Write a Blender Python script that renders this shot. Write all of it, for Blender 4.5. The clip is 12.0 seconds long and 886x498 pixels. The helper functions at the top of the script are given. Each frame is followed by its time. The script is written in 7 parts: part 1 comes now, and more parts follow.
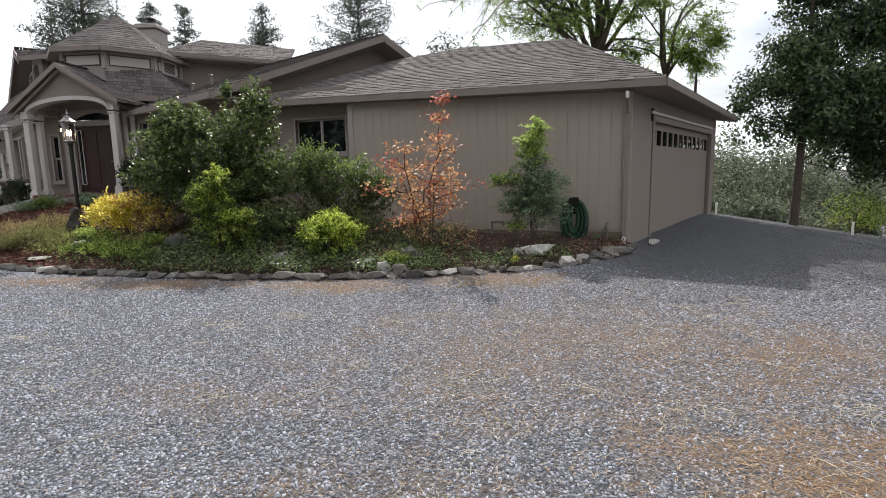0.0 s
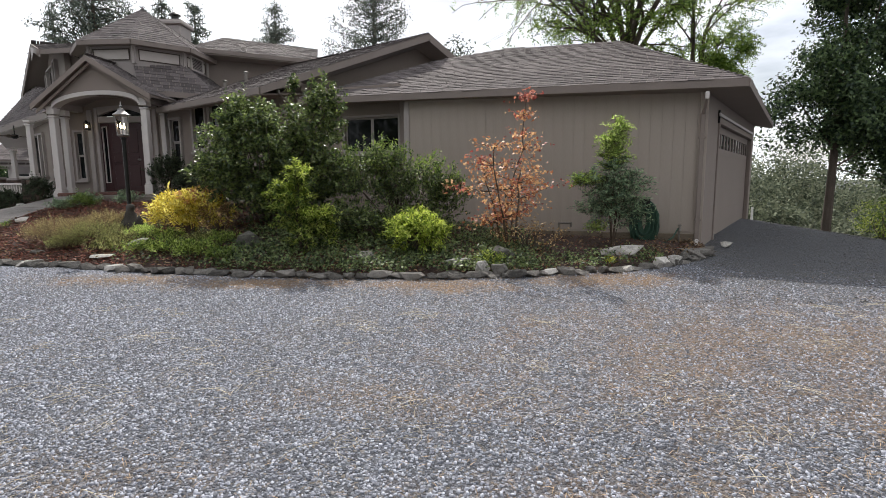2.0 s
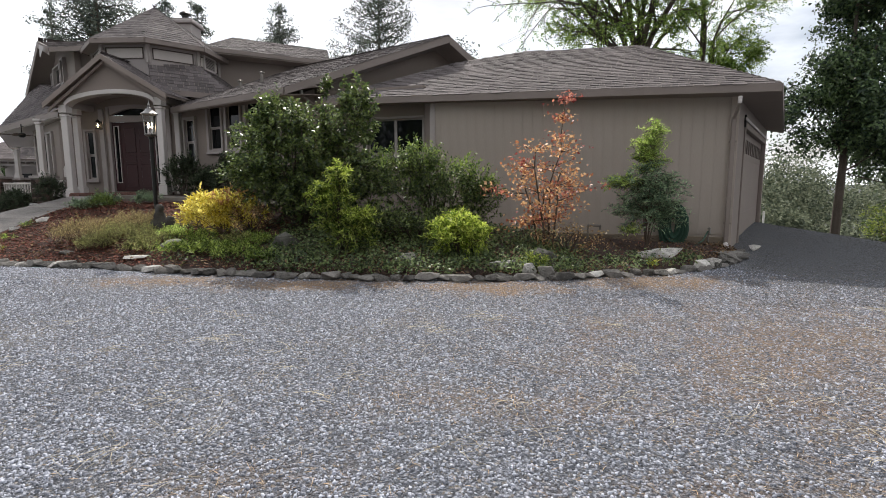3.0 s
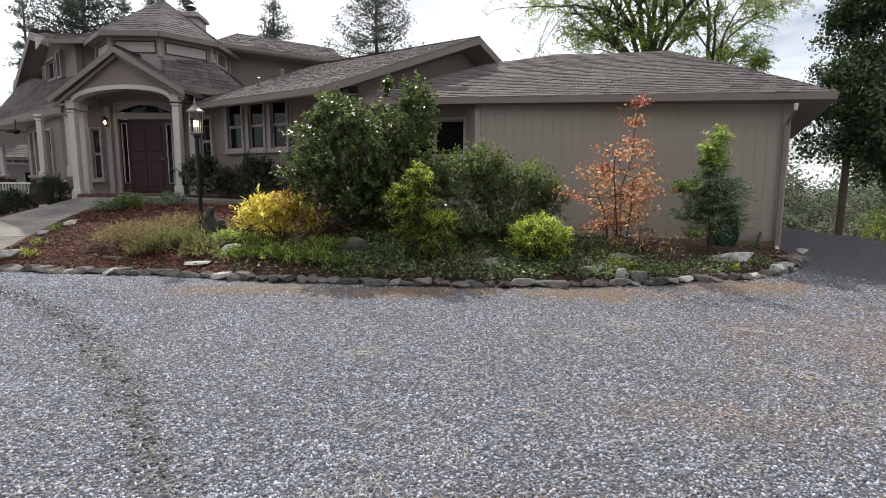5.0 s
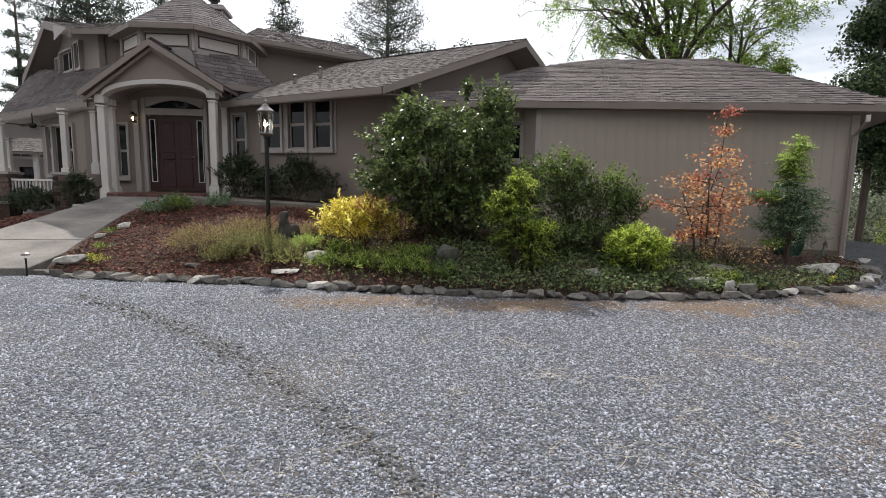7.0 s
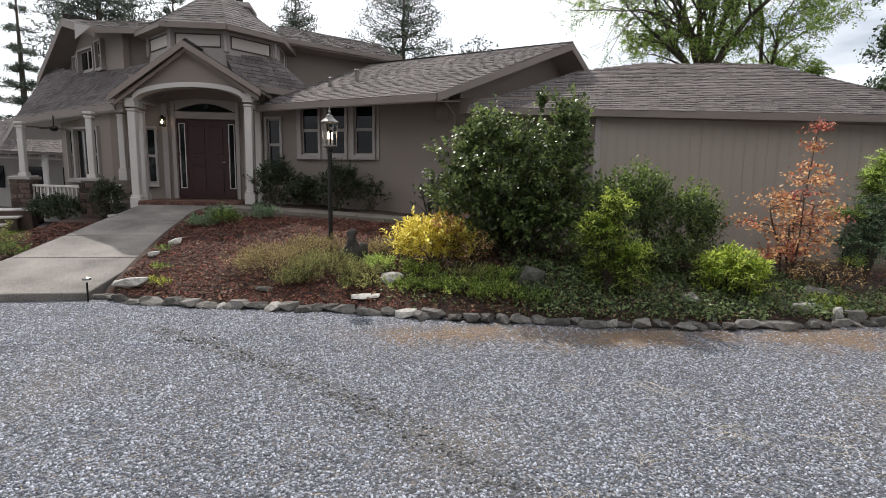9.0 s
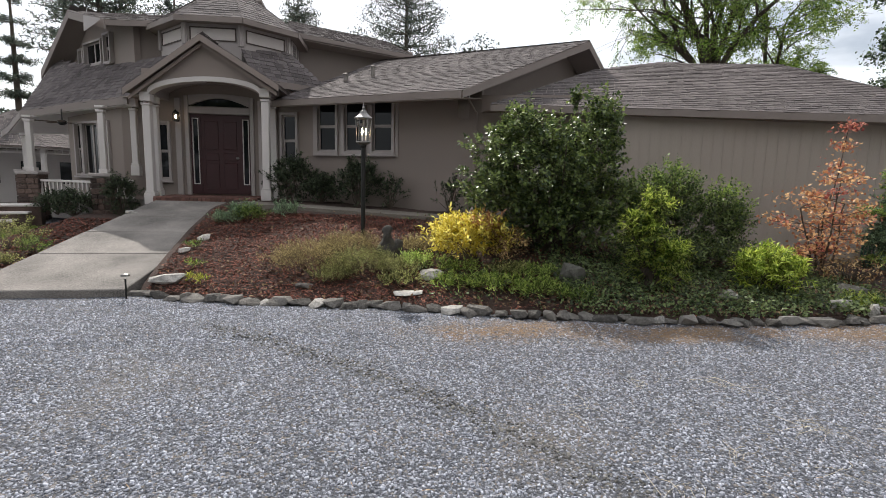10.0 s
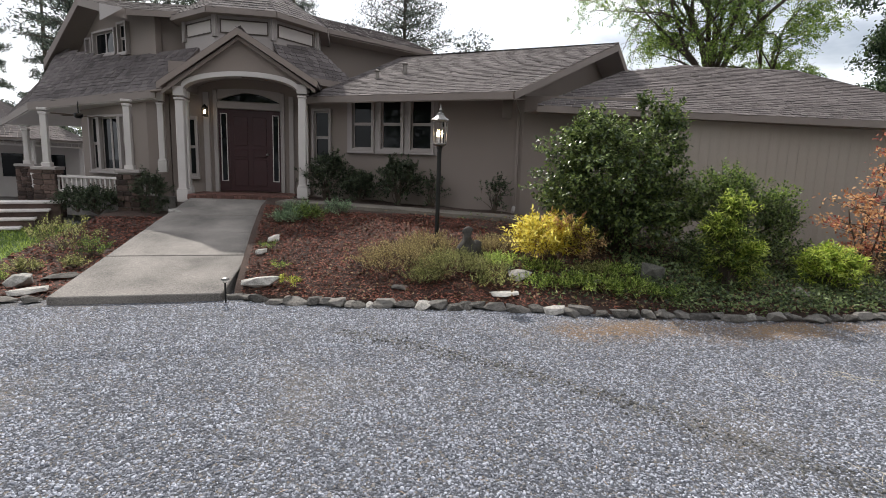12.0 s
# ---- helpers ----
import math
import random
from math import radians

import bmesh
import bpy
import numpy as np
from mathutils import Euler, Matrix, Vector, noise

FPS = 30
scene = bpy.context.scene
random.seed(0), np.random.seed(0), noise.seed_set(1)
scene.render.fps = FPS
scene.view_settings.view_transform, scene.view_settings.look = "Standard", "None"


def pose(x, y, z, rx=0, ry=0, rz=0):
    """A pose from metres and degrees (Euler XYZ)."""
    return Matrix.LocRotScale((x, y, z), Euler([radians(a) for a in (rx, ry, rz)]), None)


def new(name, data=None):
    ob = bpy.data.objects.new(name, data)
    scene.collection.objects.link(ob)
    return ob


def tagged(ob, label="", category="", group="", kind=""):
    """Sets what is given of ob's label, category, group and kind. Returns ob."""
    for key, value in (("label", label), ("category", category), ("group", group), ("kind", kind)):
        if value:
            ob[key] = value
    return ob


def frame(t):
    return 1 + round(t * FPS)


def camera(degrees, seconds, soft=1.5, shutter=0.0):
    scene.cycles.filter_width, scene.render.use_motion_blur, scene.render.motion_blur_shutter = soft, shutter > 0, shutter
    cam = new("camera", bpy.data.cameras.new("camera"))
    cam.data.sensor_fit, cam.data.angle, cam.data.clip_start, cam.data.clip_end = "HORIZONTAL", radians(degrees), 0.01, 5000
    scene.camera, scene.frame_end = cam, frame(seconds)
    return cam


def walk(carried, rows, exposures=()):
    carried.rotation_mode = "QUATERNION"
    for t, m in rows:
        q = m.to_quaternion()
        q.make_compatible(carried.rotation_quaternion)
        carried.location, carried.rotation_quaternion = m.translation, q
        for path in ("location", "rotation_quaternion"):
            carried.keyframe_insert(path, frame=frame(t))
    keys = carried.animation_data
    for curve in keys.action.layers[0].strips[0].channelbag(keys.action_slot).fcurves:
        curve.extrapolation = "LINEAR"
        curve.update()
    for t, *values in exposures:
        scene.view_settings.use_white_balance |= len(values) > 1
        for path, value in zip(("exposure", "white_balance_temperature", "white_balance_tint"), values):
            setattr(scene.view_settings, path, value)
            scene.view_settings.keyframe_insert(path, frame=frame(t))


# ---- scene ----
cam = camera(82.0, 12.0, soft=0.55)
# seconds, eye x, y, z, yaw, pitch, roll
ROWS = [
    (0.0, 0.321, -0.073, 1.403, 1.14, -8.27, 1.13),
    (0.5, -0.090, -0.007, 1.370, 0.75, -8.17, 1.03),
    (1.0, -0.505, 0.040, 1.333, 0.23, -7.90, 0.88),
    (1.5, -0.913, 0.091, 1.306, -0.26, -7.71, 0.67),
    (2.0, -1.283, 0.146, 1.291, -0.52, -7.59, 0.48),
    (2.5, -1.665, 0.160, 1.291, -0.84, -7.47, 0.25),
    (4.5, -3.319, 0.382, 1.285, -4.73, -7.14, -0.05),
    (5.0, -3.748, 0.472, 1.318, -5.30, -7.19, -0.23),
    (5.5, -4.169, 0.559, 1.366, -5.97, -7.31, -0.28),
    (6.0, -4.624, 0.676, 1.388, -6.56, -7.27, -0.63),
    (6.5, -5.058, 0.775, 1.390, -7.16, -7.26, -0.83),
    (7.0, -5.458, 0.902, 1.423, -7.75, -7.32, -1.06),
    (9.0, -6.714, 1.531, 1.744, -8.72, -7.99, -1.18),
    (9.5, -7.072, 1.585, 1.728, -9.29, -8.10, -1.39),
    (10.0, -7.439, 1.652, 1.711, -10.02, -8.19, -1.53),
    (10.5, -7.835, 1.716, 1.713, -11.09, -8.29, -1.63),
    (11.0, -8.268, 1.787, 1.729, -12.20, -8.40, -1.69),
    (11.5, -8.748, 1.843, 1.767, -13.11, -8.65, -1.80),
    (12.0, -9.237, 1.893, 1.811, -14.04, -8.94, -1.91),
]
walk(cam, [(t, pose(x, y, z, 90 + pitch, roll, yaw)) for t, x, y, z, yaw, pitch, roll in ROWS])

# ---- world, sun ----
SUN_EL, SUN_DIR = radians(45), Vector((-0.2, 0.98, 0)).normalized()
world = bpy.data.worlds.new("sky")
scene.world = world
world.use_nodes = True
wn = world.node_tree.nodes
wl = world.node_tree.links
sky = wn.new("ShaderNodeTexSky")
sky.sky_type, sky.sun_disc = "NISHITA", False
sky.sun_elevation, sky.sun_rotation = SUN_EL, math.atan2(SUN_DIR.x, SUN_DIR.y)
sky.air_density, sky.dust_density, sky.ozone_density = 1.0, 2.5, 1.0
# thin bright cloud over the blue
tc = wn.new("ShaderNodeTexCoord")
mp = wn.new("ShaderNodeMapping")
mp.inputs["Scale"].default_value = (1.2, 1.2, 4.0)
cn = wn.new("ShaderNodeTexNoise")
cn.inputs["Scale"].default_value, cn.inputs["Detail"].default_value = 2.2, 6.0
cr = wn.new("ShaderNodeMapRange")
cr.inputs["From Min"].default_value, cr.inputs["From Max"].default_value = 0.26, 0.56
mixc = wn.new("ShaderNodeMix")
mixc.data_type = "RGBA"
mixc.inputs["B"].default_value = (14.6, 15.0, 15.8, 1)
wl.new(tc.outputs["Generated"], mp.inputs["Vector"])
wl.new(mp.outputs["Vector"], cn.inputs["Vector"])
wl.new(cn.outputs["Fac"], cr.inputs["Value"])
wl.new(cr.outputs["Result"], mixc.inputs["Factor"])
wl.new(sky.outputs["Color"], mixc.inputs["A"])
wl.new(mixc.outputs["Result"], wn["Background"].inputs["Color"])
wn["Background"].inputs["Strength"].default_value = 0.092

sun = new("sun", bpy.data.lights.new("sun", "SUN"))
sun.data.energy, sun.data.angle, sun.data.color = 4.7, radians(0.6), (1.0, 0.955, 0.89)
to_sun = SUN_DIR * math.cos(SUN_EL) + Vector((0, 0, math.sin(SUN_EL)))
sun.matrix_world = Matrix.Translation((0, 0, 30)) @ to_sun.to_track_quat("Z", "Y").to_matrix().to_4x4()
scene.view_settings.exposure = 0.0

# ---- materials ----
def material(name, color, rough=0.8, metal=0.0, var=0.25, scale=3.0, fine=60.0, bump=0.15, bump_scale=None, island=0.0, obj=0.0,
             color2=None, streak=(1, 1, 1), translucent=0.0, spec=0.4, coat=0.0, bump_dist=0.01):
    """A procedural surface: base colour varied at two scales, by island or object, with bump."""
    m = bpy.data.materials.new(name)
    m.use_nodes = True
    n, l = m.node_tree.nodes, m.node_tree.links
    b = n["Principled BSDF"]
    b.inputs["Roughness"].default_value, b.inputs["Metallic"].default_value = rough, metal
    b.inputs["Specular IOR Level"].default_value = spec
    b.inputs["Coat Weight"].default_value = coat
    tc = n.new("ShaderNodeTexCoord")
    mp = n.new("ShaderNodeMapping")
    mp.inputs["Scale"].default_value = streak
    l.new(tc.outputs["Object"], mp.inputs["Vector"])
    big = n.new("ShaderNodeTexNoise")
    big.inputs["Scale"].default_value, big.inputs["Detail"].default_value = scale, 5.0
    small = n.new("ShaderNodeTexNoise")
    small.inputs["Scale"].default_value, small.inputs["Detail"].default_value = fine, 3.0
    l.new(mp.outputs["Vector"], big.inputs["Vector"])
    l.new(mp.outputs["Vector"], small.inputs["Vector"])
    add = n.new("ShaderNodeMath")
    add.operation = "MULTIPLY_ADD"
    add.inputs[1].default_value = 0.5
    l.new(small.outputs["Fac"], add.inputs[0])
    hb = n.new("ShaderNodeMath")
    hb.operation = "MULTIPLY"
    hb.inputs[1].default_value = 0.5
    l.new(big.outputs["Fac"], hb.inputs[0])
    l.new(hb.outputs[0], add.inputs[2])
    fac = add.outputs[0]
    for kind, amount in (("ISL", island), ("OBJ", obj)):
        if amount:
            if kind == "ISL":
                g = n.new("ShaderNodeNewGeometry").outputs["Random Per Island"]
            else:
                g = n.new("ShaderNodeObjectInfo").outputs["Random"]
            mm = n.new("ShaderNodeMath")
            mm.operation = "MULTIPLY_ADD"
            mm.inputs[1].default_value = amount
            l.new(g, mm.inputs[0])
            sub = n.new("ShaderNodeMath")
            sub.operation = "SUBTRACT"
            sub.inputs[1].default_value = amount / 2
            l.new(fac, sub.inputs[0])
            l.new(sub.outputs[0], mm.inputs[2])
            fac = mm.outputs[0]
    ramp = n.new("ShaderNodeValToRGB")
    c = Vector(color)
    d = Vector(color2) if color2 else c * (1 - var)
    hi = c * (1 + var) if not color2 else c
    ramp.color_ramp.elements[0].position, ramp.color_ramp.elements[1].position = 0.3, 0.7
    ramp.color_ramp.elements[0].color = (*d, 1)
    ramp.color_ramp.elements[1].color = (*[min(1, v) for v in hi], 1)
    l.new(fac, ramp.inputs["Fac"])
    l.new(ramp.outputs["Color"], b.inputs["Base Color"])
    if bump:
        bt = n.new("ShaderNodeTexNoise")
        bt.inputs["Scale"].default_value, bt.inputs["Detail"].default_value = bump_scale or fine, 4.0
        l.new(mp.outputs["Vector"], bt.inputs["Vector"])
        bp = n.new("ShaderNodeBump")
        bp.inputs["Strength"].default_value, bp.inputs["Distance"].default_value = bump, bump_dist
        l.new(bt.outputs["Fac"], bp.inputs["Height"])
        l.new(bp.outputs["Normal"], b.inputs["Normal"])
    if translucent:
        tr = n.new("ShaderNodeBsdfTranslucent")
        l.new(ramp.outputs["Color"], tr.inputs["Color"])
        ms = n.new("ShaderNodeMixShader")
        ms.inputs["Fac"].default_value = translucent
        l.new(b.outputs["BSDF"], ms.inputs[1])
        l.new(tr.outputs["BSDF"], ms.inputs[2])
        l.new(ms.outputs["Shader"], n["Material Output"].inputs["Surface"])
    return m


def leaf_mat(name, dark, light, rough=0.45, translucent=0.4, spec=0.4):
    return material(name, light, rough=rough, color2=dark, island=0.9, scale=1.5, fine=30, bump=0, translucent=translucent, spec=spec)


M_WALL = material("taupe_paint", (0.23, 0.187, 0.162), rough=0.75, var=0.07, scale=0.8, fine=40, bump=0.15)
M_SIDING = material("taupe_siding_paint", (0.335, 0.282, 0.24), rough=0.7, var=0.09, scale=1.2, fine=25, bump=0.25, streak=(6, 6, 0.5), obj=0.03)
M_TRIM = material("pale_trim_paint", (0.325, 0.285, 0.268), rough=0.6, var=0.06, scale=2, fine=50, bump=0.05)
M_WHITE = material("cream_column_paint", (0.53, 0.485, 0.46), rough=0.55, var=0.06, scale=2, fine=50, bump=0.05)
M_PANEL = material("cream_panel_paint", (0.46, 0.41, 0.38), rough=0.6, var=0.06, scale=2, fine=50, bump=0.05)
M_DARKTRIM = material("dark_brown_moulding", (0.07, 0.05, 0.04), rough=0.6, var=0.1, scale=2, fine=50, bump=0.05)
M_SOFFIT = material("taupe_soffit_paint", (0.25, 0.204, 0.175), rough=0.8, var=0.06, scale=2, fine=50, bump=0.05)
M_FASCIA = material("fascia_paint", (0.20, 0.163, 0.143), rough=0.6, var=0.08, scale=2, fine=40, bump=0.05)
M_SHINGLE = material("weathered_shingle", (0.118, 0.102, 0.1), rough=0.9, var=0.45, scale=0.7, fine=45, bump=0.5, island=0.24, spec=0.15)
M_SHINGLE_ONE = material("weathered_single_shingle", (0.118, 0.102, 0.1), rough=0.9, var=0.45, scale=0.7, fine=45, bump=0.5, obj=0.24, spec=0.15)
M_DOOR = material("dark_red_door", (0.04, 0.013, 0.014), rough=0.4, var=0.15, scale=3, fine=50, bump=0.05)
M_CONC = material("exposed_aggregate_concrete", (0.178, 0.16, 0.144), rough=0.85, var=0.85, scale=1.2, fine=60, bump=0.8)
# darker concrete copy; the side path's dim light is put into its colour
M_PATH = material("dimmed_path_concrete", (0.15, 0.13, 0.107), rough=0.9, var=0.5, scale=1.5, fine=60, bump=0.6)
M_BRICK = material("dull_red_brick", (0.12, 0.058, 0.045), rough=0.85, var=0.3, scale=4, fine=80, bump=0.4, obj=0.5)
M_MORTAR = material("mortar", (0.25, 0.23, 0.21), rough=0.9, var=0.2, fine=120, bump=0.3)
M_STONE = material("grey_field_stone", (0.17, 0.156, 0.14), rough=0.9, var=0.6, scale=5, fine=40, bump=1.0, obj=0.4, bump_dist=0.02)
M_QUARTZ = material("pale_quartz_stone", (0.42, 0.395, 0.36), rough=0.8, var=0.55, scale=6, fine=40, bump=0.5, obj=0.4, bump_dist=0.02)
M_DARKROCK = material("dark_bed_rock", (0.10, 0.095, 0.08), rough=0.9, var=0.6, scale=5, fine=40, bump=1.0, bump_dist=0.02)
M_PIER = material("ledge_stone", (0.085, 0.056, 0.046), rough=0.85, var=0.5, scale=4, fine=50, bump=0.6, obj=0.8, bump_dist=0.02)
M_SOIL = material("dark_garden_soil", (0.055, 0.033, 0.025), rough=0.95, var=0.5, scale=2.0, fine=60, bump=0.8, bump_dist=0.03)
M_BARK = material("tree_bark", (0.085, 0.065, 0.05), rough=0.9, var=0.4, scale=3, fine=40, bump=0.8, streak=(4, 4, 0.6), bump_dist=0.02)
M_METAL = material("black_lamp_metal", (0.025, 0.024, 0.022), rough=0.4, metal=0.6, var=0.2, bump=0.05)
M_STEEL = material("brushed_steel", (0.22, 0.21, 0.2), rough=0.4, metal=0.8, var=0.1, bump=0.05)


def glass_mat(name, color=(0.007, 0.008, 0.009), rough=0.03):
    """Dark window glass: an opaque reflecting pane, its near-black colour replacing a dim interior."""
    m = bpy.data.materials.new(name)
    m.use_nodes = True
    b = m.node_tree.nodes["Principled BSDF"]
    b.inputs["Base Color"].default_value = (*color, 1)
    b.inputs["Roughness"].default_value = rough
    b.inputs["Specular IOR Level"].default_value = 0.2
    return m


def clear_mat(name):
    m = bpy.data.materials.new(name)
    m.use_nodes = True
    b = m.node_tree.nodes["Principled BSDF"]
    b.inputs["Base Color"].default_value = (0.95, 0.97, 0.97, 1)
    b.inputs["Transmission Weight"].default_value, b.inputs["Roughness"].default_value, b.inputs["IOR"].default_value = 1.0, 0.02, 1.1
    return m


def glow_mat(name, color, strength):
    m = bpy.data.materials.new(name)
    m.use_nodes = True
    b = m.node_tree.nodes["Principled BSDF"]
    b.inputs["Emission Color"].default_value, b.inputs["Emission Strength"].default_value = (*color, 1), strength
    return m


M_GLASS = glass_mat("dark_window_glass")
M_CLEAR = clear_mat("clear_lantern_glass")
M_BULB = glow_mat("warm_bulb", (1.0, 0.72, 0.42), 14.0)


def gravel_mat():
    """Crushed blue-grey gravel with brown leaf-littered areas, one darker wheel rut and painted shade on the side
    drive.
    """
    m = bpy.data.materials.new("crushed_gravel")
    m.use_nodes = True
    n, l = m.node_tree.nodes, m.node_tree.links
    b = n["Principled BSDF"]
    b.inputs["Roughness"].default_value = 0.85
    geo = n.new("ShaderNodeNewGeometry")
    pos = geo.outputs["Position"]

    def math_node(op, a, c=None, d=None):
        k = n.new("ShaderNodeMath")
        k.operation = op
        for s, v in enumerate((a, c, d)):
            if v is None:
                continue
            if isinstance(v, (int, float)):
                k.inputs[s].default_value = v
            else:
                l.new(v, k.inputs[s])
        return k.outputs[0]

    def noise_fac(scale, detail=4.0):
        k = n.new("ShaderNodeTexNoise")
        k.inputs["Scale"].default_value, k.inputs["Detail"].default_value = scale, detail
        l.new(pos, k.inputs["Vector"])
        return k.outputs["Fac"]

    def smooth(v, a, c, hi=1.0):
        k = n.new("ShaderNodeMapRange")
        k.interpolation_type = "SMOOTHSTEP"
        k.inputs["From Min"].default_value, k.inputs["From Max"].default_value, k.inputs["To Max"].default_value = a, c, hi
        l.new(v, k.inputs["Value"])
        return k.outputs["Result"]

    def mixed(fac, a, c):
        k = n.new("ShaderNodeMix")
        k.data_type = "RGBA"
        l.new(fac, k.inputs["Factor"])
        for sock, v in (("A", a), ("B", c)):
            if isinstance(v, tuple):
                k.inputs[sock].default_value = v
            else:
                l.new(v, k.inputs[sock])
        return k.outputs["Result"]

    v = n.new("ShaderNodeTexVoronoi")
    v.inputs["Scale"].default_value = 52.0
    l.new(pos, v.inputs["Vector"])
    v.distance = "CHEBYCHEV"
    v2 = n.new("ShaderNodeTexVoronoi")
    v2.inputs["Scale"].default_value = 95.0
    l.new(pos, v2.inputs["Vector"])
    sep = n.new("ShaderNodeSeparateColor")
    l.new(v.outputs["Color"], sep.inputs["Color"])
    sep2 = n.new("ShaderNodeSeparateColor")
    l.new(v2.outputs["Color"], sep2.inputs["Color"])
    tone = math_node("MULTIPLY_ADD", sep2.outputs["Green"], 0.35, math_node("MULTIPLY", sep.outputs["Red"], 0.65))
    r1 = n.new("ShaderNodeValToRGB")
    r1.color_ramp.elements[0].color, r1.color_ramp.elements[1].color = (0.035, 0.037, 0.044, 1), (0.42, 0.44, 0.50, 1)
    r1.color_ramp.elements[0].position, r1.color_ramp.elements[1].position = 0.15, 0.88
    e = r1.color_ramp.elements.new(0.5)
    e.color = (0.13, 0.137, 0.162, 1)
    l.new(tone, r1.inputs["Fac"])
    # crevice shade painted dark between the stones, and warm stones among the grey ones
    col = mixed(smooth(v.outputs["Distance"], 0.36, 0.55, 0.8), r1.outputs["Color"], (0.08, 0.083, 0.095, 1))
    col = mixed(smooth(sep.outputs["Blue"], 0.84, 0.90, 0.4), col, (0.32, 0.26, 0.19, 1))
    # broad drift of browner fines
    col = mixed(smooth(noise_fac(0.7, 6.0), 0.52, 0.75, 0.3), col, (0.26, 0.22, 0.17, 1))
    sx = n.new("ShaderNodeSeparateXYZ")
    l.new(pos, sx.inputs["Vector"])
    ragged = math_node("MULTIPLY", math_node("SUBTRACT", noise_fac(2.6, 7.0), 0.5), 2.4)
    dirt = None
    for cx, cy, rx, ry, amt in LITTER:
        dx = math_node("DIVIDE", math_node("SUBTRACT", sx.outputs["X"], cx), rx)
        dy = math_node("DIVIDE", math_node("SUBTRACT", sx.outputs["Y"], cy), ry)
        d = math_node("SQRT", math_node("ADD", math_node("MULTIPLY", dx, dx), math_node("MULTIPLY", dy, dy)))
        f = smooth(math_node("ADD", math_node("SUBTRACT", 1.0, d), ragged), -0.1, 0.9, amt)
        dirt = f if dirt is None else math_node("MAXIMUM", dirt, f)
    speck = math_node("MULTIPLY", dirt, smooth(noise_fac(30.0, 3.0), 0.38, 0.6))
    col = mixed(speck, col, (0.28, 0.16, 0.075, 1))
    col = mixed(math_node("MULTIPLY", dirt, 0.5), col, (0.18, 0.12, 0.075, 1))
    # the rut: a darker arc in the colour, with no groove in the mesh
    ax, ay = math_node("SUBTRACT", sx.outputs["X"], -16.0), math_node("SUBTRACT", sx.outputs["Y"], -3.1)
    off = math_node("ABSOLUTE", math_node("SUBTRACT", math_node("SQRT", math_node("ADD", math_node("MULTIPLY", ax, ax), math_node("MULTIPLY", ay, ay))), 12.62))
    near = smooth(math_node("ADD", off, math_node("MULTIPLY", ragged, 0.05)), 0.11, 0.02, 0.34)
    rut = math_node("MULTIPLY", math_node("MULTIPLY", near, smooth(noise_fac(9.0, 5.0), 0.3, 0.6)), smooth(sx.outputs["Y"], 7.2, 4.2))
    col = mixed(rut, col, (0.06, 0.058, 0.055, 1))
    # shade over the side drive, painted in as a darker tone
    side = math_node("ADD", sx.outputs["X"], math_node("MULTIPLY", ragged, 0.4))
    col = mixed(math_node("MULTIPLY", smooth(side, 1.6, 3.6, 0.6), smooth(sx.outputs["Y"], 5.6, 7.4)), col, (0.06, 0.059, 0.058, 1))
    l.new(col, b.inputs["Base Color"])
    bp = n.new("ShaderNodeBump")
    bp.inputs["Strength"].default_value, bp.inputs["Distance"].default_value = 1.0, 0.022
    h = math_node("SUBTRACT", 1.0, math_node("MULTIPLY_ADD", v2.outputs["Distance"], 0.6, v.outputs["Distance"]))
    h = math_node("ADD", h, math_node("MULTIPLY", tone, 0.4))
    l.new(h, bp.inputs["Height"])
    l.new(bp.outputs["Normal"], b.inputs["Normal"])
    return m


# litter of dry needles on the gravel: x, y, half-widths, amount
LITTER = [(-5.6, 7.05, 1.3, 0.4, 0.9), (-3.7, 6.75, 1.7, 0.36, 1.0), (-1.3, 6.5, 1.3, 0.42, 0.95), (0.9, 6.75, 1.3, 0.5, 0.95), (2.3, 2.45, 1.1, 0.8, 1.0),
          (0.6, 3.2, 0.7, 0.4, 0.22), (-1.2, 3.5, 1.0, 0.35, 0.22), (-3.1, 2.7, 0.7, 0.3, 0.2), (-2.0, 3.6, 0.8, 0.4, 0.2), (3.4, 4.2, 1.6, 1.0, 0.6), (1.6, 4.4, 3.0, 1.8, 0.42), (-0.3, 2.3, 1.2, 0.5, 0.28)]
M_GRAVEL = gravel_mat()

# ---- building helpers ----
def mesh_of(name, verts, faces, mat, smooth=False):
    me = bpy.data.meshes.new(name)
    me.from_pydata([tuple(v) for v in verts], [], faces)
    me.validate()
    if mat:
        me.materials.append(mat)
    if smooth:
        me.polygons.foreach_set("use_smooth", [True] * len(me.polygons))
    return me


def thing(name, at=(0, 0, 0), label="", category="", group="", kind="", heading=0.0):
    """An empty at a thing's base, which holds its parts."""
    ob = new(name)
    ob.empty_display_size = 0.1
    ob.matrix_world = pose(*at, 0, 0, heading)
    return tagged(ob, label, category, group, kind)


def put(name, me, parent=None, m=None, label="", kind=""):
    """A mesh object; m is its pose in its parent's space."""
    ob = new(name, me)
    if parent is not None:
        ob.parent = parent
    if m is not None:
        ob.matrix_basis = m
    return tagged(ob, label, "", "", kind)


def part(name, bm, mat, parent, label="", m=None, smooth=False):
    me = bpy.data.meshes.new(name)
    bmesh.ops.recalc_face_normals(bm, faces=bm.faces)
    bm.to_mesh(me)
    bm.free()
    me.materials.append(mat)
    if smooth:
        me.polygons.foreach_set("use_smooth", [True] * len(me.polygons))
    return put(name, me, parent, m, label)


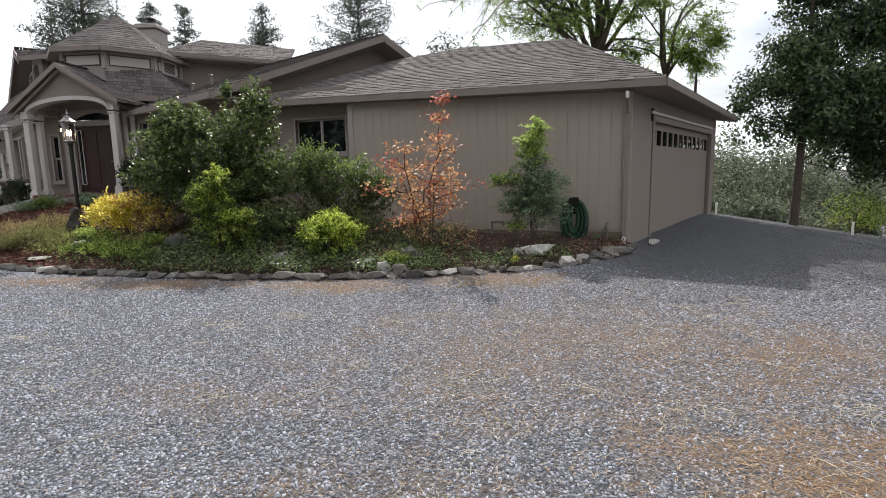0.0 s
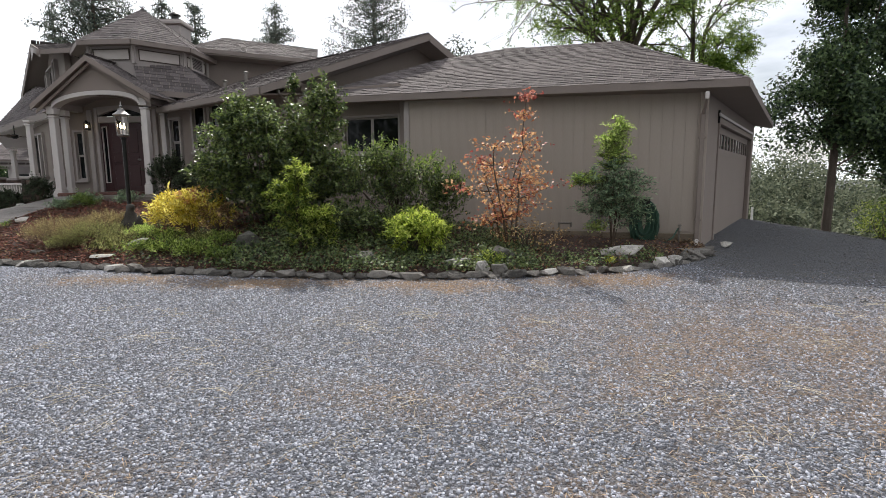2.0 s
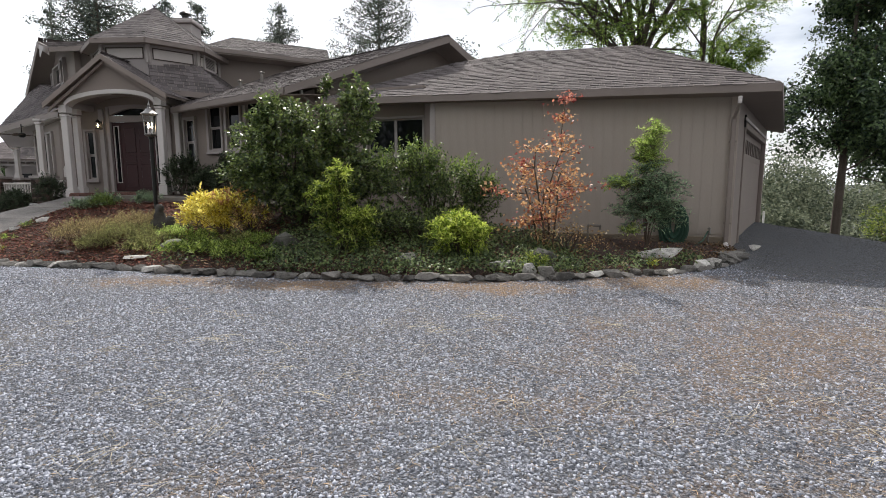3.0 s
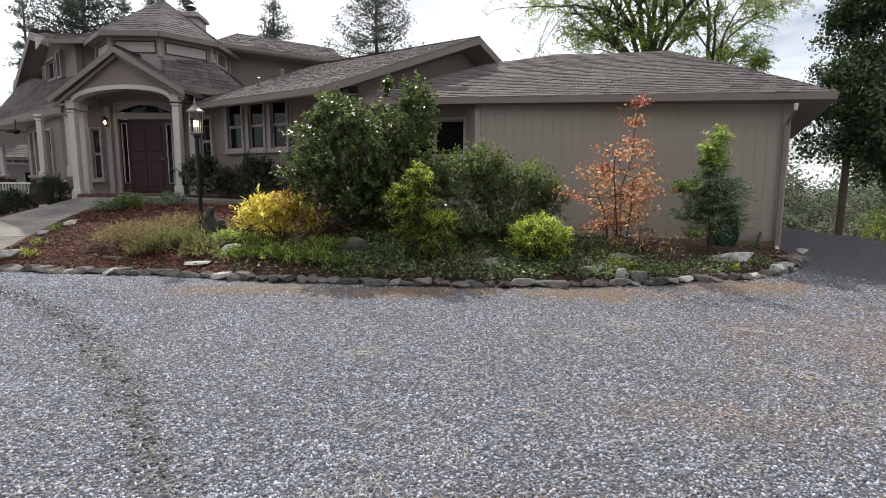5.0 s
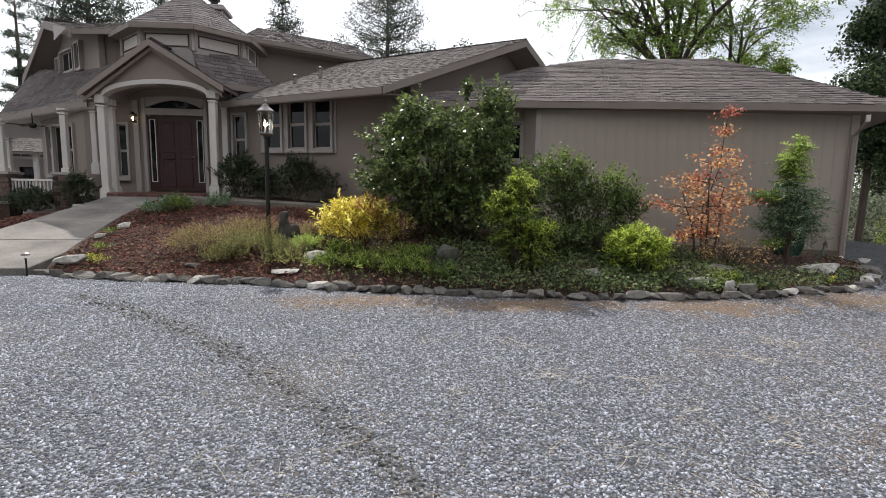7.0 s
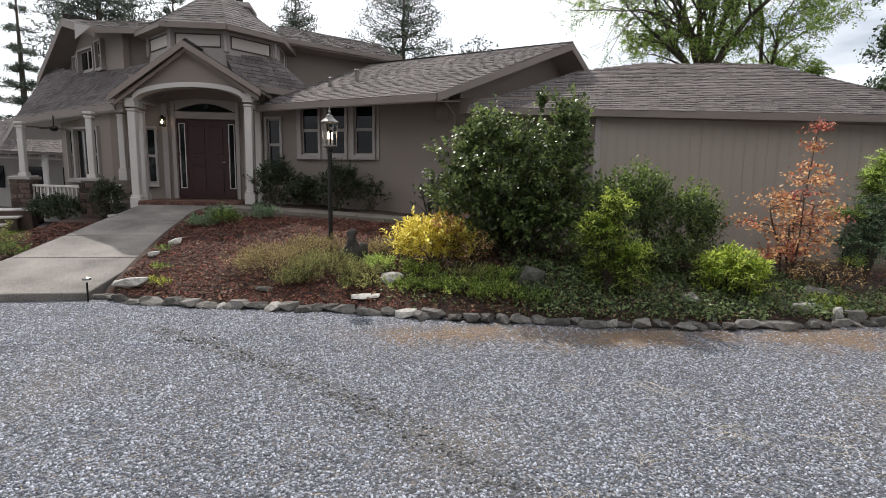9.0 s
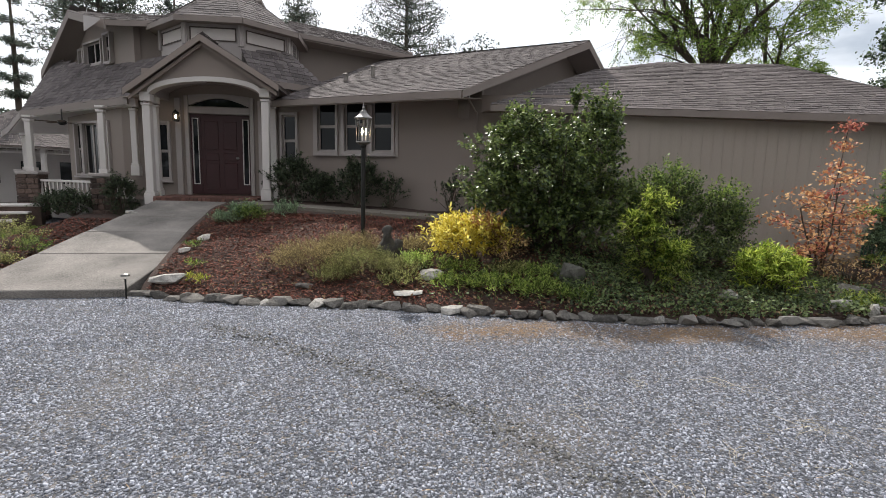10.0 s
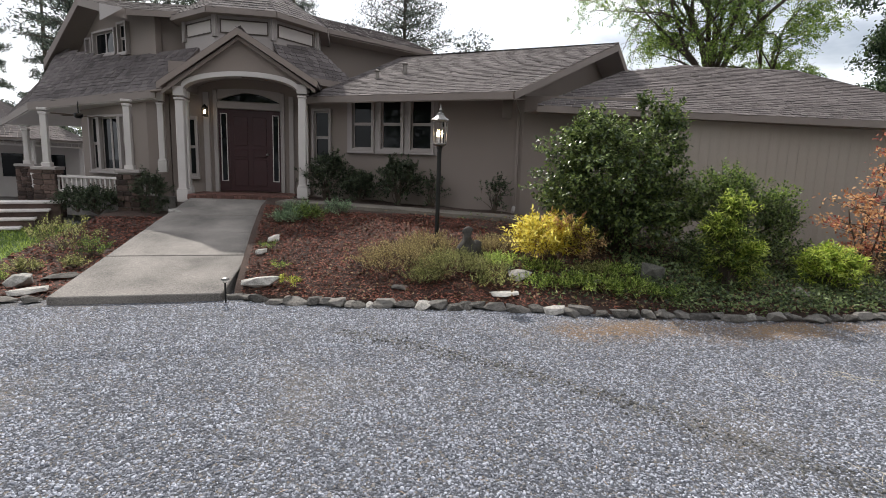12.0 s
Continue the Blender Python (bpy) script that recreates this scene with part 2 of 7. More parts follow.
def box(bm, x0, x1, y0, y1, z0, z1, bevel=0.0):
    r = bmesh.ops.create_cube(bm, size=1.0, matrix=Matrix.Translation(((x0 + x1) / 2, (y0 + y1) / 2, (z0 + z1) / 2)) @ Matrix.Diagonal((abs(x1 - x0), abs(y1 - y0), abs(z1 - z0), 1)))
    if bevel:
        es = list({e for v in r["verts"] for e in v.link_edges})
        bmesh.ops.bevel(bm, geom=es, offset=bevel, segments=1, affect="EDGES")
    return bm


def boxes(*rows, bevel=0.0):
    bm = bmesh.new()
    for r in rows:
        box(bm, *r, bevel=bevel)
    return bm


def tube(bm, p0, p1, r0, r1=None, seg=8):
    """A tapered tube between two points."""
    p0, p1 = Vector(p0), Vector(p1)
    d = p1 - p0
    m = Matrix.Translation((p0 + p1) / 2) @ d.to_track_quat("Z", "Y").to_matrix().to_4x4()
    bmesh.ops.create_cone(bm, cap_ends=True, segments=seg, radius1=r0, radius2=r0 if r1 is None else r1, depth=d.length, matrix=m)
    return bm


def lathe(bm, profile, seg=16, at=(0, 0, 0)):
    """A turned shape from (radius, height) rows."""
    rings = []
    for r, z in profile:
        rings.append([bm.verts.new((at[0] + r * math.cos(2 * math.pi * i / seg), at[1] + r * math.sin(2 * math.pi * i / seg), at[2] + z)) for i in range(seg)])
    for a, b in zip(rings, rings[1:]):
        for i in range(seg):
            bm.faces.new((a[i], a[(i + 1) % seg], b[(i + 1) % seg], b[i]))
    bm.faces.new(rings[0][::-1])
    bm.faces.new(rings[-1])
    return bm


def run(p0, p1):
    """Length and pose of a wall's line: x along it, y to its left, from p0."""
    d = Vector(p1) - Vector(p0)
    return d.length, pose(p0[0], p0[1], 0, 0, 0, math.degrees(math.atan2(d.y, d.x)))


def wall_bm(length, z0, z1, th, holes=()):
    """A wall along x with y from 0 back to th; holes: (x0, x1, z0, z1) go right through it."""
    xs = sorted({0.0, length, *[h[0] for h in holes], *[h[1] for h in holes]})
    bm = bmesh.new()
    for a, b in zip(xs, xs[1:]):
        zs = [(h[2], h[3]) for h in holes if h[0] <= a + 1e-6 and h[1] >= b - 1e-6]
        z = z0
        for h0, h1 in sorted(zs):
            if h0 > z + 1e-6:
                box(bm, a, b, 0, th, z, h0)
            z = h1
        if z < z1 - 1e-6:
            box(bm, a, b, 0, th, z, z1)
    bmesh.ops.remove_doubles(bm, verts=bm.verts, dist=1e-5)
    return bm


def wall(name, p0, p1, z0, z1, mat, th=0.16, holes=(), back=-1, label=""):
    """A wall from p0 to p1 (its outer face); back=-1: its body lies on the right of p0->p1."""
    ln, m = run(p0, p1)
    bm = wall_bm(ln, z0, z1, th * back, holes)
    ob = part(name, bm, mat, None, label, m)
    ob["kind"] = "structure"
    return ob


def window(name, w, h, parent_m, label, split=True, depth=0.10, border=0.08, mat=None, cols=1):
    """A window with its frame, sill, sashes and panes, in the x-z plane, facing -y."""
    mat = mat or M_TRIM
    top = thing(name, label=label, category="window", kind="structure")
    top.matrix_world = parent_m
    b = border
    part("window_frame", boxes((-b, 0, -0.03, depth, -b, h + b), (w, w + b, -0.03, depth, -b, h + b), (0, w, -0.03, depth, h, h + b), (0, w, -0.03, depth, -b, 0), bevel=0.006), mat, top)
    part("window_sill", boxes((-b - 0.03, w + b + 0.03, -0.07, 0.0, -b - 0.05, -b), bevel=0.008), mat, top)
    cw = w / cols
    for c in range(cols):
        x0, x1 = c * cw, (c + 1) * cw
        rows = [(0, h / 2), (h / 2, h)] if split else [(0, h)]
        for k, (za, zb) in enumerate(rows):
            s, y = 0.035, 0.045 + (0.0 if k else 0.02)
            sash = part("sash", boxes((x0, x0 + s, y, y + 0.04, za, zb), (x1 - s, x1, y, y + 0.04, za, zb), (x0 + s, x1 - s, y, y + 0.04, za, za + s), (x0 + s, x1 - s, y, y + 0.04, zb - s, zb)), mat, top)
            part("pane", boxes((x0 + s, x1 - s, y + 0.015, y + 0.022, za + s, zb - s)), M_GLASS, sash)
    return top


def clip_interval(poly, v):
    """Where the line at height v crosses a flat polygon of (u, v): its u from and to."""
    us = []
    for (u0, v0), (u1, v1) in zip(poly, poly[1:] + poly[:1]):
        if (v0 - v) * (v1 - v) < 0:
            us.append(u0 + (u1 - u0) * (v - v0) / (v1 - v0))
    return (min(us), max(us)) if len(us) >= 2 else None


def shingles(pts, rng, exposure=0.14, width=0.19, thick=0.016, singles=0):
    """Shingle tabs in courses over a flat roof face; the first edge is the eave. Returns verts and faces of the joined
    tabs, and the places of the first single ones."""
    p = [Vector(q) for q in pts]
    ax = (p[1] - p[0]).normalized()
    nor = Vector((0, 0, 0))
    for i in range(len(p)):
        nor += p[i].cross(p[(i + 1) % len(p)])
    nor.normalize()
    if nor.z < 0:
        nor = -nor
    up = nor.cross(ax).normalized()
    if up.z < 0:
        up = -up
    poly = [((q - p[0]).dot(ax), (q - p[0]).dot(up)) for q in p]
    vmax = max(v for u, v in poly)
    verts, faces, first = [], [], []
    v = -0.03
    while v < vmax:
        seg = clip_interval(poly, min(max(v + exposure * 0.5, 0.01), vmax - 0.005))
        if seg:
            u = seg[0] - 0.02
            while u < seg[1]:
                w = width * rng.uniform(0.45, 1.35)
                e = min(u + w, seg[1] + 0.02)
                if seg[1] - e < 0.08:
                    e = seg[1] + 0.02
                dv, t = rng.uniform(-0.016, 0.016), thick * rng.uniform(0.6, 1.7)
                if len(first) < singles:
                    foot = p[0] + ax * u + up * (v + dv)
                    m = Matrix((ax * (e - 0.013 - u), up * (exposure * 1.25 - dv), nor * (t * 0.5 + 0.005))).transposed().to_4x4()
                    first.append(Matrix.Translation(foot) @ m)
                    u = e
                    continue
                i = len(verts)
                q = [(u, v + dv), (e - 0.013, v + dv + rng.uniform(-0.008, 0.008)), (e - 0.013, v + exposure * 1.25), (u, v + exposure * 1.25)]
                lift = (t * 0.5 + 0.005, t * 0.5 + 0.005, 0.003, 0.003)
                for (a, b), h in zip(q, lift):
                    verts.append(p[0] + ax * a + up * b + nor * h)
                for a, b in q[:2]:
                    verts.append(p[0] + ax * a + up * b + nor * 0.002)
                faces += [(i, i + 1, i + 2, i + 3), (i + 4, i + 5, i + 1, i), (i + 5, i + 2, i + 1), (i + 4, i, i + 3)]
                u = e
        v += exposure
    return verts, faces, first


def slab_of(pts, th):
    """A slab below a flat polygon."""
    bm = bmesh.new()
    a = [bm.verts.new(q) for q in pts]
    b = [bm.verts.new((q[0], q[1], q[2] - th)) for q in pts]
    bm.faces.new(a)
    bm.faces.new(b[::-1])
    n = len(pts)
    for i in range(n):
        bm.faces.new((a[i], a[(i + 1) % n], b[(i + 1) % n], b[i]))
    return bm


SHINGLE_ME = mesh_of("shingle", [(0, 0, 0.2), (1, 0, 0.2), (0, 0, 1), (1, 0, 1), (0, 1, 0.3), (1, 1, 0.3)], [(0, 1, 3, 2), (2, 3, 5, 4), (0, 2, 4), (1, 5, 3)], M_SHINGLE_ONE)


def roof_face(parent, pts, seed, th=0.10, ex=0.14, width=0.19, singles=0):
    """One roof slope, laid flat on the plane through its eave: deck and its courses of shingles."""
    p = np.array(pts, float)
    along = (p[1] - p[0])[:2]
    run_len = np.linalg.norm(along)
    along = along / run_len
    u, v = (p[:, :2] - p[0, :2]) @ along, (p[:, :2] - p[0, :2]) @ np.array([-along[1], along[0]])
    line = p[0, 2] + (p[1, 2] - p[0, 2]) * u / run_len
    pitch = ((p[2:, 2] - line[2:]) @ v[2:]) / (v[2:] @ v[2:])
    pts = [(x, y, z) for (x, y), z in zip(p[:, :2], line + pitch * v)]
    part("roof_deck", slab_of(pts, th), M_FASCIA, parent)
    v, f, first = shingles(pts, random.Random(seed), exposure=ex, width=width, singles=singles)
    for m in first:
        put("shingle", SHINGLE_ME, parent, m)
    return put("shingles", mesh_of("shingles", v, f, M_SHINGLE), parent, kind="stuff")


def board_line(parent, name, p0, p1, h, th, mat, lift=0.0, out=0.0):
    """A board (fascia, ridge, gutter) from p0 to p1, hanging h down."""
    p0, p1 = Vector(p0), Vector(p1)
    d = (p1 - p0)
    side = Vector((d.y, -d.x, 0)).normalized()
    q = [p0, p1]
    bm = bmesh.new()
    vs = []
    for s in (out, out + th):
        for z in (lift, lift - h):
            vs.append([bm.verts.new(p + side * s + Vector((0, 0, z))) for p in q])
    a, b, c, e = vs
    for x, y in ((a, b), (b, e), (e, c), (c, a)):
        bm.faces.new((x[0], x[1], y[1], y[0]))
    bm.faces.new((a[0], b[0], e[0], c[0]))
    bm.faces.new((a[1], c[1], e[1], b[1]))
    return part(name, bm, mat, parent)


# ---- ground ----
EDGE = [(-10.3, 9.0), (-9.3, 8.62), (-7.6, 8.2), (-5.5, 7.62), (-3.9, 7.2), (-2.2, 6.95), (-1.0, 6.93), (0.1, 7.05), (1.5, 7.35), (2.4, 7.85), (3.2, 8.6), (3.6, 9.3)]
BACKLINE = [(-10.2, 14.6), (-9.6, 15.2), (-8.0, 14.9), (-6.4, 14.0), (-4.6, 13.1), (-2.2, 12.0), (-1.0, 11.4), (0.1, 10.95), (1.5, 10.4), (2.4, 10.1), (3.2, 9.9), (3.7, 9.7)]


def lerp_line(line, x):
    xs, ys = [p[0] for p in line], [p[1] for p in line]
    return float(np.interp(x, xs, ys))


def house_level(x):
    return float(np.interp(x, [-14, -9, -5, -2.5, 0, 4], [0.95, 0.95, 0.85, 0.5, 0.22, 0.03]))


def bed_z(x, y):
    """The planting bed's height: a mound from the stone edge up to the house."""
    y0, y1 = lerp_line(EDGE, x), lerp_line(BACKLINE, x)
    f = min(max((y - y0) / (y1 - y0), 0), 1)
    return 0.03 + house_level(x) * (1 - (1 - f) ** 2) + 0.05 * noise.noise((x * 0.9, y * 0.9, 0)) * min(1, f * 5)


def ground_z(x, y):
    g = -0.06 * max(0.0, 7.0 - y) if y > 0 else -0.42 - 0.01 * min(-y, 40)
    if x > 3:
        g += 0.025 * min(max(y - 9, 0), 8) * min(1, (x - 3) / 1.5)
    if x > 7.5:
        g -= 0.16 * min(x - 7.5, 25) * min(1, max(0, (y - 4) / 5))
    if y > 19:
        g -= 0.02 * min(y - 19, 200)
    return g


def axis(fine0, fine1, step, far):
    a = list(np.arange(fine0, fine1 + 1e-6, step))
    s, x = step, fine1
    while x < far:
        s *= 1.5
        x += s
        a.append(x)
    s, x = step, fine0
    while x > -far:
        s *= 1.5
        x -= s
        a.insert(0, x)
    return a


def make_ground():
    xs, ys = axis(-22, 14, 0.4, 1500), axis(-2, 20, 0.4, 1500)
    verts = [(x, y, ground_z(x, y) + (0.02 * noise.noise((x * 0.6, y * 0.6, 3)) if abs(x) < 30 else 0)) for y in ys for x in xs]
    nx = len(xs)
    faces = [(j * nx + i, j * nx + i + 1, (j + 1) * nx + i + 1, (j + 1) * nx + i) for j in range(len(ys) - 1) for i in range(nx - 1)]
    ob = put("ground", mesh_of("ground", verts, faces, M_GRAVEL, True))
    tagged(ob, "grey crushed gravel driveway with brown worn patches", "ground", "", "structure")


make_ground()


def make_bed():
    verts, faces = [], []
    xs = np.linspace(-10.3, 3.65, 90)
    rows = 26
    for x in xs:
        y0, y1 = lerp_line(EDGE, x), lerp_line(BACKLINE, x) + 0.25
        for k in range(rows):
            y = y0 + (y1 - y0) * k / (rows - 1)
            verts.append((x, y, bed_z(x, y) if k else ground_z(x, y) - 0.05))
    for i in range(len(xs) - 1):
        for k in range(rows - 1):
            faces.append((i * rows + k, (i + 1) * rows + k, (i + 1) * rows + k + 1, i * rows + k + 1))
    ob = put("garden_bed", mesh_of("garden_bed", verts, faces, M_SOIL, True))
    tagged(ob, "mounded planting bed of dark soil along the house front", "garden bed", "", "structure")


make_bed()

# ---- garage wing ----
GC, GL = (3.6, 9.6), (-2.0, 11.64)          # front corners of the garage wall
GB = (8.15, 15.6)                            # far end of the garage side
WC = (-4.6, 13.0)                            # corner of the middle wing
WL = (-9.35, 15.85)                          # where the middle wing meets the entry
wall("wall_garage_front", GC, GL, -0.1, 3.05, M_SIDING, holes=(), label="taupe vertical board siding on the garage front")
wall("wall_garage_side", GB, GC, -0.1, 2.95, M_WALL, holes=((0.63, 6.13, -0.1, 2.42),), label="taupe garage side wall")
GR = (-2.15, 12.1)
wall("wall_recess", GR, WC, 0.0, 3.5, M_WALL, holes=((0.05, 1.45, 1.98, 2.78),), label="taupe wall set back beside the garage")
wall("wall_return", GL, GR, -0.1, 3.1, M_WALL)
wall("wall_middle", WC, WL, 0.3, 3.62, M_WALL, holes=((2.20, 2.72, 2.25, 3.45), (2.98, 3.50, 2.25, 3.45), (3.76, 4.28, 2.25, 3.45), (4.95, 5.37, 1.85, 3.15)), label="smooth taupe wall of the middle wing")

garage_roof = thing("garage_roof", label="hipped garage roof of weathered grey-brown shingles", category="roof", kind="structure")
EA, EB = (3.98, 9.02, 2.98), (-4.55, 12.45, 3.24)
EF = (9.2, 16.4, 3.0)
RR, RL, RM = (3.28, 13.35, 4.68), (0.58, 14.6, 4.86), (-1.3, 14.4, 4.5)
roof_face(garage_roof, [EA, EB, RM, RL, RR], 1, singles=290)
roof_face(garage_roof, [EF, EA, RR], 2)
board_line(garage_roof, "fascia", EB, EA, 0.14, 0.03, M_FASCIA, 0.0)
board_line(garage_roof, "fascia", EA, EF, 0.14, 0.03, M_FASCIA, 0.0)
part("soffit", slab_of([(EA[0], EA[1], 2.86), (EF[0], EF[1], 2.86), (GB[0], GB[1], 2.86), (GC[0], GC[1], 2.86)], 0.02), M_SOFFIT, garage_roof)
part("soffit", slab_of([(EB[0], EB[1], 3.14), (EA[0], EA[1], 2.86), (GC[0], GC[1], 2.86), (GL[0], GL[1], 3.05), (-4.6, 13.0, 3.14)], 0.02), M_SOFFIT, garage_roof)

# ---- middle wing roof ----
middle_roof = thing("middle_roof", label="gabled middle roof of weathered shingles above the windows", category="roof", kind="structure")
MA, MB = (-5.27, 12.0, 3.42), (-9.4, 15.35, 3.46)
MP = (-1.49, 14.42, 5.18)
MQ = (-6.6, 18.3, 5.2)
roof_face(middle_roof, [MA, MB, MQ, MP], 3, th=0.07, singles=200)
board_line(middle_roof, "fascia", MB, MA, 0.15, 0.03, M_FASCIA)
board_line(middle_roof, "fascia", MA, MP, 0.16, 0.04, M_FASCIA)
part("soffit", slab_of([MA, MB, (WL[0], WL[1], 3.58), (WC[0], WC[1], 3.58)], 0.03), M_SOFFIT, middle_roof, m=pose(0, 0, -0.14))
MPB = (-0.2, 15.6, 4.4)
roof_face(middle_roof, [MPB, (-5.3, 19.5, 4.4), MQ, MP], 4)
board_line(middle_roof, "fascia", MP, MPB, 0.2, 0.04, M_FASCIA)
part("gable_wall", slab_of([(-4.9, 12.55, 3.45), (-1.45, 14.75, 5.05), (-0.3, 15.8, 4.2), (-0.3, 15.8, 3.0), (-4.9, 12.55, 3.0)], 0.02), M_WALL, middle_roof, m=pose(-0.25, 0.4, 0))

# ---- windows of the middle wing and the recess ----
def on_wall(p0, p1, s, z, lift=0.0):
    """The pose of a thing on a wall's outer face, s along it from p0, facing out; its x runs from p1 towards p0."""
    ln, m = run(p0, p1)
    return m @ pose(s, lift, z, 0, 0, 180)


part("window_surround", wall_bm(2.4, 2.12, 3.56, 0.02, ((0.16, 0.68, 2.25, 3.45), (0.94, 1.46, 2.25, 3.45), (1.72, 2.24, 2.25, 3.45))), M_TRIM, bpy.data.objects["wall_middle"], "pale flat surround of the three windows", pose(2.04, 0.002, 0))
for k, s in enumerate((2.72, 3.50, 4.28)):
    window("window_%d" % (k + 1), 0.52, 1.2, on_wall(WC, WL, s, 2.25, 0.045), "dark double-hung window in pale trim on the taupe wall", border=0.075)
window("window_4", 0.42, 1.3, on_wall(WC, WL, 5.37, 1.85, 0.045), "narrow dark double-hung window beside the entry", border=0.07)
window("window_5", 1.4, 0.8, on_wall(GR, WC, 1.45, 1.98, -0.02), "wide dark sliding window in the recessed wall", split=False, border=0.05, cols=2)

# ---- entry porch ----
PO = (-10.86, 15.02)
porch_m = pose(PO[0], PO[1], 0, 0, 0, -4)
porch = thing("entry_porch", label="gabled entry porch with square cream columns and a shallow arch", category="porch", kind="structure")
porch.matrix_world = porch_m
FLOOR = 1.0


def column(parent, x, y, z0, z1, w=0.2, cap=0.3):
    c = put("column", None, parent)
    part("shaft", boxes((x - w / 2, x + w / 2, y - w / 2, y + w / 2, z0 + 0.3, z1 - cap), bevel=0.012), M_WHITE, c)
    part("base_block", boxes((x - w * 0.72, x + w * 0.72, y - w * 0.72, y + w * 0.72, z0, z0 + 0.27), (x - w * 0.62, x + w * 0.62, y - w * 0.62, y + w * 0.62, z0 + 0.27, z0 + 0.32), bevel=0.01), M_WHITE, c)
    part("capital", boxes((x - w * 0.6, x + w * 0.6, y - w * 0.6, y + w * 0.6, z1 - cap, z1 - cap + 0.05), (x - w * 0.66, x + w * 0.66, y - w * 0.66, y + w * 0.66, z1 - cap + 0.09, z1), bevel=0.008), M_WHITE, c)
    return c


column(porch, -1.36, 0.0, 0.84, 3.47, w=0.175)
column(porch, 1.36, 0.0, 0.98, 3.66, w=0.175)
column(porch, -1.38, 0.42, 0.9, 3.48, w=0.15)
column(porch, 1.36, 0.85, 1.0, 3.6, w=0.15)


def porch_front():
    """The gable's face with the shallow arch cut out of its foot."""
    bm = bmesh.new()
    n = 18
    half, spring, rise = 1.26, 3.44, 0.32
    low = [(-1.6, 3.46), (-half, 3.46)]
    arch = [(half * math.cos(math.pi * (1 - i / n)), spring + rise * math.sin(math.pi * i / n)) for i in range(n + 1)]
    low += arch + [(half, 3.46), (1.6, 3.66)]
    top = []
    for x, z in low:
        top.append((x, 4.64 - abs(x) * 0.66 + (0.06 if x > 0 else -0.06) * abs(x) / 1.75))
    rows = []
    for y in (-0.1, 0.1):
        rows.append(([bm.verts.new((x, y, min(z, t - 0.01))) for (x, z), (_, t) in zip(low, top)], [bm.verts.new((x, y, t)) for x, t in top]))
    for k in range(len(low) - 1):
        for a, b in rows:
            bm.faces.new((a[k], a[k + 1], b[k + 1], b[k]))
        bm.faces.new((rows[0][0][k], rows[1][0][k], rows[1][0][k + 1], rows[0][0][k + 1]))
    part("gable_face", bm, M_WALL, porch)
    # pale arch band
    bm = bmesh.new()
    ring = []
    for i in range(n + 1):
        a = math.pi * (1 - i / n)
        c, s = math.cos(a), math.sin(a)
        tilt = 0.05 * c
        ring.append([bm.verts.new((half * c, -0.14, spring + tilt + rise * s)), bm.verts.new((half * c, 0.14, spring + tilt + rise * s)),
                     bm.verts.new(((half + 0.02) * c, 0.14, spring + tilt + 0.11 + rise * s)), bm.verts.new(((half + 0.02) * c, -0.14, spring + tilt + 0.11 + rise * s))])
    for a, b in zip(ring, ring[1:]):
        for k in range(4):
            bm.faces.new((a[k], a[(k + 1) % 4], b[(k + 1) % 4], b[k]))
    part("arch_trim", bm, M_WHITE, porch)
    # vaulted ceiling behind the arch
    bm = bmesh.new()
    va = [bm.verts.new((1.3 * math.cos(math.pi * (1 - i / n)), 0.12, spring + 0.06 + (rise + 0.05) * math.sin(math.pi * i / n))) for i in range(n + 1)]
    vb = [bm.verts.new((v.co.x, 1.05, v.co.z)) for v in va]
    for k in range(n):
        bm.faces.new((va[k], va[k + 1], vb[k + 1], vb[k]))
    part("vault", bm, M_TRIM, porch)


porch_front()
PEAK_F, PEAK_B = (0, -0.3, 4.78), (0, 2.4, 4.78)
LE, RE = (-1.74, -0.3, 3.50), (1.74, -0.3, 3.72)
LB, RB = (-1.74, 1.2, 3.50), (1.74, 1.2, 3.72)
porch_roof = put("porch_roof", None, porch)
roof_face(porch_roof, [LE, LB, PEAK_B, PEAK_F], 21, th=0.07)
roof_face(porch_roof, [RB, RE, PEAK_F, PEAK_B], 22, th=0.07)
for tip in (LE, RE):
    q = (PEAK_F, tip) if tip is RE else (tip, PEAK_F)
    board_line(porch_roof, "rake_board", q[0], q[1], 0.15, 0.035, M_WALL, 0.0)
    q2 = [(a[0] * 0.96, a[1] + 0.1, a[2] - 0.15) for a in q]
    board_line(porch_roof, "rake_moulding", q2[0], q2[1], 0.09, 0.03, M_WALL, 0.0)

# beams from the columns back to the wall
part("beam", boxes((-1.46, -1.24, 0.0, 1.0, 3.42, 3.6), bevel=0.01), M_TRIM, porch)
part("beam", boxes((1.24, 1.46, 0.0, 1.0, 3.55, 3.72), bevel=0.01), M_TRIM, porch)

# door wall
DOOR_Y = 1.02
entry_wall = part("wall_entry", wall_bm(3.35, 0.6, 4.2, 0.16, ((0.34, 0.58, 1.45, 2.85), (1.07, 2.67, 1.02, 3.55))), M_WALL, None, "taupe wall round the entry door", m=porch_m @ pose(-1.9, DOOR_Y, 0))
entry_wall["kind"] = "structure"
door = thing("front_door", label="dark red panelled front door with narrow glazed sidelights", category="door", kind="structure")
door.matrix_world = porch_m @ pose(-0.03, DOOR_Y - 0.0, 1.04)
part("door_frame", boxes((-0.86, -0.76, -0.06, 0.12, 0, 2.53), (0.76, 0.86, -0.06, 0.12, 0, 2.53), (-0.76, 0.76, -0.05, 0.12, 2.09, 2.27), bevel=0.01), M_TRIM, door)
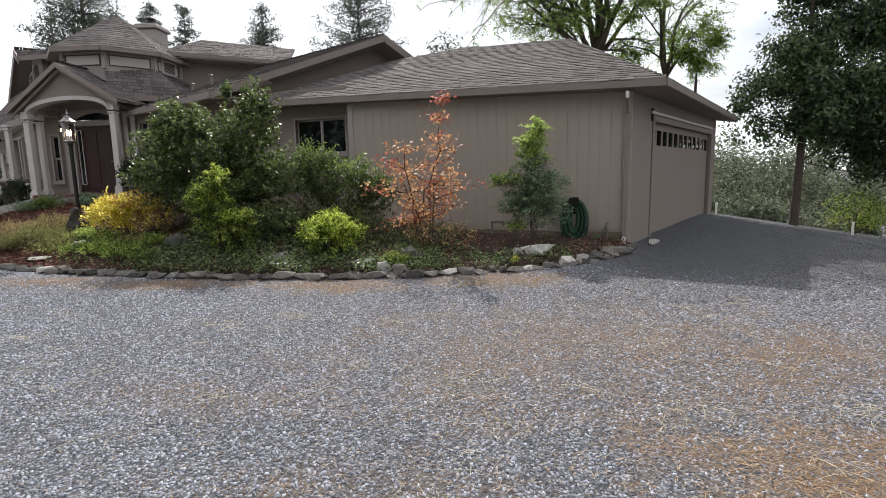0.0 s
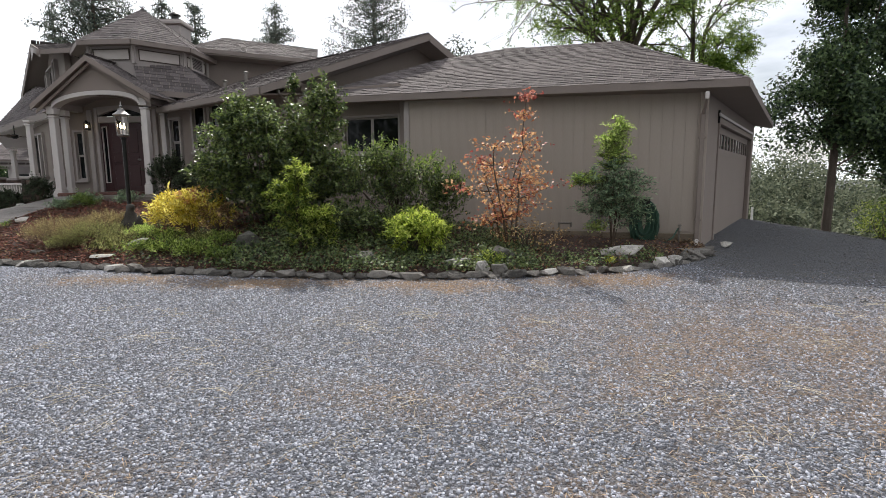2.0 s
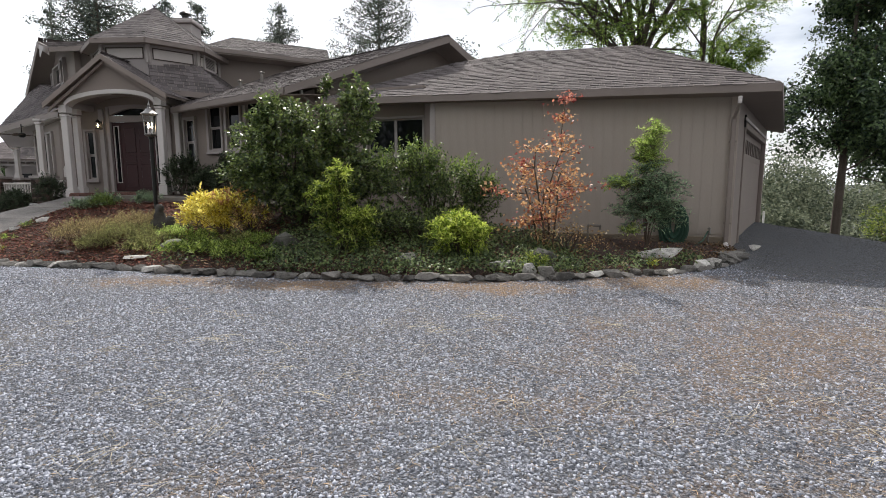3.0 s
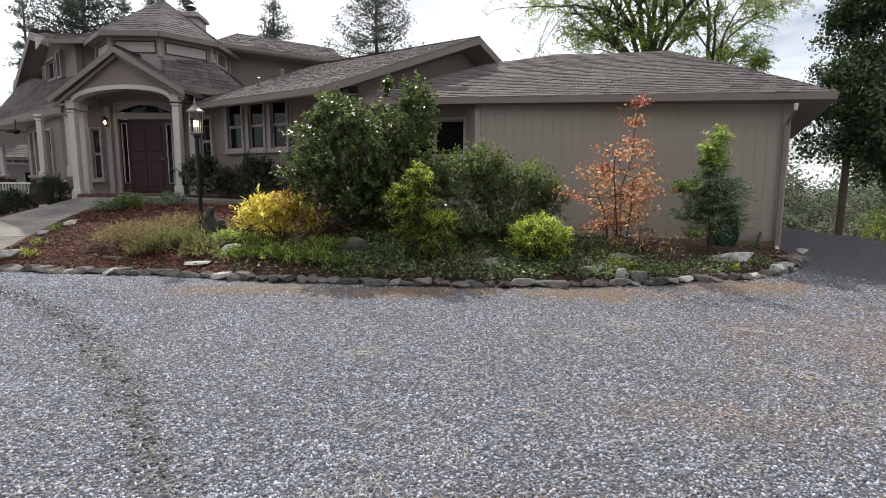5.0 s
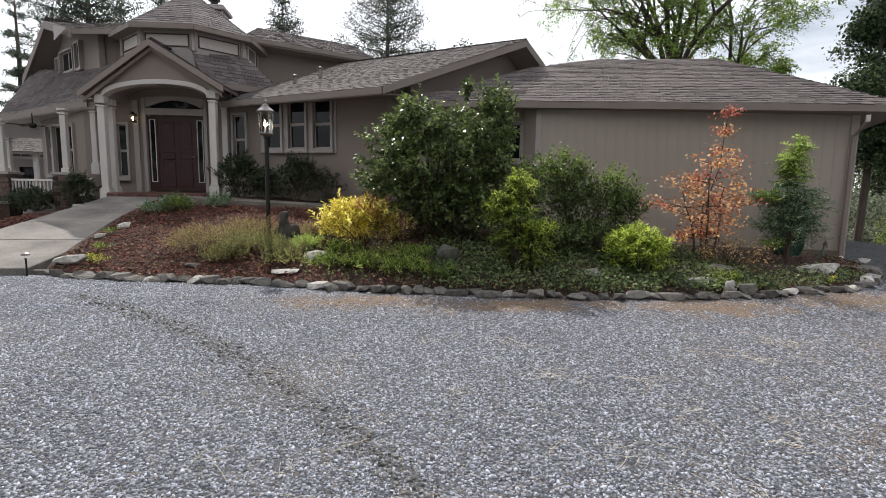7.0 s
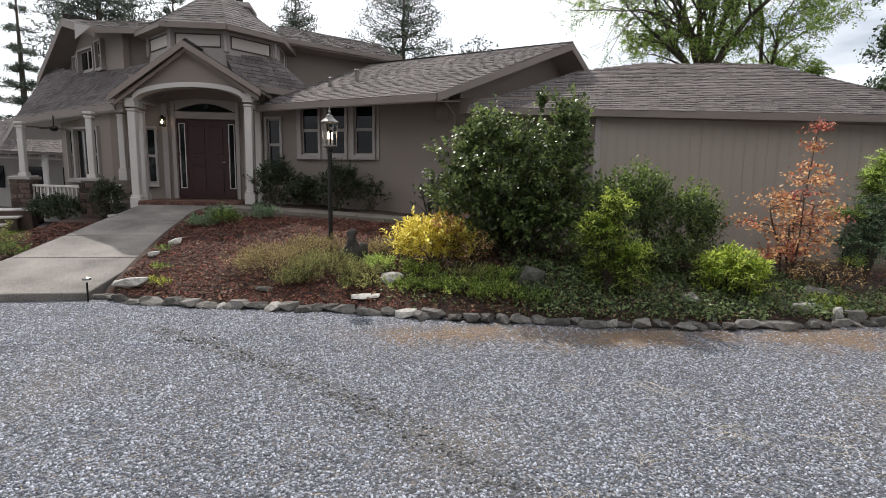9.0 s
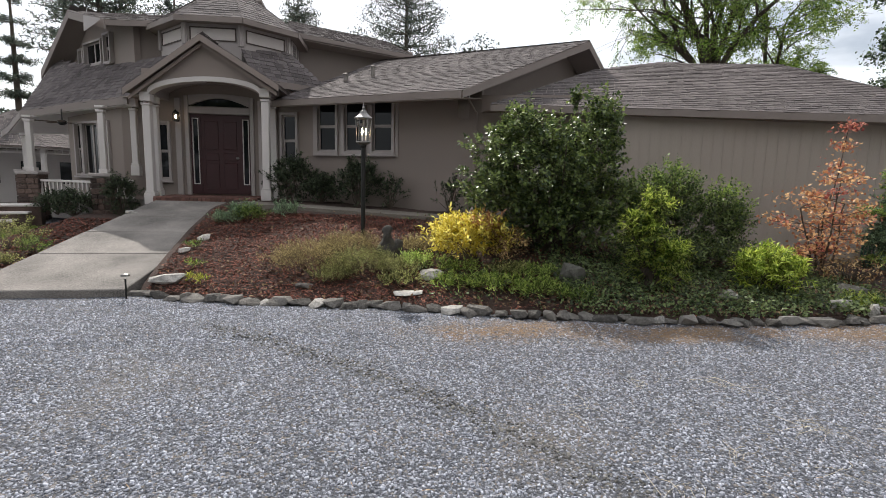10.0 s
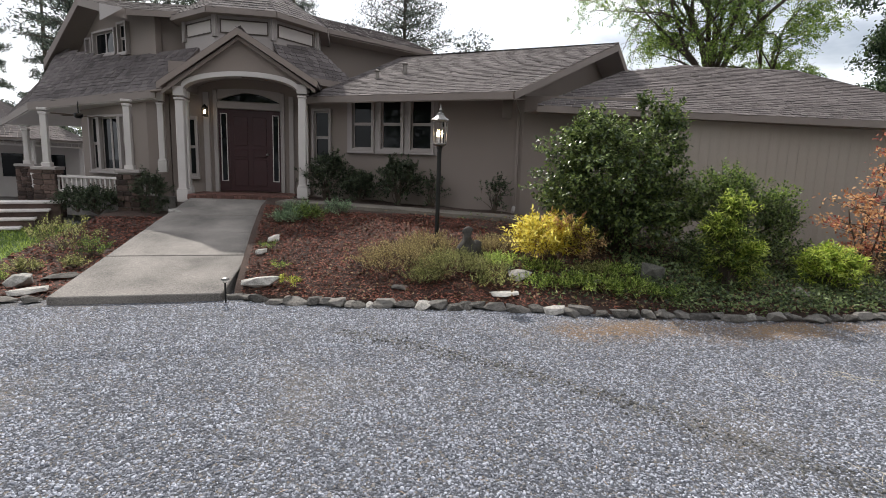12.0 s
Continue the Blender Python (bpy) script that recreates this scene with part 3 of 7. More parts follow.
leaf = part("door_leaf", boxes((-0.50, 0.50, 0.05, 0.10, 0.03, 2.08)), M_DOOR, door)
for zc, hh in ((0.5, 0.34), (1.0, 0.1), (1.55, 0.36)):
    for xc in (-0.23, 0.23):
        part("panel", boxes((xc - 0.17, xc + 0.17, 0.035, 0.05, zc - hh, zc + hh), bevel=0.01), M_DOOR, leaf)
handle = bmesh.new()
lathe(handle, [(0.03, 0), (0.03, 0.01), (0.012, 0.02), (0.012, 0.05), (0.03, 0.06), (0.032, 0.08), (0.015, 0.095)], 10)
bmesh.ops.transform(handle, matrix=pose(0.42, 0.05, 0.98, 90, 0, 0), verts=handle.verts)
part("door_handle", handle, M_STEEL, leaf, "brass door handle")
for sgn in (-1, 1):
    x0, x1 = (-0.76, -0.50) if sgn < 0 else (0.50, 0.76)
    sl = part("sidelight", boxes((x0, x0 + 0.05, 0.04, 0.1, 0.03, 2.08), (x1 - 0.05, x1, 0.04, 0.1, 0.03, 2.08), (x0 + 0.05, x1 - 0.05, 0.04, 0.1, 0.03, 0.28), (x0 + 0.05, x1 - 0.05, 0.04, 0.1, 1.98, 2.08)), M_DOOR, door)
    a, b = x0 + 0.05, x1 - 0.05
    part("bead", boxes((a, a + 0.02, 0.02, 0.06, 0.28, 1.98), (b - 0.02, b, 0.02, 0.06, 0.28, 1.98), (a + 0.02, b - 0.02, 0.02, 0.06, 0.28, 0.30), (a + 0.02, b - 0.02, 0.02, 0.06, 1.96, 1.98)), M_WHITE, sl)
    part("pane", boxes((a + 0.02, b - 0.02, 0.06, 0.066, 0.30, 1.96)), M_GLASS, sl)


def transom():
    n = 14
    bm, fm = bmesh.new(), bmesh.new()
    a = [bm.verts.new((-0.72 + 1.44 * i / n, 0.06, 2.29)) for i in range(n + 1)]
    b = [bm.verts.new((-0.72 + 1.44 * i / n, 0.06, 2.30 + 0.19 * math.sin(math.pi * i / n))) for i in range(n + 1)]
    for k in range(n):
        bm.faces.new((a[k], a[k + 1], b[k + 1], b[k]))
    part("transom_pane", bm, M_GLASS, door)
    rows = []
    for y in (-0.05, 0.1):
        r0 = [fm.verts.new((-0.74 + 1.48 * i / n, y, 2.285 + 0.20 * math.sin(math.pi * i / n))) for i in range(n + 1)]
        r1 = [fm.verts.new((-0.76 + 1.52 * i / n, y, 2.54 + 0.05 * math.sin(math.pi * i / n))) for i in range(n + 1)]
        rows.append((r0, r1))
    for k in range(n):
        for r0, r1 in rows:
            fm.faces.new((r0[k], r0[k + 1], r1[k + 1], r1[k]))
        fm.faces.new((rows[0][0][k], rows[1][0][k], rows[1][0][k + 1], rows[0][0][k + 1]))
        fm.faces.new((rows[0][1][k], rows[0][1][k + 1], rows[1][1][k + 1], rows[1][1][k]))
    part("transom_frame", fm, M_TRIM, door)


transom()
part("pilaster", boxes((-1.12, -0.98, -0.07, 0.0, 1.0, 3.5), bevel=0.01), M_TRIM, None, m=porch_m @ pose(0, DOOR_Y, 0))["kind"] = "structure"
part("pilaster", boxes((0.94, 1.06, -0.07, 0.0, 1.0, 3.5), bevel=0.01), M_TRIM, None, m=porch_m @ pose(0, DOOR_Y, 0))["kind"] = "structure"
# dim hall behind the door glass
part("wall_hall", boxes((-1.4, 1.4, 1.5, 1.6, 0.6, 4.0)), M_WALL, None, m=porch_m @ pose(0, DOOR_Y, 0))["kind"] = "structure"

# landing with brick edge
landing = part("landing", boxes((-1.2, 1.2, -0.3, 1.02, 0.4, 0.985)), M_MORTAR, None, "brick-edged porch landing", porch_m)
landing["kind"] = "structure"
brick_me = bpy.data.meshes.new("brick")
bm = boxes((-0.095, 0.095, -0.05, 0.05, 0, 0.055), bevel=0.006)
bm.to_mesh(brick_me)
bm.free()
brick_me.materials.append(M_BRICK)
rb = random.Random(5)
for row in range(11):
    for i in range(15):
        x = -1.1 + i * 0.205 + (0.1 if row % 2 else 0)
        if x > 1.15:
            continue
        put("brick", brick_me, landing, pose(x, -0.27 + row * 0.115, 0.99 + rb.uniform(-0.003, 0.003), 0, 0, rb.uniform(-1.5, 1.5)))
for i in range(26):
    put("brick", brick_me, landing, pose(-1.15 + i * 0.092, -0.3, 0.93, 0, 0, 90) @ Matrix.Diagonal((0.6, 0.8, 1.6, 1)))

# wall lantern by the door
def wall_lantern(m):
    t = thing("wall_lantern", label="small black wall lantern with a lit warm bulb", category="lamp")
    t.matrix_world = m
    part("back_plate", boxes((-0.05, 0.05, -0.02, 0, -0.12, 0.12), bevel=0.008), M_METAL, t)
    part("arm", tube(bmesh.new(), (0, -0.01, 0.08), (0, -0.11, 0.12), 0.01), M_METAL, t)
    part("roof", lathe(bmesh.new(), [(0.075, 0.08), (0.07, 0.1), (0.03, 0.15), (0.01, 0.17)], 8, (0, -0.12, 0)), M_METAL, t)
    part("cage", boxes(*[(x - 0.006, x + 0.006, y - 0.006, y + 0.006, -0.1, 0.085) for x in (-0.05, 0.05) for y in (-0.17, -0.07)], (-0.056, 0.056, -0.176, -0.064, -0.11, -0.095)), M_METAL, t)
    part("bulb", lathe(bmesh.new(), [(0.01, -0.06), (0.028, -0.03), (0.03, 0.0), (0.018, 0.035), (0.004, 0.05)], 10, (0, -0.12, 0)), M_BULB, t)
    return t


wall_lantern(porch_m @ pose(-1.05, DOOR_Y - 0.07, 3.02))

# ---- entry turret ----
TC = (-10.75, 17.5)


def ring(r, z, n=8, turn=22.5 - 4):
    return [(TC[0] + r * math.cos(radians(turn + 360 * i / n)), TC[1] + r * math.sin(radians(turn + 360 * i / n)), z) for i in range(n)]


turret = thing("turret", label="octagonal entry turret with panelled walls and a pointed shingle roof", category="turret", kind="structure")
lo, hi = ring(1.78, 4.0), ring(1.78, 5.5)
eave, apex = ring(2.08, 5.42), (TC[0], TC[1], 6.85)
skirt_lo, skirt_hi = [(TC[0] + (x - TC[0]) * 2.95, TC[1] + (y - TC[1]) * 2.3, 3.98) for x, y, _ in ring(1.0, 0)], ring(1.8, 4.82)
soff = ring(1.75, 5.42)
for i in range(8):
    j = (i + 1) % 8
    bm = bmesh.new()
    bm.faces.new([bm.verts.new(p) for p in (lo[i], lo[j], hi[j], hi[i])])
    part("wall_panel", bm, M_TRIM, turret)
    a, b = Vector(lo[i]), Vector(lo[j])
    ln, m = run((a.x, a.y), (b.x, b.y))
    out = -1 if (m @ Vector((ln / 2, -1, 0)) - Vector((*TC, 0))).length > (m @ Vector((ln / 2, 1, 0)) - Vector((*TC, 0))).length else 1
    if i in (3, 4, 5, 6, 7):
        y0, y1 = sorted((0.0, out * 0.03))
        z0, z1 = 4.92, 5.2
        part("panel_trim", boxes((0.12, ln - 0.12, y0, y1, z1, z1 + 0.022), (0.12, ln - 0.12, y0, y1, z0 - 0.022, z0), (0.12, 0.142, y0, y1, z0, z1), (ln - 0.142, ln - 0.12, y0, y1, z0, z1)), M_DARKTRIM, turret, m=m)
        part("corner_board", boxes((-0.07, 0.07, y0 * 1.3, y1 * 1.3, 4.8, 5.42)), M_TRIM, turret, m=m)
        part("corner_board", boxes((ln - 0.07, ln + 0.07, y0 * 1.3, y1 * 1.3, 4.8, 5.42)), M_TRIM, turret, m=m)
        part("inset_panel", boxes((0.15, ln - 0.15, y0 * 0.5, y1 * 0.5, z0 + 0.008, z1 - 0.008)), M_PANEL, turret, m=m)
        if i == 7:
            part("louver_frame", boxes((ln * 0.22, ln * 0.28, y0 * 2, y1 * 2, 4.86, 5.3), (ln * 0.72, ln * 0.78, y0 * 2, y1 * 2, 4.86, 5.3), (ln * 0.28, ln * 0.72, y0 * 2, y1 * 2, 5.25, 5.3), (ln * 0.28, ln * 0.72, y0 * 2, y1 * 2, 4.86, 4.91)), M_WHITE, turret, m=m)
            # black sheet in place of the shade between the slats
            part("louver_gap_shade", boxes((ln * 0.28, ln * 0.72, y0 * 1.2, y1 * 1.2, 4.91, 5.25)), M_METAL, turret, m=m)
            for k in range(7):
                part("louver", boxes((ln * 0.28, ln * 0.72, y0 * 1.8, y1 * 1.8, 4.925 + k * 0.047, 4.945 + k * 0.047)), M_TRIM, turret, m=m)
    roof_face(turret, [eave[i], eave[j], apex], 40 + i, th=0.08)
    board_line(turret, "fascia", eave[i], eave[j], 0.14, 0.03, M_FASCIA)
    part("soffit", slab_of([eave[i], eave[j], soff[j], soff[i]], 0.02), M_SOFFIT, turret, m=pose(0, 0, -0.1))
    if i in (6, 7):
        roof_face(turret, [skirt_lo[i], skirt_lo[j], skirt_hi[j], skirt_hi[i]], 60 + i, th=0.08)
        board_line(turret, "fascia", skirt_lo[i], skirt_lo[j], 0.16, 0.03, M_FASCIA)

# ---- upper storey ----
upper = thing("upper_storey", label="taupe upper storey with shallow shingle roofs and wide eaves", category="house storey", kind="structure")
UE, UP, UF = (-13.75, 16.95, 5.5), (-15.55, 19.0, 6.2), (-16.95, 20.1, 4.6)
UR, UT = (-12.0, 16.7, 5.5), (-12.5, 18.4, 6.05)
roof_face(upper, [UE, UR, UT, UP], 81)
board_line(upper, "fascia", UE, UR, 0.15, 0.03, M_FASCIA)
back = Vector((2.6, 2.2, 0))
UF2, UP2 = tuple(Vector(UF) + back), tuple(Vector(UP) + back)
roof_face(upper, [UF2, UF, UP, UP2], 82)
board_line(upper, "rake_board", UF, UP, 0.24, 0.04, M_FASCIA)
board_line(upper, "rake_board", UP, UE, 0.24, 0.04, M_FASCIA)
part("eave_return", slab_of([(-13.78, 16.72, 5.46), (-14.6, 17.68, 5.75), (-14.63, 17.72, 5.36)], 0.03), M_TRIM, upper, "pale boxed eave return")
U0, U1 = (-13.2, 17.2), (-16.4, 20.55)
ln_u, m_u = run(U0, U1)
bm = bmesh.new()
shape = [(0, 4.0), (ln_u, 3.6), (ln_u, 4.62), (ln_u * 0.56, 6.1), (0, 5.42)]
fr = [bm.verts.new((x, 0, z)) for x, z in shape]
bk = [bm.verts.new((x, -0.16, z)) for x, z in shape]
bm.faces.new(fr)
bm.faces.new(bk[::-1])
for k in range(5):
    bm.faces.new((fr[k], fr[(k + 1) % 5], bk[(k + 1) % 5], bk[k]))
part("gable_wall", bm, M_WALL, upper, m=m_u)
part("front_wall", wall_bm(2.2, 3.8, 5.55, 0.16), M_WALL, upper, m=run((-13.3, 17.35), (-11.6, 17.5))[1])
window("window_6", 1.15, 0.58, on_wall(U0, U1, 3.05, 4.72, 0.09), "dark upper-storey window pair in pale trim", split=False, cols=2, border=0.06)
window("window_11", 0.26, 0.42, on_wall(U0, U1, 3.5, 4.76, 0.09), "small dark upper-storey side window", split=False, border=0.06)
window("window_7", 0.36, 0.72, on_wall(U0, U1, 1.65, 4.68, 0.09), "narrow upper-storey window reflecting trees", split=True, border=0.06)
# rear range right of the turret
R0, R1 = (-9.3, 17.4, 5.66), (-5.5, 18.75, 5.52)
roof_face(upper, [R1, R0, (-9.6, 21.0, 6.9), (-6.2, 22.0, 6.7)], 84)
board_line(upper, "fascia", R0, R1, 0.13, 0.03, M_FASCIA)
part("rear_wall", wall_bm(4.0, 3.6, 5.78, 0.16), M_WALL, upper, m=run((-9.2, 18.1), (-5.9, 19.3))[1])
part("soffit", slab_of([R0, R1, (-5.9, 19.3, 5.54), (-9.2, 18.1, 5.62)], 0.02), M_SOFFIT, upper, m=pose(0, 0, -0.15))

chimney = thing("chimney", at=(-10.45, 19.3, 5.2), label="square plastered chimney with a stepped cap and metal pot", category="chimney", kind="structure")
part("stack", boxes((-0.5, 0.2, -0.4, 0.4, -1.0, 1.6), bevel=0.02), M_TRIM, chimney)
part("cap", boxes((-0.59, 0.29, -0.49, 0.49, 1.6, 1.71), (-0.55, 0.25, -0.45, 0.45, 1.71, 1.77), bevel=0.02), M_TRIM, chimney)
part("flue", lathe(bmesh.new(), [(0.12, 1.75), (0.12, 1.97), (0.19, 1.99), (0.19, 2.03), (0.08, 2.11)], 12, (-0.15, 0, 0)), M_METAL, chimney)

# ---- veranda ----
veranda = thing("veranda", label="open wraparound veranda with cream posts on stone piers", category="veranda", kind="structure")
V = [(-12.9, 15.85, 3.46), (-14.6, 17.0, 3.36), (-16.65, 18.3, 3.2), (-18.63, 21.18, 2.95), (-20.5, 24.0, 2.9)]
VT = [(-12.0, 16.45, 4.38), (-14.6, 18.25, 4.5), (-16.6, 20.2, 4.5), (-17.6, 22.3, 4.95)]
def on_plane(a, b, c, d):
    """Point d lifted onto the plane of a, b and c."""
    n = (Vector(b) - Vector(a)).cross(Vector(c) - Vector(a))
    return (d[0], d[1], a[2] - (n.x * (d[0] - a[0]) + n.y * (d[1] - a[1])) / n.z)


roof_face(veranda, [V[0], V[1], VT[1], on_plane(V[0], V[1], VT[1], VT[0])], 91)
roof_face(veranda, [V[1], V[2], on_plane(V[1], V[2], VT[1], VT[2]), VT[1]], 92)
roof_face(veranda, [V[2], V[3], on_plane(V[2], V[3], VT[2], VT[3]), VT[2]], 93)
for a, b in zip(V, V[1:]):
    board_line(veranda, "fascia", b, a, 0.2, 0.03, M_FASCIA)
part("ceiling_boards", slab_of([V[0], V[1], V[2], V[3], (-16.2, 22.2, 3.05), (-13.2, 17.6, 3.3)], 0.02), M_WHITE, veranda, m=pose(0, 0, -0.2))
part("deck", slab_of([(-12.6, 15.9, 0.9), (-14.3, 16.9, 0.9), (-16.1, 18.3, 0.8), (-18.2, 21.0, 0.75), (-15.0, 23.0, 0.8), (-12.6, 17.6, 0.9)], 0.6), M_CONC, veranda)
VA, VB, VC, VD = (-12.72, 16.2), (-13.25, 16.28), (-15.35, 18.05), (-13.4, 21.4)
wall("wall_veranda", VA, VB, 0.6, 3.4, M_WALL)
wall("wall_veranda_long", VB, VC, 0.6, 3.4, M_WALL, holes=((0.62, 0.98, 1.5, 2.85), (1.1, 1.86, 1.5, 2.85), (1.98, 2.28, 1.5, 2.85)), label="taupe house wall under the veranda")
wall("wall_veranda_end", VC, VD, 0.6, 3.4, M_WALL, label="taupe end wall of the house under the veranda")
window("window_8", 0.24, 1.4, porch_m @ pose(-1.56, DOOR_Y - 0.045, 1.45), "narrow dark window beside the entry door", border=0.06)
window("window_9", 0.36, 1.35, on_wall(VB, VC, 0.98, 1.5, 0.045), "narrow dark veranda window in pale trim", border=0.06)
window("window_10", 0.76, 1.35, on_wall(VB, VC, 1.86, 1.5, 0.045), "wide dark veranda window in pale trim", border=0.06, split=False, cols=2)
window("window_12", 0.30, 1.35, on_wall(VB, VC, 2.28, 1.5, 0.045), "narrow dark veranda window in pale trim", border=0.06)
column(veranda, -12.85, 15.98, 1.5, 3.42, w=0.14)
post_at = [(-13.58, 15.95, 3.2), (-15.75, 16.95, 2.98), (-17.7, 20.3, 2.7)]
stone_me = bpy.data.meshes.new("stone")
bm = boxes((-0.5, 0.5, -0.5, 0.5, -0.5, 0.5), bevel=0.12)
bm.to_mesh(stone_me)
bm.free()
stone_me.materials.append(M_PIER)
rp = random.Random(8)
for x, y, zt in post_at:
    pier = part("pier", boxes((x - 0.2, x + 0.2, y - 0.2, y + 0.2, 0.2, 1.46)), M_MORTAR, veranda, "stacked ledge-stone pier")
    z = 0.25
    while z < 1.4:
        h = rp.uniform(0.08, 0.15)
        for sx, sy in ((0, -1), (0, 1), (-1, 0), (1, 0)):
            a = -0.24
            while a < 0.2:
                w = min(rp.uniform(0.1, 0.26), 0.24 - a)
                c = a + w / 2
                px_, py_ = (x + c, y + sy * 0.21) if sx == 0 else (x + sx * 0.21, y + c)
                put("stone", stone_me, pier, pose(px_, py_, z + h / 2) @ Matrix.Diagonal((w * 0.95 if sx == 0 else rp.uniform(0.07, 0.1), rp.uniform(0.07, 0.1) if sx == 0 else w * 0.95, h * 0.94, 1)))
                a += w
        z += h
    part("pier_cap", boxes((x - 0.27, x + 0.27, y - 0.27, y + 0.27, 1.46, 1.54), bevel=0.012), M_TRIM, veranda)
    c = put("column", None, veranda)
    part("shaft", boxes((x - 0.07, x + 0.07, y - 0.07, y + 0.07, 1.54, zt - 0.16), bevel=0.01), M_WHITE, c)
    part("capital", boxes((x - 0.09, x + 0.09, y - 0.09, y + 0.09, zt - 0.16, zt - 0.1), (x - 0.105, x + 0.105, y - 0.105, y + 0.105, zt - 0.06, zt), bevel=0.008), M_WHITE, c)
    part("base_block", boxes((x - 0.1, x + 0.1, y - 0.1, y + 0.1, 1.54, 1.64), bevel=0.008), M_WHITE, c)


def railing(p0, p1, z0, z1):
    r = thing("porch_railing", label="low white porch railing with square balusters", category="railing", group="veranda railings")
    ln, m = run(p0, p1)
    r.matrix_world = m
    part("top_rail", boxes((0, ln, -0.04, 0.04, z1 - 0.06, z1), bevel=0.008), M_WHITE, r)
    part("bottom_rail", boxes((0, ln, -0.03, 0.03, z0, z0 + 0.06), bevel=0.008), M_WHITE, r)
    k = int(ln / 0.13)
    for i in range(k):
        x = (i + 0.5) * ln / k
        part("baluster", boxes((x - 0.02, x + 0.02, -0.02, 0.02, z0 + 0.06, z1 - 0.06)), M_WHITE, r)


railing((-13.8, 16.05), (-15.55, 16.85), 0.92, 1.34)
railing((-15.95, 17.2), (-17.5, 20.0), 0.86, 1.28)
railing((-12.9, 15.85), (-13.35, 15.9), 0.92, 1.4)

part("side_ceiling", slab_of([(-12.25, 15.15, 3.45), (-13.0, 15.75, 3.43), (-13.35, 17.75, 3.43), (-12.1, 17.75, 3.45)], 0.03), M_SOFFIT, veranda)

# ---- entry walk ----
def walk_z(y):
    return 0.1 + 0.147 * (y - 8.9)


rw = random.Random(3)
walkway = thing("entry_walk", label="sloping exposed-aggregate concrete walk to the porch", category="walk", kind="structure")
joints = [8.9, 10.5, 11.85, 13.1, 14.72]
for y0, y1 in zip(joints, joints[1:]):
    f = lambda y: ((-12.42 + (y - 8.9) * 0.07), (-10.42 + (y - 8.9) * 0.095))
    (l0, r0), (l1, r1) = f(y0), f(y1)
    g = 0.02
    top = [(l0, y0 + g, walk_z(y0)), (r0, y0 + g, walk_z(y0)), (r1, y1 - g, walk_z(y1)), (l1, y1 - g, walk_z(y1))]
    bm = slab_of(top, 0.4)
    bmesh.ops.bevel(bm, geom=[e for e in bm.edges], offset=0.012, segments=1, affect="EDGES")
    part("slab", bm, M_CONC, walkway)
# side path along the house
path_pts = [(-9.95, 13.9, 0.90), (-8.6, 13.55, 0.86), (-7.0, 12.75, 0.82), (-5.4, 11.9, 0.78), (-4.6, 11.5, 0.72)]
for (x0, y0, z0), (x1, y1, z1) in zip(path_pts, path_pts[1:]):
    d = Vector((x1 - x0, y1 - y0, 0)).normalized()
    s = Vector((-d.y, d.x, 0)) * 0.42
    e = d * 0.008
    top = [(x0 + e.x - s.x, y0 + e.y - s.y, z0 + 0.1), (x1 - e.x - s.x, y1 - e.y - s.y, z1 + 0.1), (x1 - e.x + s.x, y1 - e.y + s.y, z1 + 0.1), (x0 + e.x + s.x, y0 + e.y + s.y, z0 + 0.1)]
    part("slab", slab_of(top, 0.2), M_PATH, walkway, "side path slab, concrete darkened for dim light")

# ---- foliage helpers ----
def leaf_mesh(name, pos, nor, length, width, mat, rs, droop=0.0):
    """One mesh of many small folded leaves at pos, facing roughly nor."""
    n = len(pos)
    pos, nor = np.asarray(pos, float), np.asarray(nor, float)
    rnd = rs.normal(size=(n, 3))
    nor = nor + 0.75 * rnd
    nor /= np.linalg.norm(nor, axis=1, keepdims=True) + 1e-9
    d = rs.normal(size=(n, 3)) + np.array([0, 0, -droop])
    d -= (d * nor).sum(1, keepdims=True) * nor
    d /= np.linalg.norm(d, axis=1, keepdims=True) + 1e-9
    s = np.cross(nor, d)
    ln = length * rs.uniform(0.65, 1.35, (n, 1))
    wd = width * rs.uniform(0.7, 1.3, (n, 1))
    v = np.empty((n, 4, 3))
    v[:, 0] = pos - d * ln * 0.5
    v[:, 1] = pos - d * ln * 0.05 + s * wd * 0.5 + nor * wd * 0.18
    v[:, 2] = pos + d * ln * 0.5 - nor * ln * 0.08
    v[:, 3] = pos - d * ln * 0.05 - s * wd * 0.5 + nor * wd * 0.18
    me = bpy.data.meshes.new(name)
    me.vertices.add(n * 4)
    me.vertices.foreach_set("co", v.reshape(-1))
    me.loops.add(n * 4)
    me.loops.foreach_set("vertex_index", np.arange(n * 4, dtype=np.int32))
    me.polygons.add(n)
    me.polygons.foreach_set("loop_start", np.arange(0, n * 4, 4, dtype=np.int32))
    me.update()
    me.materials.append(mat)
    return me


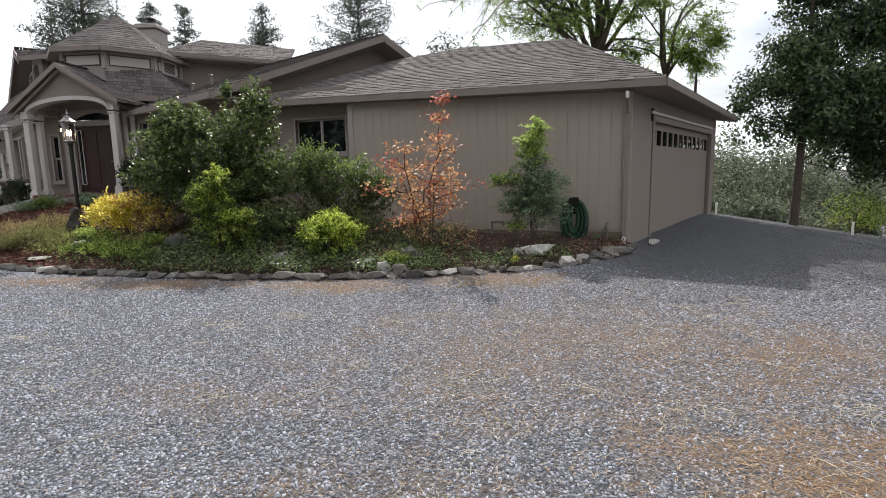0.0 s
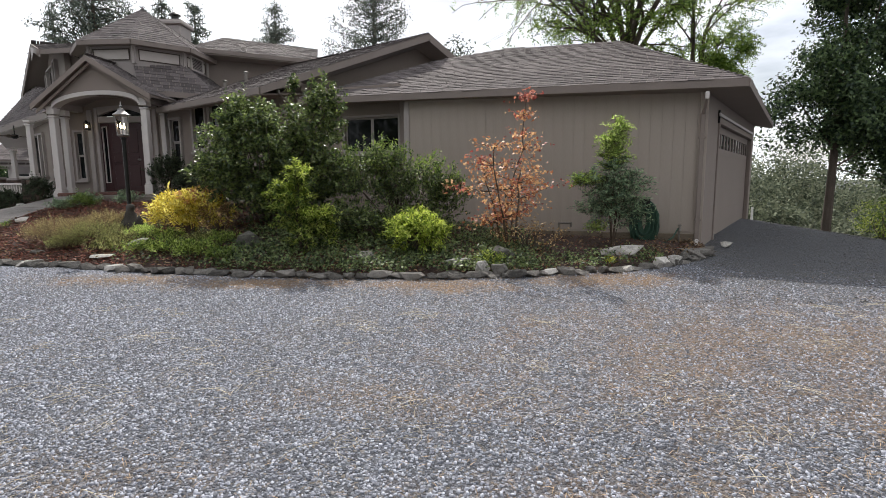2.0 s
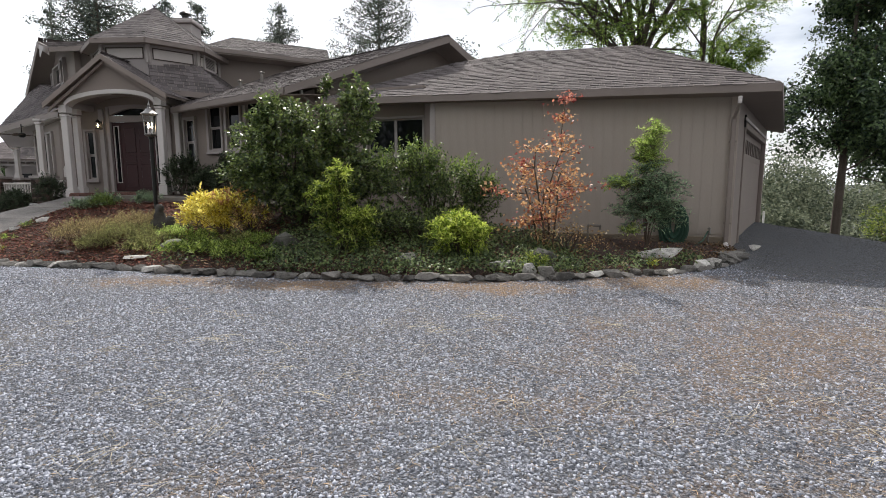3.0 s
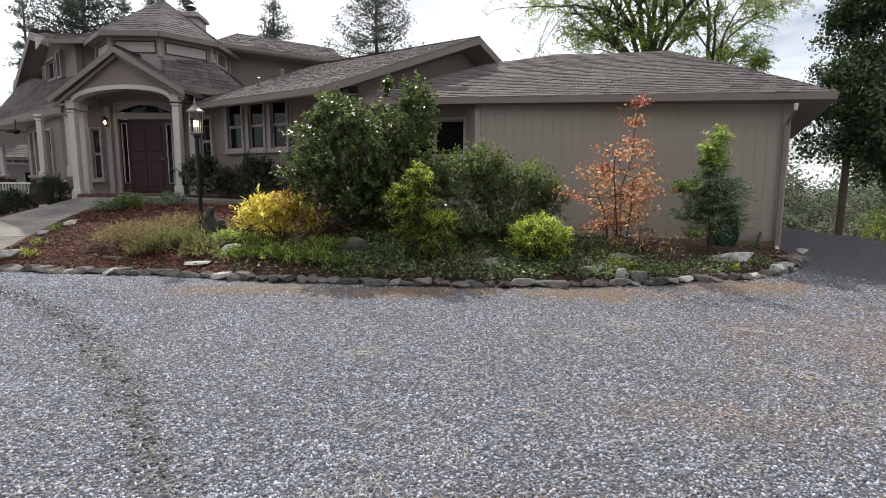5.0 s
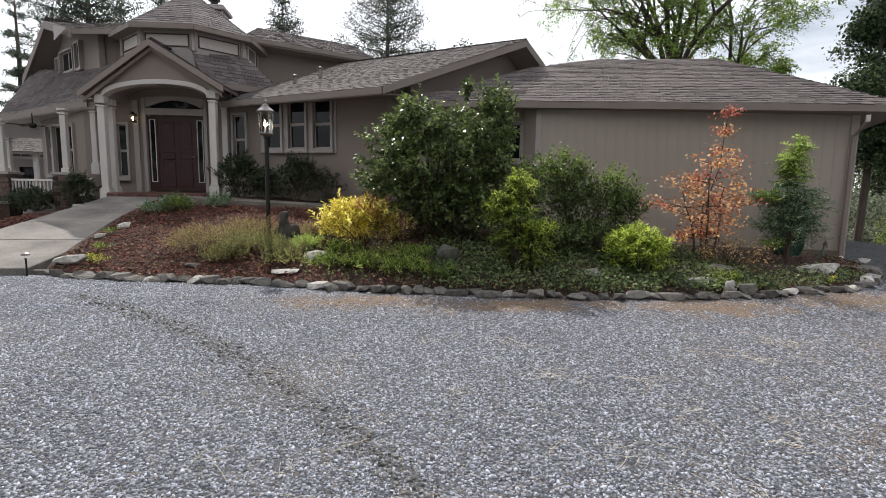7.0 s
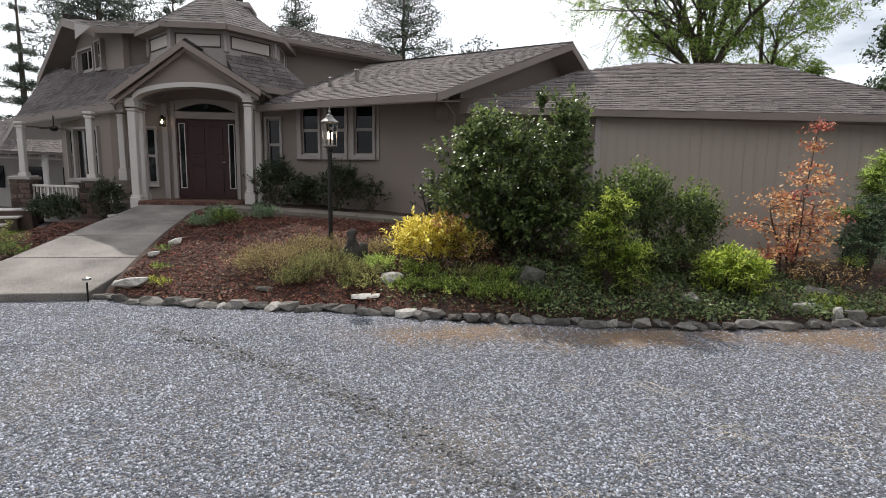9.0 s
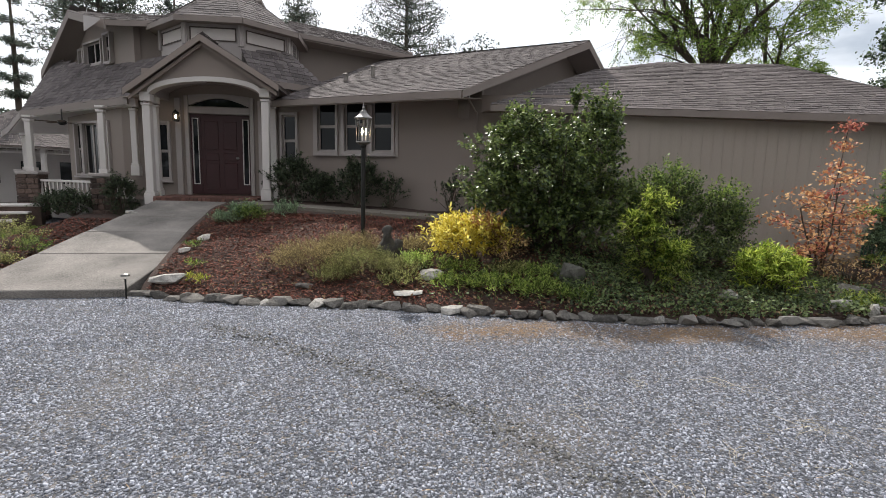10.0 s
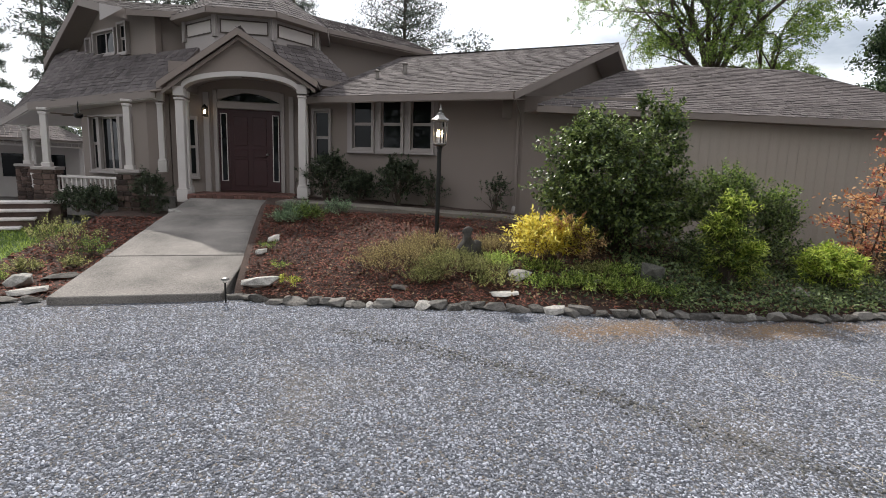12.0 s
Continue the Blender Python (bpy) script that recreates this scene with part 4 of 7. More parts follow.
def crown_points(lobes, clusters, per, csize, rs, shell=0.62, flat=1.0):
    """Leaf places in clumps over the outer part of some lobes (cx, cy, cz, rx, ry, rz)."""
    lob = np.array(lobes, float)
    w = (lob[:, 3] * lob[:, 4] + lob[:, 3] * lob[:, 5] + lob[:, 4] * lob[:, 5])
    idx = rs.choice(len(lob), clusters, p=w / w.sum())
    d = rs.normal(size=(clusters, 3))
    d /= np.linalg.norm(d, axis=1, keepdims=True)
    r = shell + (1.08 - shell) * rs.uniform(0, 1, (clusters, 1)) ** 0.7
    c = lob[idx, :3] + d * r * lob[idx, 3:]
    p = np.repeat(c, per, axis=0) + rs.normal(size=(clusters * per, 3)) * csize * np.array([1, 1, flat])
    nrm = np.repeat(d, per, axis=0) + np.array([0, 0, 0.5])
    return c, p, nrm


def branches(name, base, ends, r0, r1, mat, parent, rs, mid=0.5, seg=5, m=None):
    """Bent stems from a base to some ends."""
    bm = bmesh.new()
    base = Vector(base)
    for e in ends:
        e = Vector(e)
        k = base.lerp(e, mid) + Vector(rs.normal(size=3) * (e - base).length * 0.06)
        k.z += 0.08 * (e - base).length
        tube(bm, base + Vector((rs.normal() * r0 * 0.6, rs.normal() * r0 * 0.6, -0.05)), k, r0, (r0 + r1) / 2, seg)
        tube(bm, k, e, (r0 + r1) / 2, r1, seg)
    return tagged(part(name, bm, mat, parent, m=m), kind="stuff")


def limb_mesh(name, rows, mat):
    """One mesh of tapered limbs from rows of (start, end, start radius, end radius, sides)."""
    verts, faces = [], []
    for p, q, r0, r1, n in rows:
        p, q = Vector(p), Vector(q)
        d = (q - p).normalized()
        u = d.cross(Vector((0.31, 0.77, 0.55))).normalized()
        w = d.cross(u)
        i = len(verts)
        for c, r in ((p, r0), (q, r1)):
            for k in range(n):
                a = 6.2832 * k / n
                verts.append(c + (u * math.cos(a) + w * math.sin(a)) * r)
        faces += [(i + k, i + (k + 1) % n, i + n + (k + 1) % n, i + n + k) for k in range(n)]
        faces += [tuple(range(i + n - 1, i - 1, -1)), tuple(range(i + n, i + 2 * n))]
    return mesh_of(name, verts, faces, mat, True)


def shrub(name, at, lobes, clusters, per, csize, length, width, mat, label, category="shrub", seed=1, stem=M_BARK, stems=14, shell=0.6, group="", droop=0.3, min_z=0.03, r0=0.018, flat=1.0):
    rs = np.random.RandomState(seed)
    t = thing(name, at, label, category, group)
    c, p, nrm = crown_points(lobes, clusters, per, csize, rs, shell, flat)
    keep = p[:, 2] > min_z
    part_me = leaf_mesh("foliage", p[keep], nrm[keep], length, width, mat, rs, droop)
    put("foliage", part_me, t)
    ends = c[rs.choice(len(c), min(stems, len(c)), replace=False)] * np.array([0.92, 0.92, 0.95])
    ends[:, 2] = np.maximum(ends[:, 2], 0.08)
    branches("branchwork", (0, 0, 0), ends, r0, r0 * 0.3, stem, t, rs)
    return t


def blades(name, base, d, up, length, width, mat, curl=0.12):
    """One mesh of pointed six-cornered leaves from base along d, their faces towards up."""
    n = len(base)
    s = np.cross(d, up)
    s /= np.linalg.norm(s, axis=1, keepdims=True) + 1e-9
    nor = np.cross(s, d)
    v = np.empty((n, 6, 3))
    for k, (f, w, c) in enumerate(((0, 0, 0), (0.32, 0.5, 0.12), (0.68, 0.38, 0.1), (1.0, 0, -1), (0.68, -0.38, 0.1), (0.32, -0.5, 0.12))):
        v[:, k] = base + d * length * f + s * width * w + nor * (width * abs(w) * 0.35 if c > 0 else -length * curl * (c < 0))
    me = bpy.data.meshes.new(name)
    me.vertices.add(n * 6)
    me.vertices.foreach_set("co", v.reshape(-1))
    me.loops.add(n * 6)
    me.loops.foreach_set("vertex_index", np.arange(n * 6, dtype=np.int32))
    me.polygons.add(n)
    me.polygons.foreach_set("loop_start", np.arange(0, n * 6, 6, dtype=np.int32))
    me.update()
    me.materials.append(mat)
    return me


def twig_mesh(name, a, b, r, mat):
    """Thin three-sided twigs from a to b."""
    n = len(a)
    d = b - a
    d /= np.linalg.norm(d, axis=1, keepdims=True) + 1e-9
    s = np.cross(d, np.array([0.31, 0.77, 0.55]))
    s /= np.linalg.norm(s, axis=1, keepdims=True) + 1e-9
    q = np.cross(d, s)
    v = np.empty((n, 6, 3))
    for k in range(3):
        o = s * math.cos(2.094 * k) + q * math.sin(2.094 * k)
        v[:, k], v[:, k + 3] = a + o * r, b + o * r * 0.5
    quads = np.array([[0, 1, 4, 3], [1, 2, 5, 4], [2, 0, 3, 5]])
    idx = (np.arange(n)[:, None, None] * 6 + quads[None]).reshape(-1)
    me = bpy.data.meshes.new(name)
    me.vertices.add(n * 6)
    me.vertices.foreach_set("co", v.reshape(-1))
    me.loops.add(len(idx))
    me.loops.foreach_set("vertex_index", idx.astype(np.int32))
    me.polygons.add(n * 3)
    me.polygons.foreach_set("loop_start", np.arange(0, n * 12, 4, dtype=np.int32))
    me.update()
    me.materials.append(mat)
    return me


def sprays(t, lobes, n, per, slen, llen, lwid, mat, rs, up=0.4, droop=0.0, spread=0.8, shell=0.5, name="foliage", twig=None, tr=0.003, min_z=0.02, flat=0.0, ragged=0.25):
    """Leafy twigs growing out of the lobes' outer part; returns the twigs' feet."""
    lob = np.array(lobes, float)
    w = lob[:, 3] * lob[:, 4] + lob[:, 3] * lob[:, 5] + lob[:, 4] * lob[:, 5]
    idx = rs.choice(len(lob), n, p=w / w.sum())
    out = rs.normal(size=(n, 3))
    out[:, 2] = np.abs(out[:, 2]) * np.where(rs.uniform(0, 1, n) < 0.75, 1, -1)
    out /= np.linalg.norm(out, axis=1, keepdims=True)
    swell = np.array([1 + ragged * 1.6 * noise.noise((o[0] * 2.3 + k, o[1] * 2.3, o[2] * 2.3)) for o, k in zip(out, idx)])[:, None]
    r = (shell + (1.0 - shell) * rs.uniform(0, 1, (n, 1)) ** 0.6) * swell
    foot = lob[idx, :3] + out * r * lob[idx, 3:]
    d = out * np.array([1, 1, 1 - flat]) + np.array([0, 0, up]) + rs.normal(size=(n, 3)) * 0.35
    d /= np.linalg.norm(d, axis=1, keepdims=True)
    sl = slen * rs.uniform(0.6, 1.3, (n, 1))
    foot = foot - d * sl * 0.6
    tip = foot + d * sl + np.array([0, 0, -droop]) * sl
    ok = (foot[:, 2] > min_z * 0.5) & (tip[:, 2] > min_z)
    foot, tip, d, sl = foot[ok], tip[ok], d[ok], sl[ok]
    n = len(foot)
    f = np.tile((np.arange(per) + 0.5) / per, n)[:, None] * 0.85 + 0.15
    F, T, D = (np.repeat(q, per, axis=0) for q in (foot, tip, d))
    pos = F + (T - F) * f + np.array([0, 0, 0.3 * droop]) * f * (1 - f)
    side = np.cross(D, np.array([0, 0, 1.0]) + 0.01)
    side /= np.linalg.norm(side, axis=1, keepdims=True) + 1e-9
    lift = np.cross(side, D)
    a = (np.tile(np.arange(per), n) * 2.4 + np.repeat(rs.uniform(0, 6.28, n), per))[:, None]
    ld = D * rs.uniform(0.35, 0.9, (n * per, 1)) + (side * np.cos(a) + lift * np.sin(a) * (1 - flat)) * spread + rs.normal(size=(n * per, 3)) * 0.18 + np.array([0, 0, -droop * 0.6])
    ld /= np.linalg.norm(ld, axis=1, keepdims=True)
    upv = np.array([0, 0, 1.0]) + rs.normal(size=(n * per, 3)) * 0.4 + D * 0.25
    L = llen * rs.uniform(0.6, 1.25, (n * per, 1)) * (1.1 - 0.35 * f)
    put(name, blades(name, pos, ld, upv, L, lwid * rs.uniform(0.7, 1.25, (n * per, 1)), mat), t)
    put("twig_mass", twig_mesh("twig_mass", foot, tip, tr, twig or M_BARK), t, kind="stuff")
    return foot


def bush(name, at, lobes, n, per, slen, llen, lwid, mat, label, category="shrub", group="", seed=1, stems=16, stem=M_BARK, r0=0.014, tips=None, **kw):
    """A shrub of leafy twigs on bent stems; tips: a second kind of foliage (lobes, n, material)."""
    rs = np.random.RandomState(seed)
    t = thing(name, at, label, category, group)
    foot = sprays(t, lobes, n, per, slen, llen, lwid, mat, rs, twig=stem, **kw)
    if tips:
        sprays(t, tips[0], tips[1], per, slen, llen, lwid, tips[2], rs, name="young_foliage", twig=stem, **kw)
    pick = foot[rs.choice(len(foot), min(stems, len(foot)), replace=False)]
    branches("branchwork", (0, 0, 0), pick, r0, r0 * 0.35, stem, t, rs)
    return t


L_DARK = leaf_mat("glossy_dark_leaf", (0.05, 0.08, 0.028), (0.19, 0.25, 0.075), rough=0.45, translucent=0.4, spec=0.5)
L_CAMELLIA = leaf_mat("camellia_leaf", (0.048, 0.076, 0.028), (0.21, 0.27, 0.08), rough=0.36, translucent=0.4, spec=0.55)
# leaf for shrubs at the house walls; their shade is in its darker colour
L_SHADE = leaf_mat("shade_darkened_leaf", (0.03, 0.043, 0.026), (0.10, 0.125, 0.07), rough=0.6, translucent=0.25, spec=0.25)
L_PEACH = leaf_mat("peach_young_leaf", (0.45, 0.22, 0.10), (0.80, 0.55, 0.25), rough=0.5, translucent=0.5)
L_FRESH = leaf_mat("fresh_shoot_leaf", (0.20, 0.30, 0.06), (0.58, 0.70, 0.20), rough=0.45, translucent=0.55)
L_MID = leaf_mat("mid_green_leaf", (0.055, 0.10, 0.022), (0.27, 0.36, 0.08), rough=0.45, translucent=0.45)
L_LIGHT = leaf_mat("light_green_leaf", (0.06, 0.11, 0.018), (0.36, 0.42, 0.085), rough=0.5, translucent=0.5)
L_LIME = leaf_mat("lime_green_leaf", (0.18, 0.27, 0.03), (0.62, 0.70, 0.14), rough=0.5, translucent=0.5)
L_YELLOW = leaf_mat("golden_yellow_leaf", (0.62, 0.50, 0.06), (1.0, 0.90, 0.26), rough=0.5, translucent=0.6)
L_RUST = leaf_mat("bronze_leaf", (0.20, 0.11, 0.05), (0.60, 0.42, 0.20), rough=0.5, translucent=0.4)
L_MAPLE = leaf_mat("orange_maple_leaf", (0.42, 0.17, 0.08), (0.80, 0.50, 0.25), rough=0.5, translucent=0.5)
L_MAPLE_RED = leaf_mat("red_maple_leaf", (0.28, 0.07, 0.06), (0.60, 0.24, 0.16), rough=0.5, translucent=0.45)
L_BLUE = leaf_mat("blue_green_leaf", (0.10, 0.17, 0.10), (0.38, 0.50, 0.29), rough=0.45, translucent=0.35)
L_HEATH = leaf_mat("olive_heather", (0.15, 0.115, 0.05), (0.56, 0.46, 0.22), rough=0.7, translucent=0.5)
L_HEATHG = leaf_mat("olive_green_heather", (0.12, 0.13, 0.045), (0.48, 0.48, 0.19), rough=0.7, translucent=0.5)
L_COVER = leaf_mat("ground_cover_leaf", (0.055, 0.08, 0.036), (0.22, 0.28, 0.11), rough=0.45, translucent=0.4)
L_GRASSY = leaf_mat("fresh_green_blade", (0.09, 0.15, 0.025), (0.42, 0.52, 0.12), rough=0.5, translucent=0.5)
L_YELLOWISH = leaf_mat("yellow_green_leaf", (0.2, 0.24, 0.03), (0.6, 0.6, 0.1), rough=0.5, translucent=0.5)
L_CONIFER = leaf_mat("conifer_needle", (0.035, 0.048, 0.04), (0.15, 0.175, 0.13), rough=0.7, translucent=0.3)
L_TREE = leaf_mat("dark_tree_leaf", (0.02, 0.042, 0.02), (0.13, 0.19, 0.075), rough=0.4, translucent=0.35)
L_LOCUST = leaf_mat("locust_leaf", (0.085, 0.155, 0.025), (0.36, 0.49, 0.10), rough=0.45, translucent=0.55)
# distance haze is put into this leaf colour by paling it
L_WOODS = leaf_mat("haze_paled_leaf", (0.08, 0.10, 0.065), (0.25, 0.275, 0.18), rough=0.8, translucent=0.3)
M_STEM = material("brown_stem", (0.10, 0.07, 0.05), rough=0.8, var=0.3, fine=60, bump=0.3)
M_CHIP = material("red_bark_mulch", (0.18, 0.064, 0.042), rough=0.9, var=0.5, island=0.9, scale=2, fine=50, bump=0.2)
M_STRAW = material("dry_pine_needle", (0.36, 0.25, 0.15), rough=0.8, var=0.4, island=0.8, bump=0)
M_PEBBLE = material("gravel_stone", (0.455, 0.47, 0.535), rough=0.75, color2=(0.13, 0.135, 0.158), island=0.55, scale=2, fine=90, bump=0.2)


def on_bed(x, y, dz=0.0):
    return (x, y, bed_z(x, y) + dz)


# ---- shrubs of the bed ----
bush("camellia_shrub", on_bed(-4.33, 9.6), [(-0.3, 0.05, 1.15, 1.05, 1.0, 1.05), (-0.8, -0.1, 0.75, 0.55, 0.65, 0.65), (0.85, 0.1, 1.5, 0.55, 0.6, 0.98), (0.5, 0, 0.8, 1.0, 0.85, 0.8), (-0.35, 0, 1.8, 0.65, 0.6, 0.45), (0.3, -0.1, 0.5, 1.0, 0.8, 0.45), (1.0, 0.1, 2.2, 0.26, 0.3, 0.42), (0.45, 0.05, 2.35, 0.12, 0.12, 0.3)],
     2500, 9, 0.24, 0.088, 0.045, L_CAMELLIA, "large glossy dark green evergreen shrub in the planting bed", seed=11, stems=30, r0=0.022, shell=0.35, up=0.35, ragged=0.3)
bush("evergreen_shrub", on_bed(-2.0, 9.35), [(-0.55, 0, 0.75, 0.75, 0.6, 0.65), (0.35, 0, 0.68, 0.75, 0.6, 0.55), (-0.2, 0, 1.15, 0.5, 0.45, 0.35), (0.85, -0.1, 0.6, 0.4, 0.4, 0.45)],
     900, 10, 0.26, 0.075, 0.028, L_DARK, "spreading dark shrub with lighter green tips below the recessed window", seed=12, stems=26, min_z=0.2, shell=0.35, up=0.7, ragged=0.35,
     tips=([(-0.6, -0.1, 1.2, 0.6, 0.5, 0.4), (0.3, -0.1, 1.1, 0.7, 0.5, 0.32), (-0.2, 0, 1.45, 0.4, 0.4, 0.25), (0.8, -0.1, 0.9, 0.35, 0.4, 0.3)], 240, L_MID))
bush("low_dark_shrub", on_bed(-2.3, 8.7), [(-0.5, 0, 0.3, 0.8, 0.5, 0.36), (0.6, 0.1, 0.28, 0.7, 0.5, 0.36)],
     650, 9, 0.2, 0.06, 0.028, L_CAMELLIA, "low dark shrub in the shade of taller plants", seed=13, stems=16, shell=0.3)
bush("heavenly_bamboo", on_bed(-3.4, 7.95), [(0, 0, 1.08, 0.2, 0.2, 0.3), (-0.12, 0, 0.72, 0.34, 0.32, 0.3), (0.14, 0, 0.36, 0.46, 0.4, 0.28), (0.3, 0, 0.5, 0.24, 0.2, 0.14), (-0.28, 0, 1.0, 0.14, 0.16, 0.1)],
     330, 14, 0.26, 0.085, 0.018, L_LIGHT, "upright feathery green heavenly bamboo", seed=14, stems=20, droop=0.25, up=0.35, flat=0.3, shell=0.25, spread=0.75, ragged=0.4,
     tips=([(0.02, 0, 1.2, 0.24, 0.22, 0.24), (-0.2, 0, 0.9, 0.26, 0.25, 0.2), (0.25, -0.1, 0.6, 0.25, 0.25, 0.15)], 150, L_LIME))
bush("golden_shrub", on_bed(-5.62, 9.1), [(-0.2, 0, 0.38, 0.52, 0.46, 0.34), (0.14, 0.05, 0.4, 0.5, 0.45, 0.32)],
     300, 10, 0.26, 0.1, 0.03, L_YELLOW, "bright golden yellow shrub turning for autumn", seed=15, stems=22, stem=M_STEM, up=0.9, shell=0.35, spread=0.6, r0=0.008,
     tips=([(0.15, 0, 0.55, 0.3, 0.35, 0.22)], 34, L_PEACH))
bush("bronze_shrub", on_bed(-5.15, 9.0), [(0, 0, 0.28, 0.34, 0.34, 0.26)],
     90, 9, 0.2, 0.06, 0.022, L_RUST, "small bronze-leaved shrub beside the golden one", seed=16, stems=14, stem=M_STEM, up=0.7, r0=0.006)
bush("lime_shrub", on_bed(-1.6, 7.85), [(0, 0, 0.32, 0.52, 0.48, 0.3), (-0.05, 0, 0.48, 0.36, 0.35, 0.24)],
     300, 11, 0.2, 0.10, 0.021, L_LIME, "rounded lime green shrub near the stone edging", seed=17, stems=18, up=0.55, shell=0.3, spread=0.65, droop=0.1, ragged=0.15, r0=0.008)
bush("heavenly_bamboo", on_bed(1.7, 8.85), [(0.02, 0, 0.85, 0.5, 0.4, 0.4), (-0.16, 0, 1.12, 0.46, 0.36, 0.3), (0.22, 0, 1.1, 0.42, 0.34, 0.28), (0.2, 0, 0.62, 0.42, 0.34, 0.28), (-0.24, 0, 0.66, 0.4, 0.34, 0.28), (0.0, 0, 1.4, 0.32, 0.28, 0.24)],
     640, 13, 0.3, 0.075, 0.018, L_BLUE, "tall blue-green heavenly bamboo with fresh green shoots by the garage", seed=18, stems=9, stem=M_STEM, min_z=0.3, droop=0.35, flat=0.45, shell=0.15, spread=0.8, ragged=0.3, r0=0.012,
     tips=([(0.04, 0, 1.98, 0.2, 0.17, 0.26), (-0.06, 0, 1.8, 0.24, 0.2, 0.22), (0.0, 0, 1.58, 0.28, 0.22, 0.24), (-0.52, -0.05, 1.2, 0.26, 0.2, 0.12), (-0.3, 0, 0.36, 0.18, 0.16, 0.14)], 300, L_FRESH))


def japanese_maple():
    rs = np.random.RandomState(31)
    t = thing("japanese_maple", on_bed(-0.15, 8.45), "slender japanese maple with orange and red autumn leaves", "tree")
    ends, reds = [], []
    stems, stem_of, twigs = [], [], []
    for s in range(5):
        a = s * 1.3 + 0.4
        foot = Vector((0.05 * math.cos(a), 0.05 * math.sin(a), -0.05))
        p = foot
        lean = Vector((0.22 * math.cos(a), 0.15 * math.sin(a), 1)).normalized()
        top = 2.75 if s == 0 else rs.uniform(1.2, 1.8)
        if s == 0:
            lean = Vector((0.1, 0.05, 1)).normalized()
        r, step = 0.022, 0.28
        for k in range(int(top / step)):
            q = p + lean * step + Vector(rs.normal(size=3) * 0.03)
            stems.append((p, q, r, r * 0.86, 6))
            stem_of.append(s)
            if k >= 1:
                for _ in range(3):
                    b = rs.uniform(0, 6.28)
                    h = k * step
                    reach = max(0.14, 0.8 * (1 - abs(h - 0.75) / 1.25)) * rs.uniform(0.5, 1.1) if h < 1.6 else rs.uniform(0.08, 0.2)
                    e = q + Vector((reach * math.cos(b), reach * math.sin(b) * 0.7, reach * rs.uniform(-0.05, 0.4)))
                    twigs.append((q, e, 0.008, 0.003, 4))
                    for f in (0.45, 0.75, 1.0):
                        (reds if (h > 2.0 or (rs.uniform() < 0.22)) else ends).append(q.lerp(e, f))
            p = q
            r *= 0.86
    for k in range(5):
        put("stem", limb_mesh("stem", [row for i, row in enumerate(stems) if stem_of[i] == k], M_STEM), t)
    put("branchwork", limb_mesh("branchwork", twigs, M_STEM), t, kind="stuff")
    for nm, pts, mat, per in (("foliage", ends, L_MAPLE, 10), ("red_foliage", reds, L_MAPLE_RED, 10)):
        c = np.array([tuple(q) for q in pts])
        p = np.repeat(c, per, axis=0) + rs.normal(size=(len(c) * per, 3)) * np.array([0.08, 0.08, 0.05])
        put(nm, leaf_mesh(nm, p, np.tile([0, -0.3, 0.8], (len(p), 1)), 0.06, 0.042, mat, rs, 0.8), t)


japanese_maple()
# dark dwarf maple under it
shrub("dwarf_maple", on_bed(0.15, 8.15), [(0, 0, 0.3, 0.6, 0.4, 0.22)], 60, 11, 0.06, 0.05, 0.02, L_RUST, "low bronze-red dwarf maple on the soil", seed=33, stems=14)

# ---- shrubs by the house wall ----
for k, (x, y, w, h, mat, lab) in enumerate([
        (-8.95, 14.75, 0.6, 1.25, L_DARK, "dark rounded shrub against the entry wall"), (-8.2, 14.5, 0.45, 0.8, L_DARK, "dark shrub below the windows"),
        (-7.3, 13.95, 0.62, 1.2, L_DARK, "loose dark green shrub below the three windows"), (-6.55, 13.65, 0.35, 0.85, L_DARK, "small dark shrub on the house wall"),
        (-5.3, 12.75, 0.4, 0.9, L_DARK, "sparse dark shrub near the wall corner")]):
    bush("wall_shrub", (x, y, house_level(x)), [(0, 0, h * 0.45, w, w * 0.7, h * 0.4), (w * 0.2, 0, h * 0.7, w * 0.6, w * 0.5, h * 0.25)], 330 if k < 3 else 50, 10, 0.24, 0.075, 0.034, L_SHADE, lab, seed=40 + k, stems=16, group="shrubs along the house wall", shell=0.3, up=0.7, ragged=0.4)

# ---- low planting ----
for k, (x, y, r, h, mat, lab) in enumerate([
        (-8.05, 9.35, 0.66, 0.36, L_HEATH, "mounded olive-brown heather"), (-7.5, 9.8, 0.55, 0.32, L_HEATH, "mounded olive-brown heather"), (-7.3, 9.1, 0.55, 0.28, L_HEATHG, "mounded grey-green heather"),
        (-6.75, 8.98, 0.42, 0.16, L_HEATHG, "mounded grey-green heather"), (-6.3, 9.75, 0.45, 0.22, L_HEATH, "mounded olive-brown heather"), (-7.7, 8.85, 0.3, 0.2, L_HEATHG, "small grey-green heather clump")]):
    bush("heather", on_bed(x, y), [(0, 0, h * 0.35, r * 1.05, r * 0.85, h * 0.8), (r * 0.3, 0.1, h * 0.5, r * 0.6, r * 0.5, h * 0.6), (-r * 0.4, -0.1, h * 0.4, r * 0.5, r * 0.5, h * 0.55)], int(620 * r / 0.5), 11, 0.16, 0.034, 0.008, mat, lab + " on the mulch", "heather", "heather mounds", seed=60 + k, stems=10, stem=M_STEM, r0=0.004, tr=0.0016, up=1.1, spread=0.5, shell=0.5, ragged=0.35)
